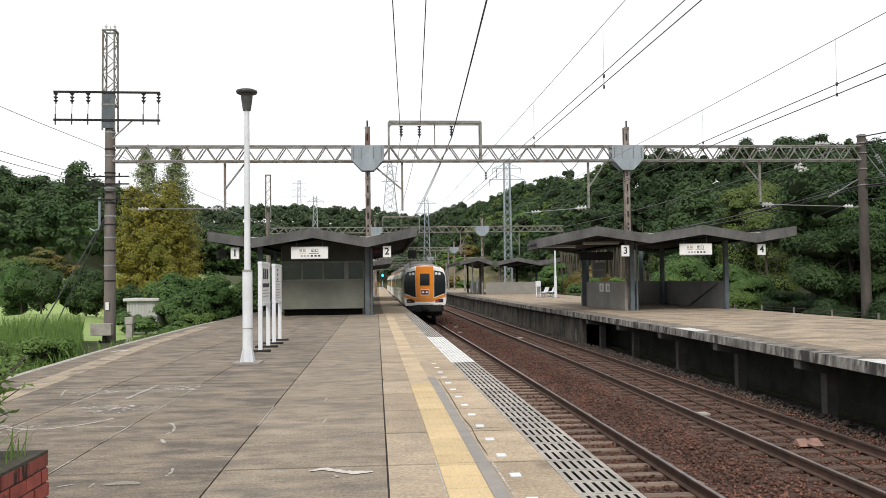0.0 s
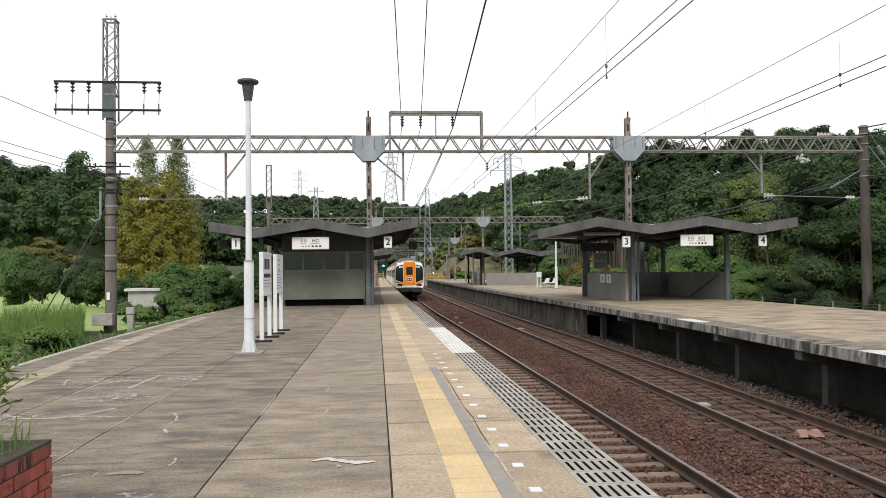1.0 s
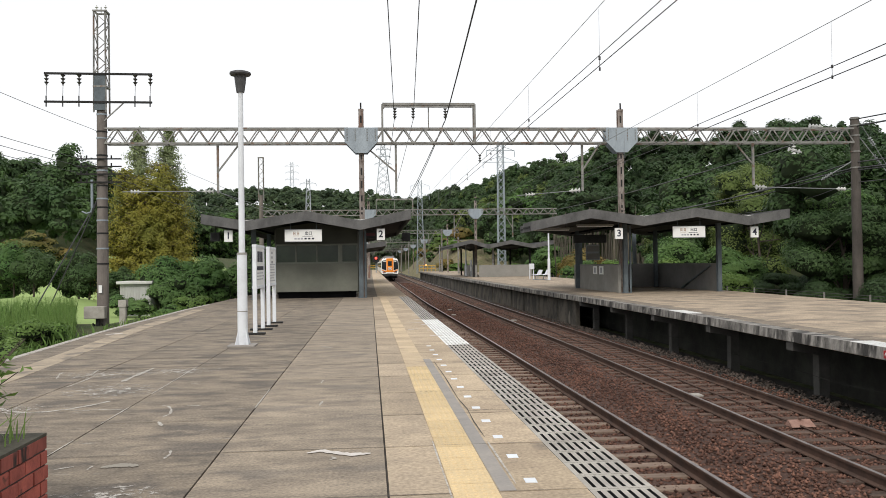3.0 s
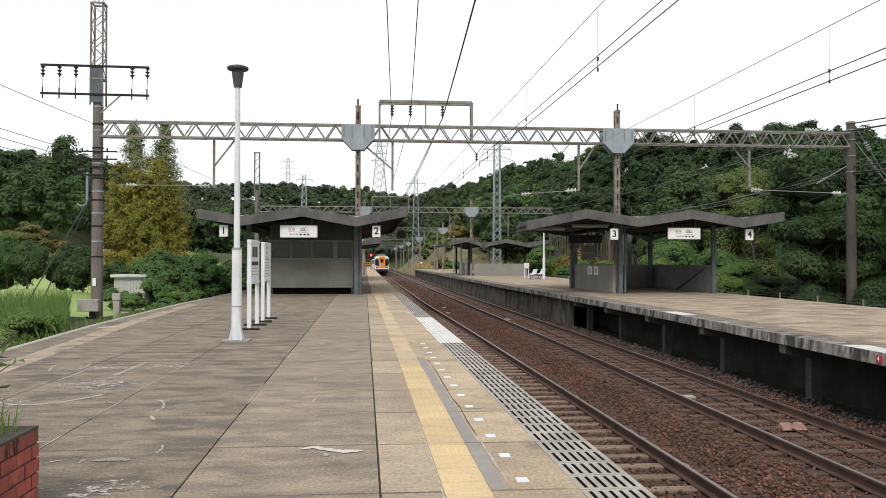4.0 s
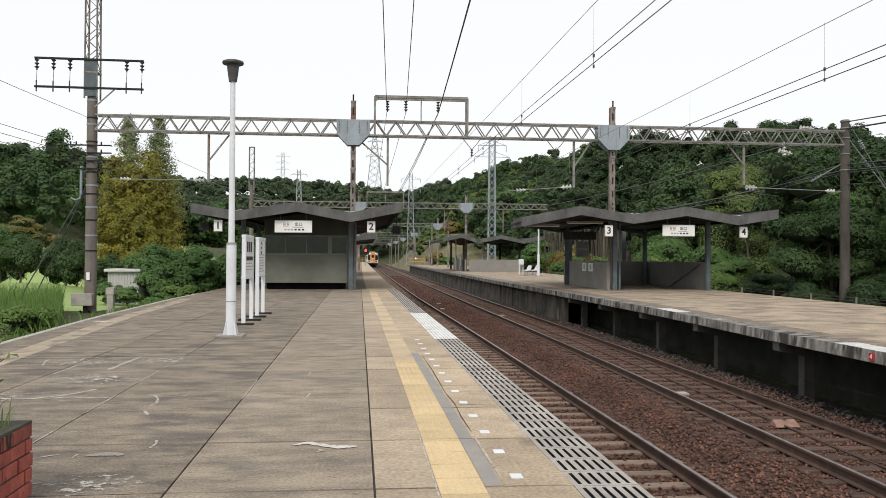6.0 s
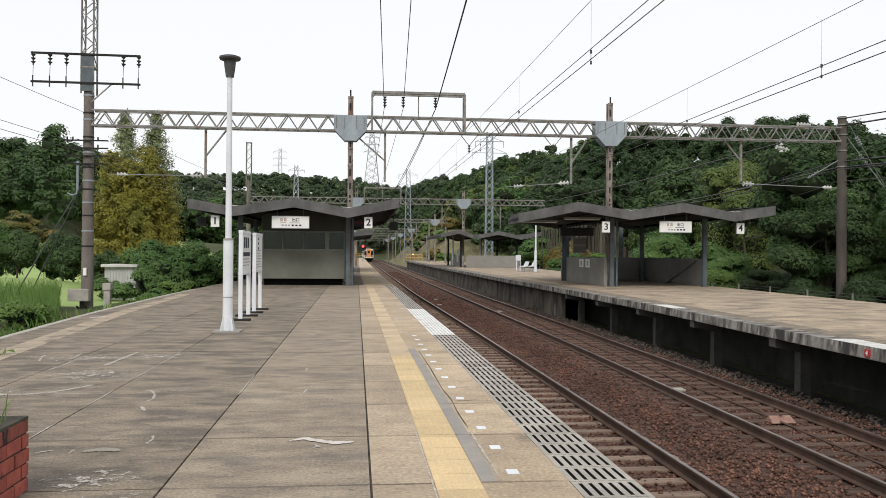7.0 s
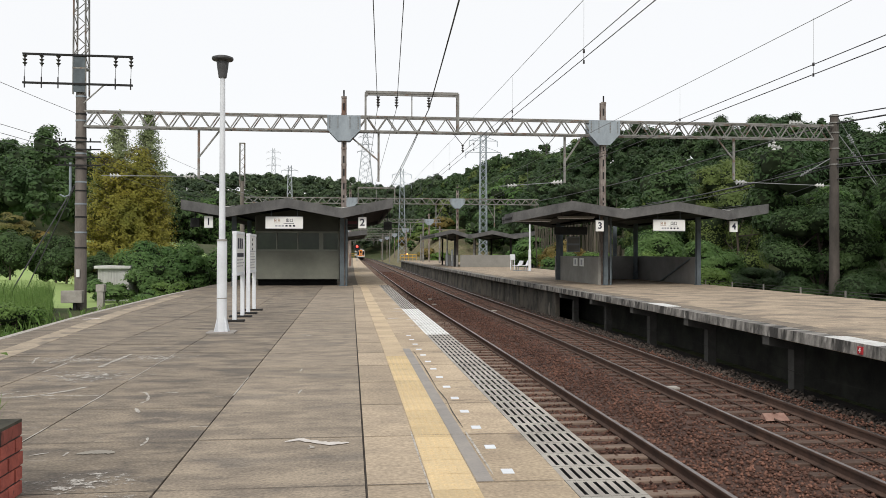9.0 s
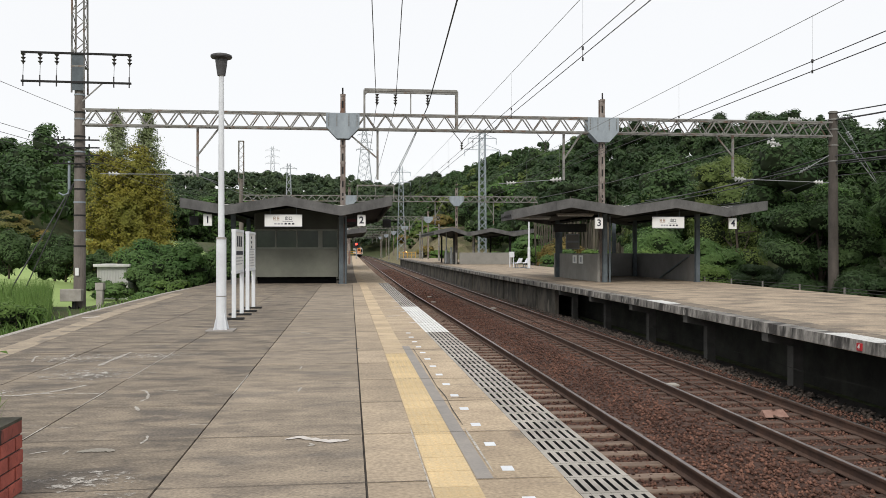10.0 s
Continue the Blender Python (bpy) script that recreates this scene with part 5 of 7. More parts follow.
# steady arms with porcelain at both ends
for xa, za, xb, zb in ((10.1, 5.0, 6.9, 4.75), (-7.3, 5.05, -11.6, 5.05), (18.7, 5.1, 23.8, 4.95)):
    t = thing("steady_arm", "thin pull rod with white porcelain insulators", "overhead fitting", "steady arms")
    bm = B()
    rod(bm, (xa, 39, za), (xb, 39, zb), 0.02, seg=5)
    part("rod", bm, M_wirepale, t)
    d = Vector((xb - xa, 0, zb - za)).normalized()
    bm = B()
    insulator(bm, Vector((xa, 39, za)) + d * 0.15, d, 3, 0.13, 0.17)
    part("insulator", bm, M_porcelain, t)
    bm = B()
    insulator(bm, Vector((xb, 39, zb)) - d * 0.4, -d, 3, 0.11, 0.15)
    part("insulator", bm, M_porcelain, t)
gantry(91, -12.1, 20.5, -0.6, 11.3, 6.95, 7.55, (0.25, 4.3), drops=((1.0, -1.4, 4.4), (8.9, 0.9, 4.3), (15.5, -0.9, 4.4)))
gantry(140, -4.0, 14.5, -1.5, 12.5, 6.7, 7.25, (0.1, 4.0), drops=((0.8, -1.3, 4.3), (9.3, 0.9, 4.3)))
for yy in (190, 240, 290, 340):
    gantry(yy, near_x(yy) - 5, near_x(yy) + 11, near_x(yy) - 4, near_x(yy) + 9.3, 6.5, 7.1, (near_x(yy) - 2.5, near_x(yy) + 1.5), drops=((near_x(yy) - 2.0, -1.0, 4.3), (near_x(yy) + 6, 0.9, 4.3)), post_z=-1.7)

# concrete pole with lattice top at the left end of the gantry
tp = thing("line_pole", "tall brown concrete pole with lattice top and cross arms", "pole", "line poles", at=(-12.5, 39, -1.6))
bm = B()
rod(bm, (0, 0, 0), (0, 0, 10.9), 0.27, 0.22, 18)
part("pole", bm, M_conpole, tp)
for k, z in enumerate((3.3, 4.0, 4.7, 5.3, 5.9, 6.3, 6.9, 7.6, 8.3, 9.1, 9.4, 10.2)):
    bm = B()
    rod(bm, (0, 0, z), (0, 0, z + 0.07), 0.285 - z * 0.0045, 0.285 - z * 0.0045, 16)
    part("band", bm, M_galv if k % 2 else M_soffit, tp)
def tp_lattice():
    """Square lattice mast that caps a concrete pole."""
    bm = B()
    for sx in (-0.27, 0.27):
        for sy in (-0.27, 0.27):
            bar(bm, (sx, sy, 10.3), (sx * 0.95, sy * 0.95, 15.0), 0.06, 0.06)
    for k in range(7):
        za, zb = 11.6 + 0.48 * k, 11.6 + 0.48 * (k + 1)
        for sy in (-0.26, 0.26):
            s = 1 if k % 2 else -1
            bar(bm, (-0.26 * s, sy, za), (0.26 * s, sy, zb), 0.03, 0.03)
            bar(bm, (sy, -0.26 * s, za), (sy, 0.26 * s, zb), 0.03, 0.03)
    for z in (11.5, 15.0):
        for s in (-0.27, 0.27):
            bar(bm, (-0.3, s, z), (0.3, s, z), 0.07, 0.07)
            bar(bm, (s, -0.3, z), (s, 0.3, z), 0.07, 0.07)
    return bm


part("lattice_top", tp_lattice(), M_truss, tp)
bm = B()
box(bm, -0.27, 0.27, -0.3, -0.27, 10.4, 12.1)
part("junction_plate", bm, M_steelblue, tp)
for z in (12.08, 10.78):
    bm = B()
    bar(bm, (-2.45, -0.3, z), (2.35, -0.3, z - 0.03), 0.09, 0.09)
    part("cross_arm", bm, M_soffit, tp)
bm = B()
bar(bm, (0.2, -0.3, 9.9), (1.1, -0.3, 10.75), 0.05, 0.05)
part("brace", bm, M_truss, tp)
for x in (-2.35, -1.62, -0.9, 1.6, 2.28):
    bm = B()
    insulator(bm, (x, -0.3, 12.0), (0, 0, -1), 3, 0.11, 0.16)
    part("insulator", bm, M_insdark, tp)
    bm = B()
    rod(bm, (x, -0.3, 11.5), (x - 0.02, -0.3, 10.85), 0.012, seg=5)
    rod(bm, (x - 0.02, -0.3, 10.55), (x - 0.02, -0.3, 11.05), 0.03, seg=6)
    part("jumper", bm, M_wire, tp)
for z in (8.15, 7.8, 7.45, 7.08):
    bm = B()
    bar(bm, (-1.05, -0.28, z), (0.95, -0.28, z), 0.06, 0.06)
    for x in (-0.85, -0.6, 0.5):
        rod(bm, (x, -0.28, z), (x, -0.28, z + 0.16), 0.035, seg=6)
    part("small_arm", bm, M_soffit, tp)
bm = B()
rod(bm, (-0.4, -0.2, 5.9), (-0.4, -0.2, 7.2), 0.06)
tube_pts(bm, [(-0.4, -0.2, 5.95), (-0.45, -0.2, 5.72), (-0.65, -0.2, 5.65), (-0.85, -0.2, 5.75)], 0.035, 6)
part("conduit", bm, M_galv, tp)
bm = B()
box(bm, -0.09, 0.06, -0.34, -0.3, 2.0, 2.35)
part("pole_tag", bm, M_sign, tp, "small white tag")
bm = B()
box(bm, -0.62, 0.3, -0.75, -0.4, 0.85, 1.4, 0.03)
part("equipment_box", bm, M_grate, tp, "pale grey equipment box")
bm = B()
for k in range(2):
    bar(bm, (-0.3 + 0.4 * k, -0.5, 0.62), (-0.2 + 0.3 * k, -0.2, 0.35), 0.05, 0.05)
rod(bm, (-0.1, -0.45, 0.0), (-0.1, -0.45, 0.85), 0.09)
part("box_bracket", bm, M_black, tp)
bm = B()
rod(bm, (0, 0, 15.0), (0, 0, 15.25), 0.03)
insulator(bm, (-0.2, 0, 15.1), (0, 0, 1), 2, 0.08, 0.12)
insulator(bm, (0.2, 0, 15.1), (0, 0, 1), 2, 0.08, 0.12)
part("finial", bm, M_porcelain, tp)
tm = thing("line_pole", "brown pole with slim lattice top beyond the shelter", "pole", "line poles", at=(-12.3, 91, -1.6))
part("pole", rod(B(), (0, 0, 0), (0, 0, 10.9), 0.27, 0.22, 14), M_conpole, tm)
part("lattice_top", tp_lattice(), M_truss, tm)
gw = thing("guy_wire", "dark guy wires running down to the ground", "guy wire")
for dx, ty in ((-3.9, 41.5), (-3.2, 37.5)):
    bm = B()
    rod(bm, (-12.6, 39, 4.9), (-12.5 + dx, ty, -1.6), 0.03, seg=5)
    part("wire", bm, M_wire, gw)

rp = thing("line_pole", "dark concrete pole with strain insulators", "pole", "line poles", at=(24.0, 39, -1.6))
bm = B()
rod(bm, (0, 0, 0), (0, 0, 10.15), 0.26, 0.20, 18)
part("pole", bm, M_darkpole, rp)
for z in (7.6, 8.4, 9.2, 9.7, 10.05):
    bm = B()
    rod(bm, (0, 0, z), (0, 0, z + 0.06), 0.245, 0.245, 16)
    part("band", bm, M_truss, rp)
for p0, p1 in (((0.2, 0, 10.0), (3.6, 1.5, 6.4)), ((0.2, 0, 9.2), (2.0, -0.5, 6.5)), ((-0.1, 0, 8.0), (-1.2, 0.3, 7.3))):
    bm = B()
    rod(bm, p0, p1, 0.025, seg=5)
    d = (Vector(p1) - Vector(p0)).normalized()
    insulator(bm, Vector(p0) + d * 1.2, d, 4, 0.1, 0.15)
    part("strain_wire", bm, M_wirepale, rp)

# ---- wires along the line ----


def wire(pts, r, label, material=None, sag=0.0, group="overhead wires"):
    t = thing("overhead_wire", label, "wire", group)
    bm = B()
    dense = []
    for a, b in zip(pts, pts[1:]):
        a, b = Vector(a), Vector(b)
        for k in range(10):
            s = k / 10
            p = a.lerp(b, s)
            p.z -= sag * 4 * s * (1 - s)
            dense.append(p)
    dense.append(Vector(pts[-1]))
    tube_pts(bm, dense, r, 4)
    part("strand", bm, material or M_wire, t)
    return t


YG = [-12, 39, 91, 140, 190, 240, 290, 340]


def along(f, dx, z, zfar):
    return [(f(y) + dx, y, z if y < 60 else zfar) for y in YG]


for f, zc, zm in ((near_x, 4.35, 5.23), (far_x, 4.25, 5.11)):
    za = zc + 0.15
    w = wire(along(f, 0.0, zc, 4.2), 0.008, "taut contact wire above the track")
    w3 = wire(along(f, 0.0, za, 4.4), 0.0075, "taut auxiliary wire above the contact wire")
    w2 = wire(along(f, 0.0, zm, 5.0), 0.006, "thin messenger wire above the track", M_wirepale, 0.03)
    for k in range(12):
        y = 6.5 + 5.2 * k
        bm = B()
        rod(bm, (f(y), y, zc), (f(y), y, za), 0.005, seg=3)
        rod(bm, (f(y), y, zc - 0.03), (f(y), y, zc + 0.02), 0.014, seg=6)
        part("clamp", bm, M_wire, w)
        bm = B()
        rod(bm, (f(y), y, za - 0.02), (f(y), y, za + 0.03), 0.017, seg=6)
        part("clamp", bm, M_wire, w3)
        bm = B()
        rod(bm, (f(y), y, za), (f(y), y, zm), 0.0025, seg=3)
        part("dropper", bm, M_wirepale, w2)
wire([(-0.68, -12, 8.6), (1.02, 39, 8.42), (0.9, 91, 8.0), (0.6, 140, 7.7)], 0.013, "feeder wire hung from the top frame", None, 0.25)
wire([(-0.04, -12, 8.6), (1.92, 39, 8.42), (1.75, 91, 8.0), (1.4, 140, 7.7)], 0.013, "feeder wire hung from the top frame", None, 0.25)
wire([(1.28, -12, 8.6), (3.46, 39, 8.4), (3.2, 91, 7.9), (2.8, 140, 7.6)], 0.024, "thick feeder cable hung from the top frame", None, 0.25)
wire([(3.4, 38.9, 8.3), (2.3, 60, 5.9), (1.7, 91, 4.9)], 0.018, "slack dark feeder cable", None, 0.3)
# lines by the left pole, and across to the right slope
for x0, z0 in ((-12.9, 7.95), (-13.35, 6.55), (-13.3, 6.2), (-13.4, 5.9)):
    wire([(x0 - 0.4, 4, z0 + 0.1), (x0, 38.8, z0), (x0 + 4.5, 91, z0 - 0.8), (x0 + 6, 140, z0 - 1.0)], 0.011, "telegraph wire strung from the concrete pole", None, 0.3)
for xa, ya, za, zb, r in ((20.5, 91, 7.4, 8.1, 0.04), (25.5, 70, 5.9, 6.3, 0.035), (25.0, 72, 5.6, 5.9, 0.03), (27.5, 60, 5.0, 5.3, 0.022), (22.5, 88, 5.3, 6.0, 0.04)):
    wire([(xa, ya, za), (23.9, 39.3, zb), (30, 12, zb + 0.5)], r, "long dark line anchored on the dark pole", None, 0.3)
wire([(24.0, 39, 8.45), (34, 14, 9.3)], 0.03, "thick dark cable leaving the dark pole", None, 0.2)
wire([(-7.2, 39, 5.0), (-0.5, 91, 4.6)], 0.014, "thin slanting pull wire under the gantry", M_wirepale, 0.2)
wire([(-7.2, 39, 5.0), (-2.8, 62, 3.9)], 0.014, "thin slanting pull wire under the gantry", M_wirepale, 0.2)


def lattice_tower(x, y, z0, z1, w0, w1, arms, label, material, t=0.1, n=12):
    g = thing("lattice_tower", label, "pylon", "lattice towers", at=(x, y, z0))
    H = z1 - z0
    bm = B()
    for sx in (-1, 1):
        for sy in (-1, 1):
            bar(bm, (sx * w0, sy * w0, 0), (sx * w1, sy * w1, H), t, t)
    for k in range(n):
        a, b = k / n, (k + 1) / n
        wa, wb = w0 + (w1 - w0) * a, w0 + (w1 - w0) * b
        for s in (-1, 1):
            bar(bm, (-wa, s * wa, a * H), (wb, s * wb, b * H), t * 0.6, t * 0.6)
            bar(bm, (wa, s * wa, a * H), (-wb, s * wb, b * H), t * 0.6, t * 0.6)
            bar(bm, (s * wa, -wa, a * H), (s * wb, wb, b * H), t * 0.6, t * 0.6)
    part("lattice", bm, material, g)
    for za, wa in arms:
        bm = B()
        bar(bm, (-wa, 0, za - z0), (wa, 0, za - z0), t, t)
        bar(bm, (-wa, 0, za - z0), (0, 0, za - z0 + wa * 0.35), t * 0.7, t * 0.7)
        bar(bm, (wa, 0, za - z0), (0, 0, za - z0 + wa * 0.35), t * 0.7, t * 0.7)
        for s in (-1, 1):
            rod(bm, (s * wa, 0, za - z0), (s * wa, 0, za - z0 - 0.9), t * 0.6)
        part("cross_arm", bm, material, g)


# Pylon steel is paled in its colour to imitate haze.
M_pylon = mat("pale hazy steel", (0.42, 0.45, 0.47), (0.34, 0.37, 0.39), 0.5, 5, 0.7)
M_pylon_far = mat("steel paled for haze", (0.70, 0.73, 0.76), (0.64, 0.67, 0.70), 0.5, 5, 0.7)
lattice_tower(18.75, 120, -1.7, 19.5, 0.55, 0.42, ((18.1, 2.1), (16.4, 2.6)), "slim blue grey lattice tower beside the line", M_galv, 0.08, 20)
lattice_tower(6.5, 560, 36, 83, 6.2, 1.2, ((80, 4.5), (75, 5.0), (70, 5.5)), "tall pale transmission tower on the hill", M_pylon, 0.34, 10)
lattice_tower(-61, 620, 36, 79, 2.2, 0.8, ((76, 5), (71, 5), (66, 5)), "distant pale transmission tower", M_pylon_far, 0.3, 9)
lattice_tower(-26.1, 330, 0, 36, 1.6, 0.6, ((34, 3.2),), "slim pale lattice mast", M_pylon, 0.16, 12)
lattice_tower(11.5, 205, -1.7, 22.5, 1.0, 0.4, ((21, 2.4), (18.5, 2.4)), "slim blue grey lattice tower beside the line", M_galv, 0.085, 14)


def plain_pole(x, y, h, z=-1.6, r=0.16, label="slim grey line pole"):
    t = thing("line_pole", label, "pole", "line poles", at=(x, y, z))
    bm = B()
    rod(bm, (0, 0, 0), (0, 0, h), r, r * 0.75, 10)
    part("pole", bm, M_truss, t)
    bm = B()
    bar(bm, (-0.8, -0.1, h - 0.5), (0.8, -0.1, h - 0.5), 0.1, 0.1)
    part("cross_arm", bm, M_truss, t)


for x, y, h in ((11.5, 140, 9), (11.9, 150, 6.5), (10.8, 175, 8), (12.3, 120, 7), (9.5, 230, 9), (8.5, 260, 9), (-2.6, 250, 8), (-3.5, 300, 9)):
    plain_pole(x, y, h)

# ---- signal: an added turning disc swaps green for red, standing for two lamps ----
sg = thing("railway_signal", "black signal head on a post beside the track", "signal", at=(0.25, 150, -0.35))
bm = B()
rod(bm, (0, 0.3, 0), (0, 0.3, 3.4), 0.08)
part("post", bm, M_galv, sg)
bm = B()
rod(bm, (0, 0.05, 2.7), (0, 0.3, 2.7), 0.55, 0.55, 20)
part("backboard", bm, M_black, sg)
bm = B()
rod(bm, (0, -0.45, 3.0), (0, 0.0, 3.0), 0.3, 0.3, 14, cap=False)
part("hood", bm, M_black, sg)
disc = part("colour_disc", box(B(), -0.5, 0.5, -0.06, -0.04, -0.08, 0.08), M_black, sg, "added disc that turns to swap the lamp colours")
disc.matrix_basis = pose(0, 0, 2.7)
for a, m_ in ((0, M_redlamp), (110, M_greenlamp)):
    bm = B()
    rod(bm, (0.3 * math.sin(radians(a)), -0.08, 0.3 * math.cos(radians(a))), (0.3 * math.sin(radians(a)), -0.06, 0.3 * math.cos(radians(a))), 0.22, 0.2, 14)
    part("lens", bm, m_, disc)
# Added plate that hides the lens not in use.
bm = B()
for x0, x1, z0, z1 in ((-0.6, -0.21, 2.3, 3.35), (0.21, 0.6, 2.3, 3.35), (-0.21, 0.21, 2.2, 2.79), (-0.21, 0.21, 3.21, 3.35)):
    box(bm, x0, x1, -0.14, -0.11, z0, z1)
part("mask_plate", bm, M_black, sg)

# ---- train ----
train = thing("express_train", "orange and white express train running away", "train", at=(near_x(51.5), 51.5, RAIL_Z))
CAR = [(-1.32, 1.05), (1.32, 1.05), (1.38, 1.25), (1.40, 2.3), (1.34, 2.95), (1.22, 3.3), (0.98, 3.5), (0.55, 3.62), (0, 3.66), (-0.55, 3.62), (-0.98, 3.5), (-1.22, 3.3), (-1.34, 2.95),
       (-1.40, 2.3), (-1.38, 1.25)]


def ring(y, w, top, low=0.0):
    return [(x * w, y, 1.05 + low + (z - 1.05 - low) * top) for x, z in CAR]


for c in range(4):
    y0 = 20.6 * c
    bm = B()
    if c == 0:
        loft(bm, [ring(0.0, 0.94, 0.91), ring(0.05, 0.97, 0.945), ring(0.2, 0.99, 0.97), ring(0.7, 1.0, 0.99), ring(1.2, 1.0, 1.0), ring(20.2, 1.0, 1.0)])
    else:
        loft(bm, [ring(y0, 1, 1), ring(y0 + 20.2, 1, 1)])
    body = part("car_body", bm, M_t_white, train, "white car body with orange upper band")
    body.data.materials.append(M_t_roof)
    for p in body.data.polygons:
        if p.center.z > 3.4 and p.normal.z > 0.5:
            p.material_index = 1
    for s in (-1, 1):
        bm = B()
        box(bm, min(s * 1.36, s * 1.415), max(s * 1.36, s * 1.415), y0 + 1.6, y0 + 18.6, 1.95, 2.75)
        part("window_band", bm, M_t_glass, body, "long dark window band")
        bm = B()
        bar(bm, (s * 1.235, y0 + 0.9, 3.27), (s * 1.235, y0 + 20.1, 3.27), 0.05, 0.10)
        part("orange_band", bm, M_t_orange, body)
        bm = B()
        box(bm, min(s * 1.39, s * 1.42), max(s * 1.39, s * 1.42), y0 + 18.8, y0 + 19.7, 1.05, 2.9)
        part("car_door", bm, M_t_white, body)
    bm = B()
    box(bm, -1.2, 1.2, y0 + 1.6, y0 + 20, 0.42, 1.06)
    part("underframe", bm, M_t_black, train, "black underframe equipment")
    for yb in (3.3, 16.9):
        bm = B()
        for dy in (-1.05, 1.05):
            for s in (-0.75, 0.75):
                rod(bm, (s - 0.06, y0 + yb + dy, 0.43), (s + 0.06, y0 + yb + dy, 0.43), 0.43, 0.43, 16)
        box(bm, -1.0, 1.0, y0 + yb - 1.5, y0 + yb + 1.5, 0.35, 0.7)
        part("bogie", bm, M_t_black, train)
    for ya in (5, 10, 15):
        bm = B()
        box(bm, -0.75, 0.75, y0 + ya - 1.4, y0 + ya + 1.4, 3.55, 3.86, 0.05)
        part("roof_unit", bm, M_t_roof, train, "grey roof unit")
    if c:
        bm = B()
        box(bm, -0.9, 0.9, y0 - 0.45, y0 + 0.05, 0.9, 3.4)
        part("gangway", bm, M_t_black, train)


def plate(pts, y0, y1):
    return prism(B(), pts, y0, y1)


# end face: broad orange centre, dark corner windows, lamps, coupler
part("orange_front", plate([(-0.53, 1.44), (0.53, 1.44), (0.57, 3.05), (0.53, 3.46), (-0.53, 3.46), (-0.57, 3.05)], -0.05, 0.03), M_t_orange, train, "broad orange centre panel")
part("orange_lower_edge", plate([(-1.31, 1.70), (-0.5, 1.42), (0.5, 1.42), (1.31, 1.72), (1.29, 1.55), (0.5, 1.26), (-0.5, 1.26), (-1.29, 1.55)], -0.035, 0.03), M_t_orange, train)
for s in (-1, 1):
    part("windscreen", plate([(s * x, z) for x, z in ((0.58, 1.52), (1.29, 1.78), (1.31, 2.4), (1.25, 2.92), (1.1, 3.1), (0.6, 3.2))], -0.04, 0.2), M_t_glass, train, "dark wraparound corner window")
    bm = B()
    rod(bm, (s * 0.72, -0.046, 3.0), (s * 0.72, -0.03, 3.0), 0.09, 0.09, 12)
    rod(bm, (s * 0.92, -0.046, 2.98), (s * 0.92, -0.03, 2.98), 0.09, 0.09, 12)
    part("top_lamp", bm, M_sign, train)
    bm = B()
    box(bm, s * 0.9 - 0.25, s * 0.9 + 0.25, -0.03, 0.02, 1.17, 1.40, 0.03)
    part("lamp_cluster", bm, M_t_black, train, "dark lamp recess")
    bm = B()
    box(bm, s * 0.9 - 0.2, s * 0.9 - 0.02, -0.04, -0.028, 1.22, 1.30)
    part("tail_lamp", bm, M_t_lamp, train)
bm = B()
box(bm, -0.3, 0.3, -0.062, -0.04, 2.25, 3.0, 0.02)
part("end_door_window", bm, M_t_glass, train)
bm = B()
box(bm, -0.27, 0.27, -0.06, -0.045, 1.62, 2.02, 0.02)
part("blind_frame", bm, M_sign, train)
bm = B()
box(bm, -0.23, 0.23, -0.068, -0.058, 1.68, 1.97)
part("destination_blind", bm, M_t_red, train)
bm = B()
for x in (-0.11, 0.11):
    box(bm, x - 0.06, x + 0.06, -0.072, -0.067, 1.77, 1.89)
part("blind_lettering", bm, M_sign, train)
part("skirt", loft(B(), [[(x, y, z) for x, y in ((-1.2, 0.5), (-1.05, -0.02), (1.05, -0.02), (1.2, 0.5), (1.2, 1.8), (-1.2, 1.8))] for z in (0.62, 1.06)]), M_t_black, train, "black front skirt")
part("white_apron", plate([(-1.26, 1.0), (-0.5, 1.02), (-0.45, 1.14), (0.45, 1.14), (0.5, 1.02), (1.26, 1.0), (1.3, 1.2), (-1.3, 1.2)], -0.02, 0.1), M_t_white, train)
bm = B()
box(bm, -0.2, 0.2, -0.4, 0.0, 0.68, 0.98, 0.04)
box(bm, -0.1, 0.1, -0.5, -0.38, 0.74, 0.92, 0.03)
part("coupler", bm, M_t_black, train)

for o in train.children:
    if not o.name.startswith(("bogie", "underframe")):
        o.location.z = 0.1

# ---- vegetation ----


def cards(name, C, N, S, material, parent=None, slim=0.55, seed=1):
    """Many small bent leaf sprays."""
    rng = np.random.default_rng(seed)
    N = N / np.maximum(np.linalg.norm(N, axis=1, keepdims=True), 1e-6)
    r = rng.standard_normal(N.shape)
    t = np.cross(N, r)
    t /= np.maximum(np.linalg.norm(t, axis=1, keepdims=True), 1e-6)
    b = np.cross(N, t)
    S = S[:, None]
    k = 1 + 0.5 * rng.standard_normal((len(S), 1)) * slim
    v = np.stack([C + t * S * k, C - t * S * 0.8 + b * S * slim * 1.25 - N * S * 0.2, C - t * S * 0.5 - b * S * slim * 1.25 - N * S * 0.1], 1).reshape(-1, 3)
    f = np.arange(len(v)).reshape(-1, 3)
    me = raw_mesh(name, v, f, material)
    ob = new(name, me)
    if parent:
        ob.parent = parent
    return ob


ICO_BM = bmesh.new()
bmesh.ops.create_icosphere(ICO_BM, subdivisions=1, radius=1)
ICO_BM.verts.ensure_lookup_table()
ICO_V = np.array([v.co[:] for v in ICO_BM.verts])
ICO_F = np.array([[v.index for v in f.verts] for f in ICO_BM.faces])
ICO_BM.free()


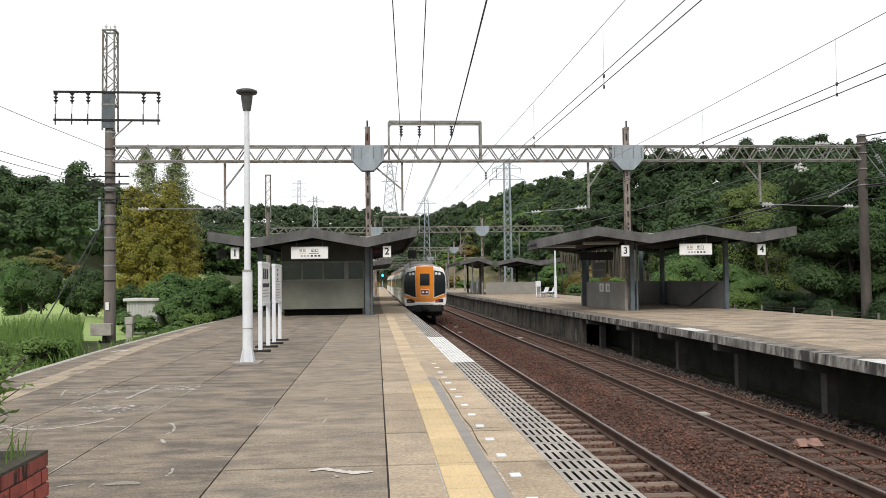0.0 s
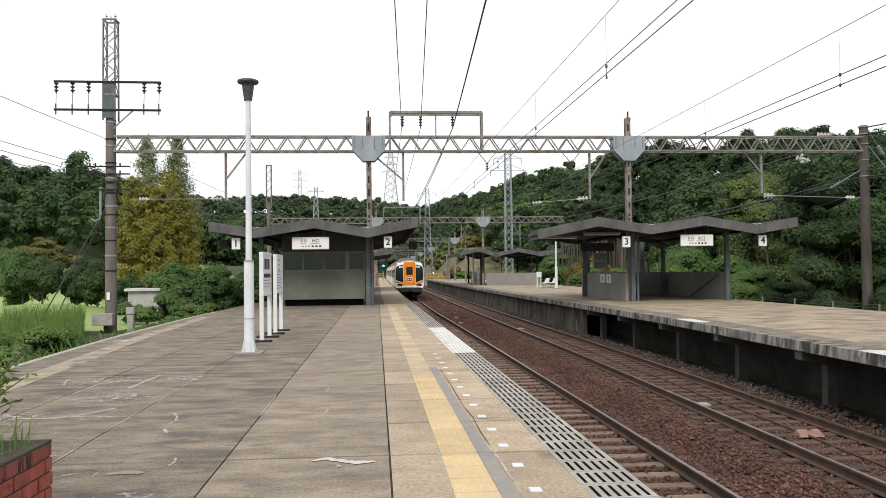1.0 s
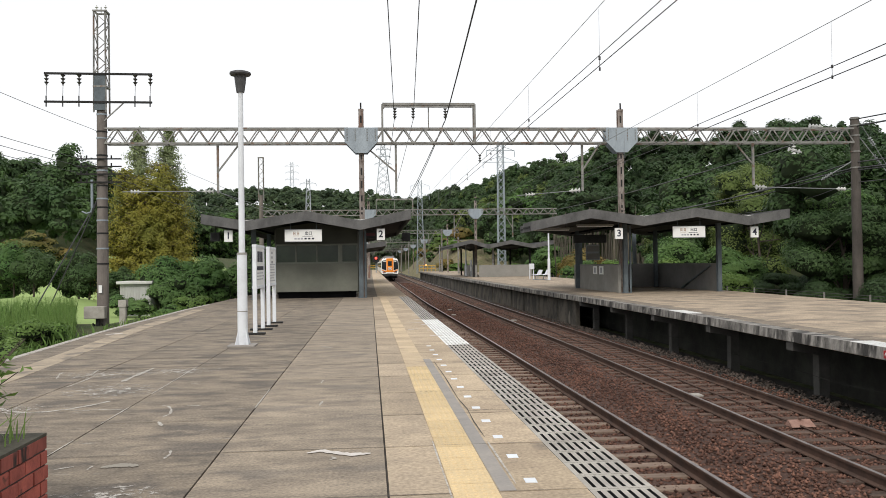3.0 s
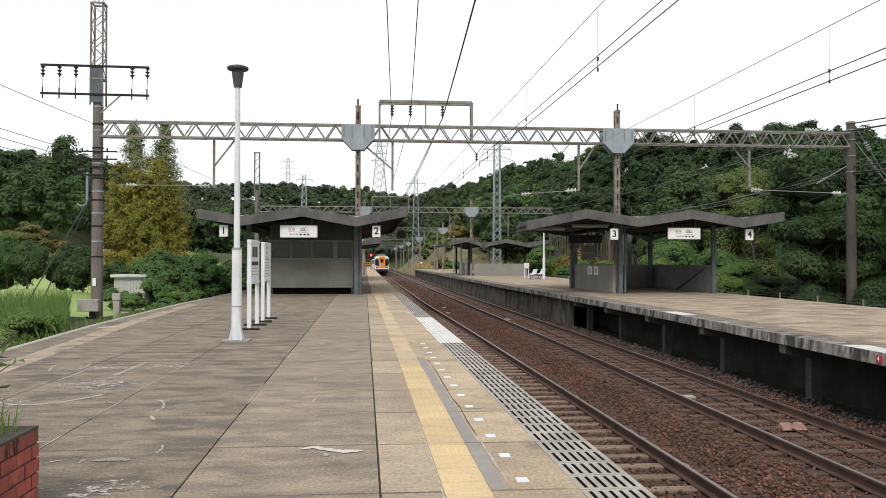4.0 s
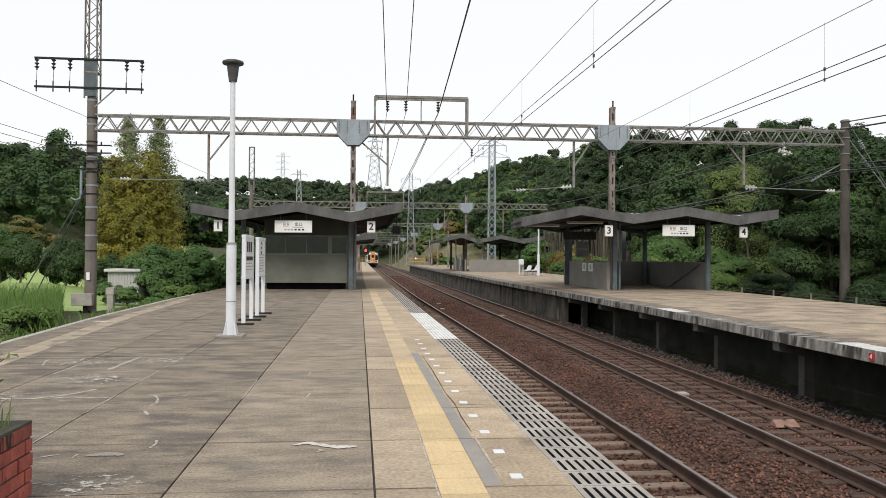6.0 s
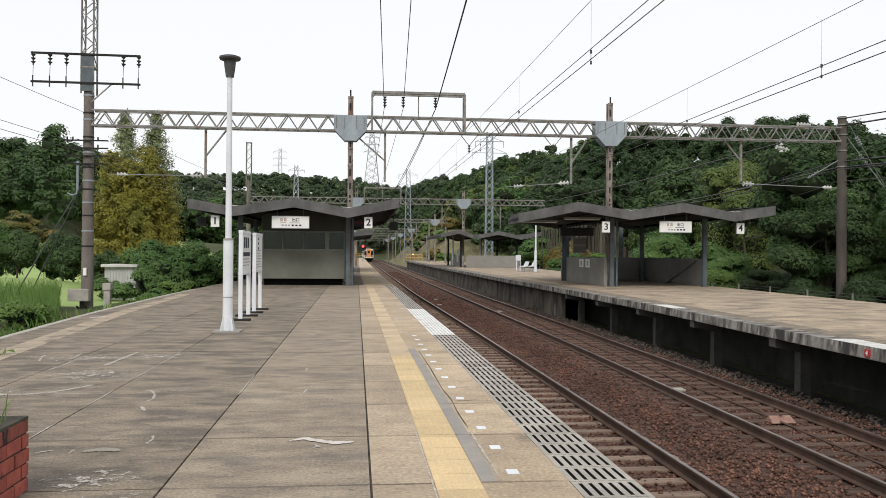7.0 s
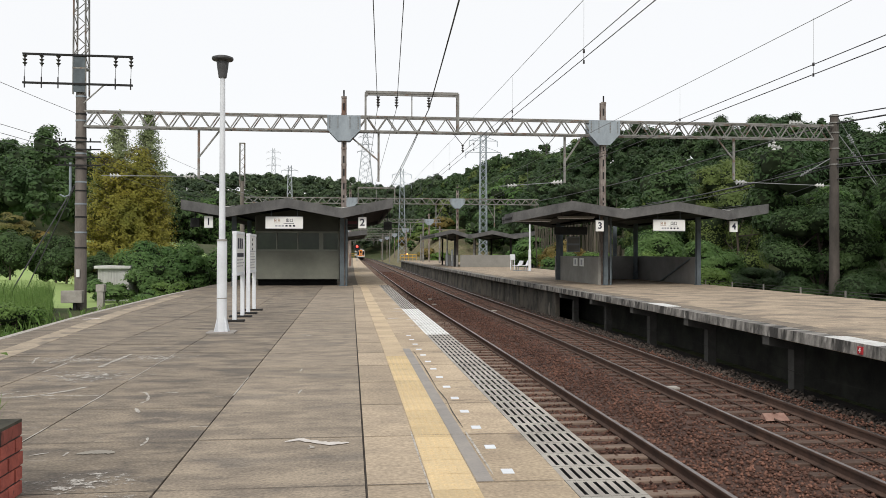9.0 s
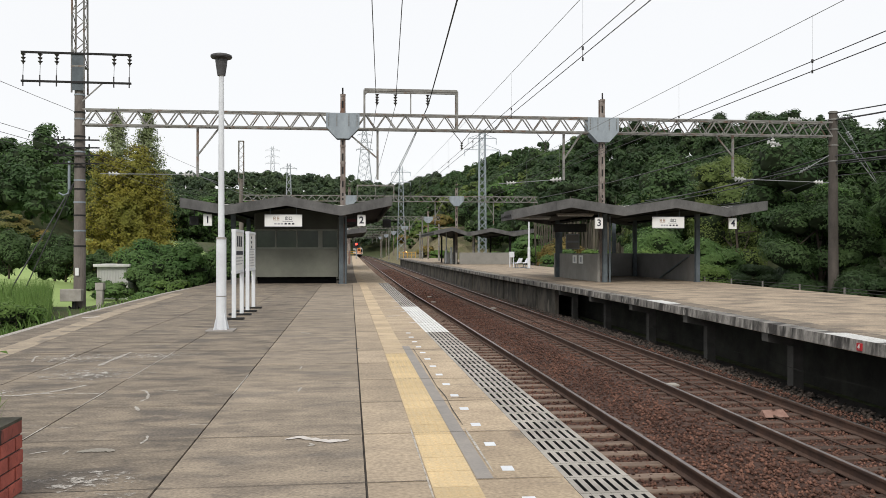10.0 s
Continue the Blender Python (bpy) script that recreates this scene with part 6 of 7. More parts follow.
def cores(name, C, R, material, parent=None):
    v = (ICO_V[None] * R[:, None, :] + C[:, None, :]).reshape(-1, 3)
    f = (ICO_F[None] + len(ICO_V) * np.arange(len(C))[:, None, None]).reshape(-1, 3)
    ob = new(name, raw_mesh(name, v, f, material))
    if parent:
        ob.parent = parent
    return ob


def crown(rng, c, R, n_lumps, s, cover=1.3, lump=0.36, up=0.25, flat=0.72):
    """Leaf places, facings and sizes of one crown with radii R: boughs of leaves that shade what lies under them."""
    R = np.asarray(R, float)
    d = rng.standard_normal((n_lumps, 3))
    d[:, 2] = d[:, 2] * 0.8 + up
    d /= np.linalg.norm(d, axis=1, keepdims=True)
    lc = c + d * R * (1 - lump * 0.85) * (0.72 + 0.4 * rng.random((n_lumps, 1)))
    lr = lump * (0.6 + 0.8 * rng.random((n_lumps, 1))) * R * np.array([1, 1, flat])
    per = max(6, int(cover * 7.0 * np.mean(lr[:, :2]) ** 2 / (s * s)))
    u = rng.standard_normal((n_lumps, per, 3))
    u /= np.linalg.norm(u, axis=2, keepdims=True)
    u[..., 2] = np.where(u[..., 2] < -0.3, -u[..., 2], u[..., 2])
    out = u + d[:, None] * 0.4
    out /= np.linalg.norm(out, axis=2, keepdims=True)
    rad = 0.80 + 0.34 * rng.random((n_lumps, per, 1)) ** 1.5
    P = lc[:, None] + out * lr[:, None] * rad
    Nn = out + 0.17 * rng.standard_normal(out.shape) + np.array([0, 0, 0.25])
    S = s * (0.6 + 0.8 * rng.random((n_lumps, per)))
    return P.reshape(-1, 3), Nn.reshape(-1, 3), S.ravel(), lc, lr


def woods(name, label, pts, radius, material, seed, px=0.0040, trunks=0, sink=0.0, cover=0.66, lift=0.0, lumps=15):
    """A wood: many crowns joined. pts: x, y of the stems."""
    rng = np.random.default_rng(seed)
    P, N, S, LC, LR, T = [], [], [], [], [], []
    for x, y in pts:
        r = radius * rng.uniform(0.68, 1.18)
        z = float(height(x, y)) - sink * min(max((y - 215) / 80, 0.0), 1.0)
        h = r * rng.uniform(1.25, 1.65)
        c = np.array([x, y, z + lift + radius * 0.6 + h * 0.9])
        dist = math.hypot(x, y)
        s = min(max(dist * px * (1 - 0.28 * min(max((dist - 90) / 110, 0.0), 1.0)), 0.10), 3.0)
        a, b, d, e, f = crown(rng, c, (r, r, h * 0.85), lumps, s, cover, 0.36 if lumps > 9 else 0.46)
        P.append(a), N.append(b), S.append(d), LC.append(e[::2]), LR.append(f[::2] * 0.84)
        if trunks and rng.random() < trunks:
            T.append((x, y, z, c[2], r))
    P, N, S = np.concatenate(P), np.concatenate(N), np.concatenate(S)
    t = thing(name, label, "woods", kind="stuff")
    cards("leaves", P, N, S, material, t, 0.42, seed)
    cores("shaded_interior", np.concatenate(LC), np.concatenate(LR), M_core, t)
    if T:
        bm = B()
        for x, y, z, zc, r in T:
            rod(bm, (x, y, z - 0.5), (x + r * 0.1, y, zc), 0.14, 0.07, 5)
        part("trunks", bm, M_palebark, t)
    return len(S)


rng0 = np.random.default_rng(21)
# right slope
n = 900
yv = 28 + 470 * rng0.random(n) ** 1.35
ft = np.interp(yv, [0, 60, 160, 300, 480], [27, 25, 21, 20, 18])
cxv = np.interp(yv, CREST_Y, CREST_X)
xv = ft + 1 + (cxv + 8 - ft) * rng0.random(n)
sel = rng0.random(n)
# Past y 175 lighter leaf colours are picked, as painted haze.
sel = np.where(yv < 75, 0.34 + 0.6 * sel, np.where(yv < 175, sel * 0.8, 0.45 + 0.55 * sel))
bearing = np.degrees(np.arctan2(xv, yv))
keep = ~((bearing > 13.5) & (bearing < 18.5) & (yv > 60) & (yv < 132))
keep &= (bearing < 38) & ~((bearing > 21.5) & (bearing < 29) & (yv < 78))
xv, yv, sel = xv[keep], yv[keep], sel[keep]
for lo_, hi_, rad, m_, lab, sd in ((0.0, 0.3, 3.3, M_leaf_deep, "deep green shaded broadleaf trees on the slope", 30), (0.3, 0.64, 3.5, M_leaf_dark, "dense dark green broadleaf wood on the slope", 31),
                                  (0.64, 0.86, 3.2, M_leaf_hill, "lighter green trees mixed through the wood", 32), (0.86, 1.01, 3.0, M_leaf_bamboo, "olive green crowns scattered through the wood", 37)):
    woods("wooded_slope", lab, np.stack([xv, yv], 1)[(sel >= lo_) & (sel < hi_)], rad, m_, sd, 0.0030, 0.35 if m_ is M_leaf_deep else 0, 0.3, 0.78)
# crest row so that the skyline closes
yc = np.linspace(98, 480, 190)
xc = np.interp(yc, CREST_Y, CREST_X) + rng0.uniform(-2, 3, 190)
near_, xl_ = yc < 175, xc - 6 + rng0.uniform(-3, 3, 190)
woods("wooded_crest", "deep green trees along the crest of the hill", np.stack([np.append(xc[near_], xl_[near_]), np.append(yc[near_], yc[near_] + 1.1)], 1), 3.5, M_leaf_deep, 33, 0.0025)
woods("wooded_crest", "green trees along the far crest of the hill", np.stack([np.append(xc[~near_], xl_[~near_]), np.append(yc[~near_], yc[~near_] + 1.1)], 1), 2.8, M_leaf_hill, 39, 0.0026, 0, 0.5)
yu = np.linspace(100, 330, 70)
xu = np.interp(yu, CREST_Y, CREST_X) - 7 + rng0.uniform(-5, 5, 70)
woods("wooded_crest", "dark undergrowth below the crest of the hill", np.stack([xu, yu], 1), 4.4, M_leaf_deep, 43, 0.0031, 0, 0, 0.8, -4.0, 8)
# back hill
n = 1700
yb = 415 + 190 * rng0.random(n)
xb = -250 + 300 * rng0.random(n)
pick = rng0.random(n)
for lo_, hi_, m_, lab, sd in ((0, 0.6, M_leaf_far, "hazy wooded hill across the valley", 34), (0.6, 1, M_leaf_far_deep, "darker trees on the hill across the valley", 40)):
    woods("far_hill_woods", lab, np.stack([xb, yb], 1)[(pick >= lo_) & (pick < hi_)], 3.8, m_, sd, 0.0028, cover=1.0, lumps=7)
# valley floor beside the line
n = 170
yb = 175 + 230 * rng0.random(n)
xb = np.where(rng0.random(n) < 0.6, -10 - 60 * rng0.random(n), 26 + 8 * rng0.random(n))
woods("valley_trees", "trees along the valley floor", np.stack([xb, yb], 1), 3.4, M_leaf_mid, 35, 0.0026, 0, 4.0)
# left hill
n = 300
yl = 120 + 210 * rng0.random(n)
xl = -np.minimum(44 + 62 * rng0.random(n), yl * 0.52)
kind_l = np.arange(n) % 5
for ks, rad, m_, lab, sd in (((0, 3), 4.6, M_leaf_dark, "dark green wooded hill beyond the lawn", 36), ((1, 2), 4.4, M_leaf_hill, "green trees on the hill beyond the lawn", 38),
                             ((4,), 4.0, M_leaf_mid, "lighter green trees on the hill beyond the lawn", 41)):
    woods("left_hill_woods", lab, np.stack([xl, yl], 1)[np.isin(kind_l, ks)], rad, m_, sd, 0.0031, cover=0.9)


yh = 103 + 14 * rng0.random(26)
woods("left_hill_woods", "green trees at the foot of the hill beyond the lawn", np.stack([-yh * np.tan(np.radians(19.5 + 9 * rng0.random(26))), yh], 1), 3.0, M_leaf_hill, 42, 0.0030, cover=1.0)


def tree(name, label, x, y, z, h, R, material, s, seed, trunk=0.18, lumps=14, low=0.25, group="", bark=None, cover=0.6, cat="tree", core=0.75):
    t = thing(name, label, cat, group, at=(x, y, z))
    rng = np.random.default_rng(seed)
    c = np.array([0, 0, h * (low + 1) / 2])
    rz = h * (1 - low) / 2
    P, N, S, lc, lr = crown(rng, c, (R, R, rz), int(lumps * 1.7), s, cover * 1.15, *((0.40, 0.25, 0.9) if cat == "bush" else (0.33, 0.25, 0.62)))
    cards("crown", P, N, S, material, t, 0.5, seed)
    if core:
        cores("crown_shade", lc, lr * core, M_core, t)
    bm = B()
    pts = [(0.05 * h * math.sin(k) * 0.3, 0.04 * h * math.cos(k * 1.3) * 0.3, h * 0.8 * k / 5) for k in range(6)]
    for k in range(5):
        rod(bm, pts[k], pts[k + 1], trunk * (1 - k / 6), trunk * (1 - (k + 1) / 6), 8)
    for k in range(min(9, lumps)):
        a = pts[1 + k % 4]
        rod(bm, a, lc[k].tolist(), trunk * 0.35, trunk * 0.08, 5)
    part("trunk", bm, bark or M_bark, t)
    return t


def spire(name, label, x, y, z, h, R, material, s, seed, low=0.05, dens=1.0, group="", taper=0.75, least=8, spread=0.16):
    """Tall tapering tree of many drooping sprays, with gaps."""
    t = thing(name, label, "tree", group, at=(x, y, z))
    rng = np.random.default_rng(seed)
    bm = B()
    rod(bm, (0, 0, 0), (0, 0, h), 0.22, 0.03, 8)
    P, N, S = [], [], []
    n = int(h * 9 * dens)
    for k in range(n):
        q = low + (1 - low) * (k + rng.random()) / n
        a = rng.random() * math.tau
        L = R * (1 - q) ** taper * rng.uniform(0.65, 1.1) + 0.15
        tip = np.array([math.cos(a) * L, math.sin(a) * L, h * q + L * 0.35])
        root = np.array([0, 0, h * q])
        rod(bm, root.tolist(), tip.tolist(), 0.035, 0.01, 3)
        m = max(least, int(L * L * 9 / s * 0.35))
        u = rng.random((m, 1)) ** 0.6
        p = root + (tip - root) * u + rng.standard_normal((m, 3)) * np.array([1, 1, 0.8]) * spread * (L * 0.5 + 0.3)
        P.append(p)
        N.append(0.45 * rng.standard_normal((m, 3)) + np.array([math.cos(a), math.sin(a), 0.6]))
        S.append(s * (0.6 + 0.8 * rng.random(m)))
    cards("crown", np.concatenate(P), np.concatenate(N), np.concatenate(S), material, t, 0.45, seed)
    part("trunk", bm, M_bark, t)
    return t


# trees behind the opposite platform
for i, (x, y, h, R, m_, lab) in enumerate((
        (25.6, 43, 7.0, 2.7, M_leaf_hill, "dense dark green tree behind the platform"), (27.5, 47, 7.5, 3.2, M_leaf_mid, "dense green tree behind the platform"),
        (31, 41, 8.5, 3.4, M_leaf_mid, "dense green tree behind the platform"), (24.5, 55, 4.2, 2.4, M_leaf_mid, "green bush behind the platform"),
        (29, 60, 9.5, 3.8, M_leaf_bamboo, "olive green tree on the slope"), (35, 74, 12, 4.8, M_leaf_bamboo, "olive green tree on the slope"),
        (25, 66, 5.0, 2.8, M_leaf_mid, "green bush behind the platform"), (33, 52, 8.5, 3.6, M_leaf_mid, "dense green tree behind the platform"),
        (27.2, 36, 8.5, 3.1, M_leaf_hill, "dense dark green tree behind the platform"), (38, 47, 9, 4.0, M_leaf_dark, "dark tree on the slope"), (22.5, 62, 3.2, 2.0, M_leaf_fresh, "fresh green bush behind the platform"),
        (22, 74, 3.6, 2.2, M_leaf_fresh, "fresh green bush behind the platform"), (21.4, 84, 3.4, 2.2, M_leaf_mid, "green bush behind the platform"), (21, 96, 3.8, 2.4, M_leaf_fresh, "fresh green bush behind the platform"),
        (33, 84, 12, 4.6, M_leaf_bamboo, "olive green tree on the slope"), (24, 108, 6, 3.4, M_leaf_mid, "green tree behind the platform"), (20.5, 112, 3.5, 2.3, M_leaf_fresh, "fresh green bush behind the platform"),
        (24.0, 36.5, 2.3, 1.5, M_leaf_deep, "low dark bush behind the platform"), (25.2, 33, 2.6, 1.7, M_leaf_dark, "low dark bush behind the platform"), (28.5, 48, 3.0, 2.4, M_leaf_deep, "low dark bush behind the platform"), (26.5, 53, 2.6, 2.2, M_leaf_deep, "low dark bush behind the platform"), (23.4, 41.5, 2.0, 1.4, M_leaf_deep, "low dark bush behind the platform"), (26.5, 40, 2.6, 1.7, M_leaf_dark, "low dark bush behind the platform"),
        (22.2, 50, 2.6, 1.6, M_leaf_fresh, "fresh green bush behind the platform"), (30.5, 33, 9.5, 3.3, M_leaf_hill, "dense dark green tree behind the platform"), (23.0, 90, 5, 2.6, M_leaf_brown, "rust tinted bush on the cutting"),
        (14.8, 172, 2.6, 2.0, M_leaf_brown, "rust tinted bush on the cutting"), (17, 178, 3.0, 2.4, M_leaf_fresh, "fresh green bush on the cutting"),
        (19.5, 186, 3.2, 2.6, M_leaf_brown, "rust tinted bush on the cutting"), (15.5, 200, 2.6, 2.2, M_leaf_bamboo, "olive green bush on the cutting"), (18, 215, 3.2, 2.6, M_leaf_fresh, "fresh green bush on the cutting"),
        (22, 200, 4.0, 3.0, M_leaf_mid, "green bush on the cutting"), (14.2, 235, 3.0, 2.6, M_leaf_brown, "rust tinted bush on the cutting"), (17, 165, 2.4, 2.0, M_leaf_fresh, "fresh green bush on the cutting"))):
    z = float(height(x, y))
    tree("tree" if h > 5 else "bush", lab, x, y, z - 0.2, h, R, m_, max(0.075, 0.0014 * math.hypot(x, y)), 100 + i, 0.16, 16, 0.02, "trees behind the platform", cat="tree" if h > 5 else "bush")
rg = random.Random(41)
for k in range(10):
    y = rg.uniform(190, 300)
    x = rg.uniform(13.5, 24)
    m_, lab = rg.choice(((M_leaf_brown, "rust tinted bush on the cutting"), (M_leaf_fresh, "fresh green bush on the cutting"), (M_leaf_bamboo, "olive green bush on the cutting"), (M_leaf_mid, "green bush on the cutting")))
    tree("bush", lab, x, y, float(height(x, y)) - 0.3, rg.uniform(1.6, 3.2), rg.uniform(1.2, 2.4), m_, 0.22, 300 + k, 0.08, 8, 0.0, "bushes on the cutting", cat="bush")
# tall bare trunks on the dark slope
rg = random.Random(77)
bt = thing("bamboo_stems", "thin pale stems standing in the dark wood", "stems", kind="stuff")
bm = B()
for k in range(150):
    y = rg.uniform(92, 128)
    x = y * math.tan(radians(rg.uniform(12.5, 19.0)))
    z = float(height(x, y))
    hh = rg.uniform(6, 9.5)
    rod(bm, (x, y, z - 0.3), (x + rg.uniform(-0.5, 0.5), y + rg.uniform(-0.3, 0.3), z + hh), 0.06, 0.04, 4)
part("stems", bm, M_stem, bt)
rng2 = np.random.default_rng(78)
ya = 100 + 34 * rng2.random(34)
woods("tall_dark_trees", "tall dark trees with high crowns on bare trunks", np.stack([ya * np.tan(np.radians(13.0 + 6.0 * rng2.random(34))), ya], 1), 2.4, M_leaf_deep, 79, 0.0025, 1.0, lift=5.0)

# left side: golden cypress pair, bushes, shed, weeds
spire("cypress_tree", "tall sparse grey green deciduous conifer", -17.0, 61, -1.4, 12.9, 3.2, M_leaf_grey, 0.085, 201, 0.40, 1.8, "conifers by the lawn", 0.9, 44, 0.26)
spire("cypress_tree", "tall sparse grey green deciduous conifer", -15.1, 62, -1.4, 13.1, 3.2, M_leaf_grey, 0.085, 202, 0.40, 1.8, "conifers by the lawn", 0.9, 44, 0.26)
for i, (x, y, h, R) in enumerate(((-17.3, 59, 9.8, 1.7), (-16.0, 58, 9.2, 1.7), (-14.9, 58.5, 10.2, 1.8), (-13.9, 59, 8.6, 1.6))):
    spire("golden_conifer", "full golden yellow conifer beside the lawn", x, y, -1.5, h, R, M_leaf_gold, 0.085, 210 + i, 0.0, 3.6, "golden conifers", 0.30)
for i, (x, y, h, R, m_) in enumerate(((-12.0, 50, 3.6, 1.9, M_leaf_mid), (-9.8, 49, 3.6, 1.8, M_leaf_mid), (-8.3, 52, 3.4, 1.5, M_leaf_mid), (-10.8, 46, 2.2, 1.5, M_leaf_mid), (-13.2, 52.5, 2.6, 1.4, M_leaf_mid),
                                      (-9.6, 44, 1.5, 1.2, M_leaf_fresh), (-12.7, 45.5, 1.1, 0.9, M_leaf_mid), (-13.9, 46.5, 1.3, 0.8, M_leaf_mid), (-10.2, 42, 0.9, 0.8, M_leaf_mid), (-7.6, 58, 4.2, 1.8, M_leaf_dark), (-16.6, 55, 2.9, 1.2, M_leaf_dark), (-26.2, 62, 4.2, 1.8, M_leaf_mid), (-24.4, 61, 3.7, 1.6, M_leaf_hill), (-23.0, 64, 3.4, 1.4, M_leaf_mid), (-21.6, 62, 3.7, 1.4, M_leaf_hill), (-20.2, 60, 3.2, 1.2, M_leaf_hill), (-28.5, 66, 4.4, 2.0, M_leaf_mid))):
    tree("bush", "rounded dense green bush by the lawn", x, y, float(height(x, y)) - 0.1, h, R, m_, 0.085, 230 + i, 0.08, 16, 0.0, "bushes by the lawn", cat="bush")
for i, (x, y, h, R, m_) in enumerate(((-39.0, 97, 5.0, 2.9, M_leaf_olive), (-36.0, 99, 2.6, 1.3, M_leaf_brown))):
    tree("tree", "broad tree on the edge of the lawn", x, y, float(height(x, y)) - 0.1, h, R, m_, 0.15, 250 + i, 0.14, 18, 0.05, "trees by the lawn")
M_shed = mat("pale corrugated steel", (0.60, 0.60, 0.57), (0.44, 0.44, 0.41), 1.2, 30, 0.6, stretch=(1, 1, 0.3))
sd = thing("garden_shed", "small pale corrugated shed with flat roof", "shed", at=(-13.6, 48, -1.6))
bm = B()
box(bm, -0.85, 0.85, 0, 2.0, 0, 2.2)
part("wall", bm, M_shed, sd)
for k in range(20):
    bm = B()
    x = -0.8 + 0.084 * k
    prism(bm, [(x - 0.04, 0.02), (x + 0.04, 0.02), (x + 0.02, 2.15), (x - 0.02, 2.15)], -0.03, 0)
    part("corrugation", bm, M_shed, sd)
bm = B()
box(bm, -1.0, 1.0, -0.25, 2.2, 2.2, 2.36, 0.03)
part("roof", bm, M_shed, sd, "pale flat roof")
for x, y, h in ((-11.45, 38.5, 1.55),):
    t = thing("marker_post", "pale concrete marker post", "post", "marker posts", at=(x, y, -1.5))
    bm = B()
    box(bm, -0.14, 0.14, -0.14, 0.14, 0, h, 0.02)
    box(bm, -0.18, 0.18, -0.18, 0.18, h - 0.3, h + 0.02, 0.02)
    part("post", bm, M_grate, t)


def blades(name, label, pts, hmin, hmax, material, seed, width=0.02, lean=0.35):
    """Upright weeds: bent tapering blades. pts: x, y, z."""
    rng = np.random.default_rng(seed)
    pts = np.asarray(pts, float)
    n = len(pts)
    h = hmin + (hmax - hmin) * rng.random(n)
    a = rng.random(n) * math.tau
    wv = np.stack([np.cos(a), np.sin(a), 0 * a], 1) * (width * (0.6 + 0.8 * rng.random(n)))[:, None]
    l = rng.standard_normal((n, 3)) * lean * h[:, None] * np.array([1, 1, 0])
    up = np.stack([0 * h, 0 * h, h], 1)
    v = np.stack([pts - wv, pts + wv, pts + up * 0.6 + l * 0.35 + wv * 0.8, pts + up + l, pts + up * 0.6 + l * 0.35 - wv * 0.8], 1).reshape(-1, 3)
    f = np.arange(5 * n).reshape(-1, 5)
    ob = new(name, raw_mesh(name, v, f, material))
    return tagged(ob, label, "weeds", kind="stuff")


def leafy_weeds(name, label, pts, hmin, hmax, material, seed, leaf=0.06, rows=16):
    """Feathery upright stems with small leaves all the way up. pts: x, y, z."""
    rng = np.random.default_rng(seed)
    pts = np.asarray(pts, float)
    n = len(pts)
    h = (hmin + (hmax - hmin) * rng.random(n))[:, None]
    lean_ = rng.standard_normal((n, 3)) * 0.10 * h * np.array([1, 1, 0])
    P, N, S = [], [], []
    for j in range(rows):
        q = (j + rng.random((n, 1))) / rows
        P.append(pts + np.array([0, 0, 1]) * h * q + lean_ * q * q + rng.standard_normal((n, 3)) * np.array([1, 1, 0.3]) * 0.05 * (1.15 - q))
        N.append(rng.standard_normal((n, 3)) * 0.7 + np.array([0, -0.3, 0.7]))
        S.append(leaf * (1.15 - 0.6 * q[:, 0]) * (0.7 + 0.6 * rng.random(n)))
    return tagged(cards(name, np.concatenate(P), np.concatenate(N), np.concatenate(S), material, None, 0.26, seed), label, "weeds", kind="stuff")


rng1 = np.random.default_rng(61)
for n, ya, yb, h0, h1, sd_ in ((1700, 26, 40, 0.5, 1.5, 62), (1500, 13, 27, 0.25, 0.8, 65)):
    yw = ya + (yb - ya) * rng1.random(n)
    lx = np.array([left_x(v) for v in yw])
    xw = np.minimum(lx - 1.5, -0.345 * yw - 0.3) - 3.4 * rng1.random(n) ** 1.2
    zw = height(xw, yw) - 0.05 + 0.9 * np.clip((xw - lx + 2.2) / 1.5, 0, 1)
    leafy_weeds("tall_weeds", "tall feathery green weeds along the verge", np.stack([xw, yw, zw], 1), h0, h1, M_weed, sd_)
n = 5000
yw = 26 + 14 * rng1.random(n)
lx = np.array([left_x(v) for v in yw])
xw = np.minimum(lx - 1.5, -0.345 * yw - 0.3) - 3.4 * rng1.random(n) ** 1.2
zw = height(xw, yw) - 0.05 + 0.9 * np.clip((xw - lx + 2.2) / 1.5, 0, 1)
blades("tall_grass", "tall thin green grass among the weeds", np.stack([xw, yw, zw], 1), 0.6, 1.6, M_weed, 66, 0.008, 0.10)
n = 420
yw = 10 + 26 * rng1.random(n)
xw = np.array([left_x(v) for v in yw]) - 0.5 - 0.6 * rng1.random(n)
blades("verge_weeds", "low weeds on the gravel verge", np.stack([xw, yw, np.full(n, -0.35)], 1), 0.1, 0.4, M_weed, 63, 0.02, 0.4)
n = 260
blades("planter_grass", "tuft of fresh grass in the planter", np.stack([-2.16 - 0.7 * rng1.random(n), 3.4 + 2.0 * rng1.random(n) ** 0.6, np.full(n, 0.485)], 1), 0.06, 0.24, M_weed, 64, 0.006, 0.45)


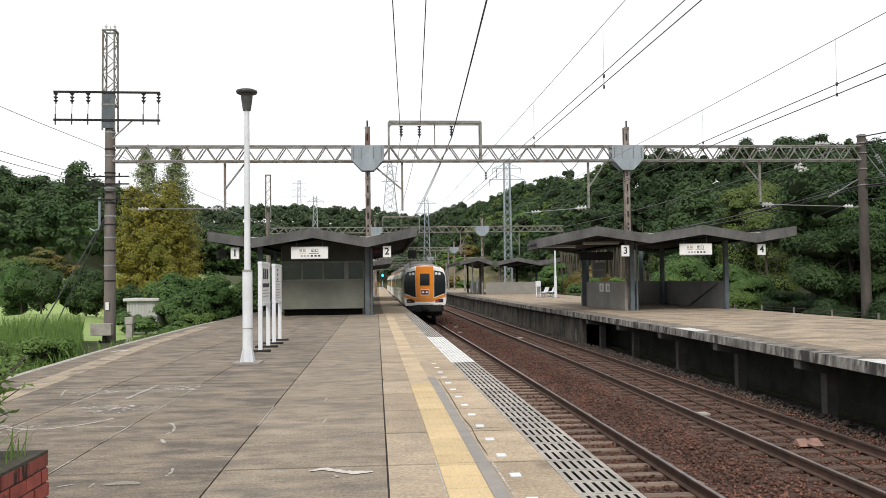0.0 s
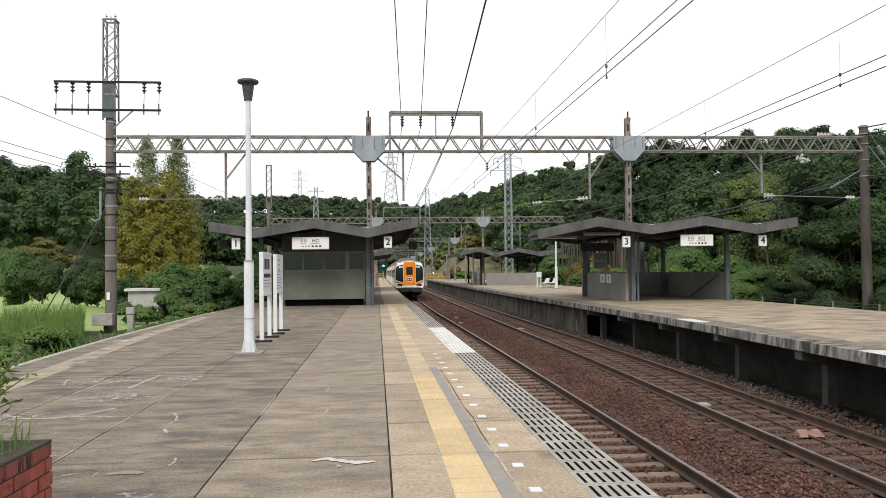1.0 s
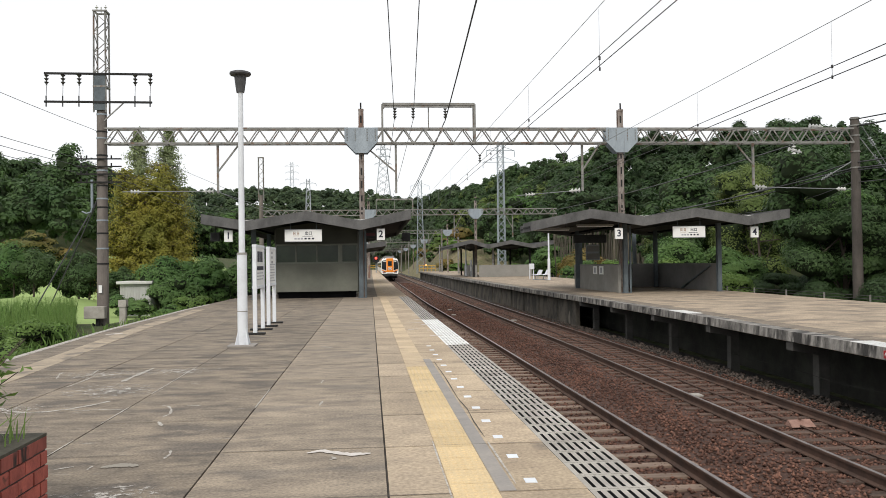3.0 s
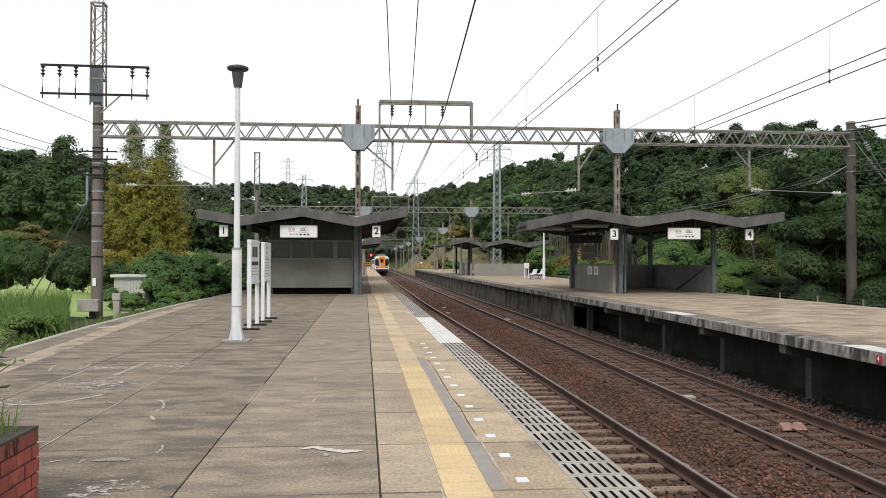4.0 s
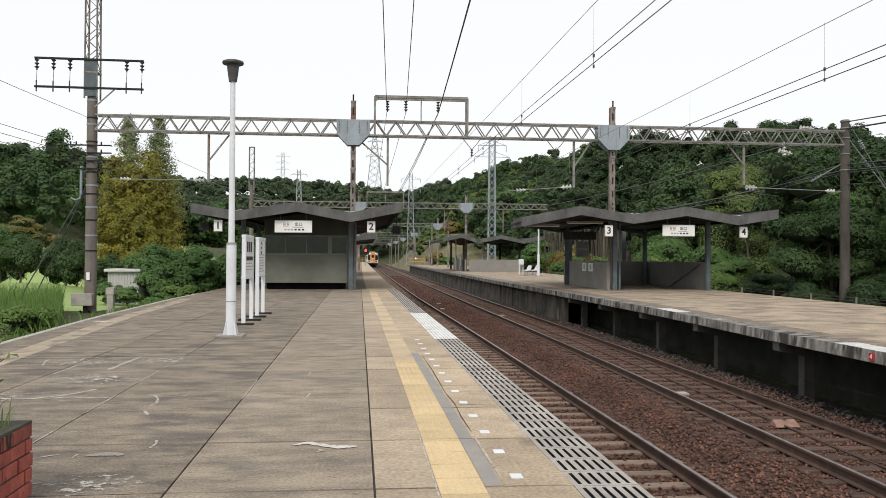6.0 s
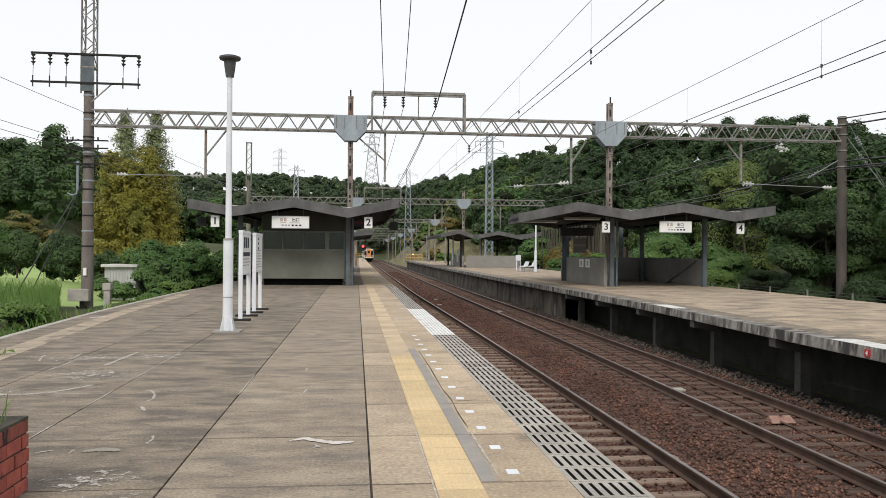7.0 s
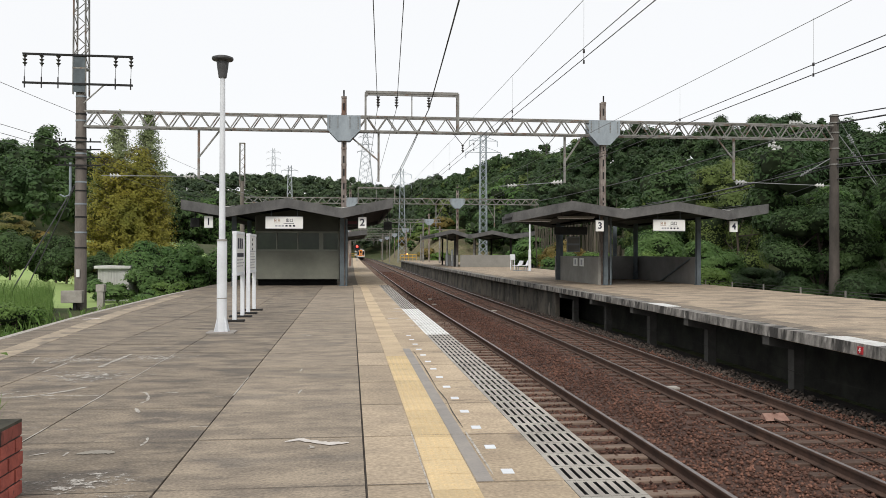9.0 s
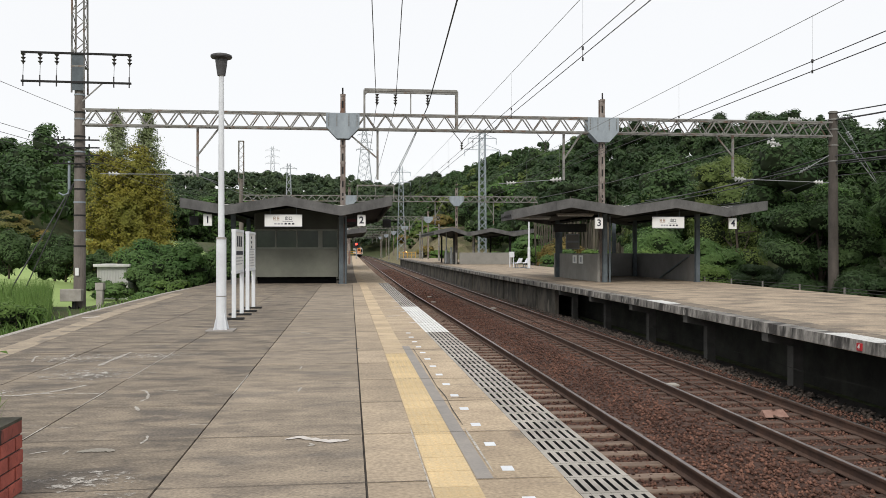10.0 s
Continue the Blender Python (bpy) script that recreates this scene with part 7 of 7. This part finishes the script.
def leafy_plant(name, label, x, y, z, twigs, seed, material, leaf=0.045):
    """Open shrub: bent twigs with separate pointed leaves."""
    t = thing(name, label, "shrub", at=(x, y, z))
    rg = random.Random(seed)
    bm = B()
    P, N, S = [], [], []
    for k in range(twigs):
        a, L = rg.uniform(0, math.tau), rg.uniform(0.3, 0.75)
        tip = Vector((math.cos(a) * L * 0.6, math.sin(a) * L * 0.6, L * rg.uniform(0.4, 1.0)))
        mid = tip * 0.5 + Vector((0, 0, 0.08))
        tube_pts(bm, [(0, 0, 0), mid, tip], 0.003, 4)
        for j in range(14):
            q = 0.25 + 0.75 * j / 13
            p = (mid * (2 * q) if q < 0.5 else mid.lerp(tip, 2 * q - 1)) + Vector((rg.uniform(-1, 1), rg.uniform(-1, 1), rg.uniform(-0.6, 0.8))) * 0.05
            P.append(p[:])
            N.append((rg.gauss(0, 0.6), rg.gauss(0, 0.6), 1))
            S.append(leaf * rg.uniform(0.6, 1.2))
    part("twigs", bm, M_bark, t)
    cards("leaves", np.array(P), np.array(N), np.array(S), material, t, 0.4, seed)


leafy_plant("planter_shrub", "leafy green shrub with pointed leaves in the planter", -2.56, 5.15, 0.47, 38, 71, M_leaf_fresh)
for i, (x, y, h, R) in enumerate(((-7.9, 14.5, 1.35, 0.75), (-8.5, 16.5, 1.4, 0.9), (-8.0, 18.6, 1.1, 0.7), (-9.6, 20.0, 1.5, 1.0), (-9.2, 23.5, 1.2, 0.9))):
    tree("verge_bush", "leafy fresh green bush beside the platform", x, y, -1.0, h, R, M_leaf_fresh, 0.05, 270 + i, 0.03, 12, 0.0, "verge bushes", cat="bush")


def motions():
    rows = []
    for k in range(11):
        y = 51.5 + 26.0 * k
        turn = math.degrees(math.atan2(-(near_x(y + 60) - near_x(y)), 60))
        rows.append((k, pose(near_x(y), y, RAIL_Z, 0, 0, turn)))
    walk(train, rows)
    walk(disc, [(0, pose(0, 0, 2.7, 0, -110, 0)), (1.44, pose(0, 0, 2.7, 0, -110, 0)), (1.5, pose(0, 0, 2.7, 0, -55, 0)), (1.56, pose(0, 0, 2.7, 0, 0, 0)), (CLIP, pose(0, 0, 2.7, 0, 0, 0))])


motions()
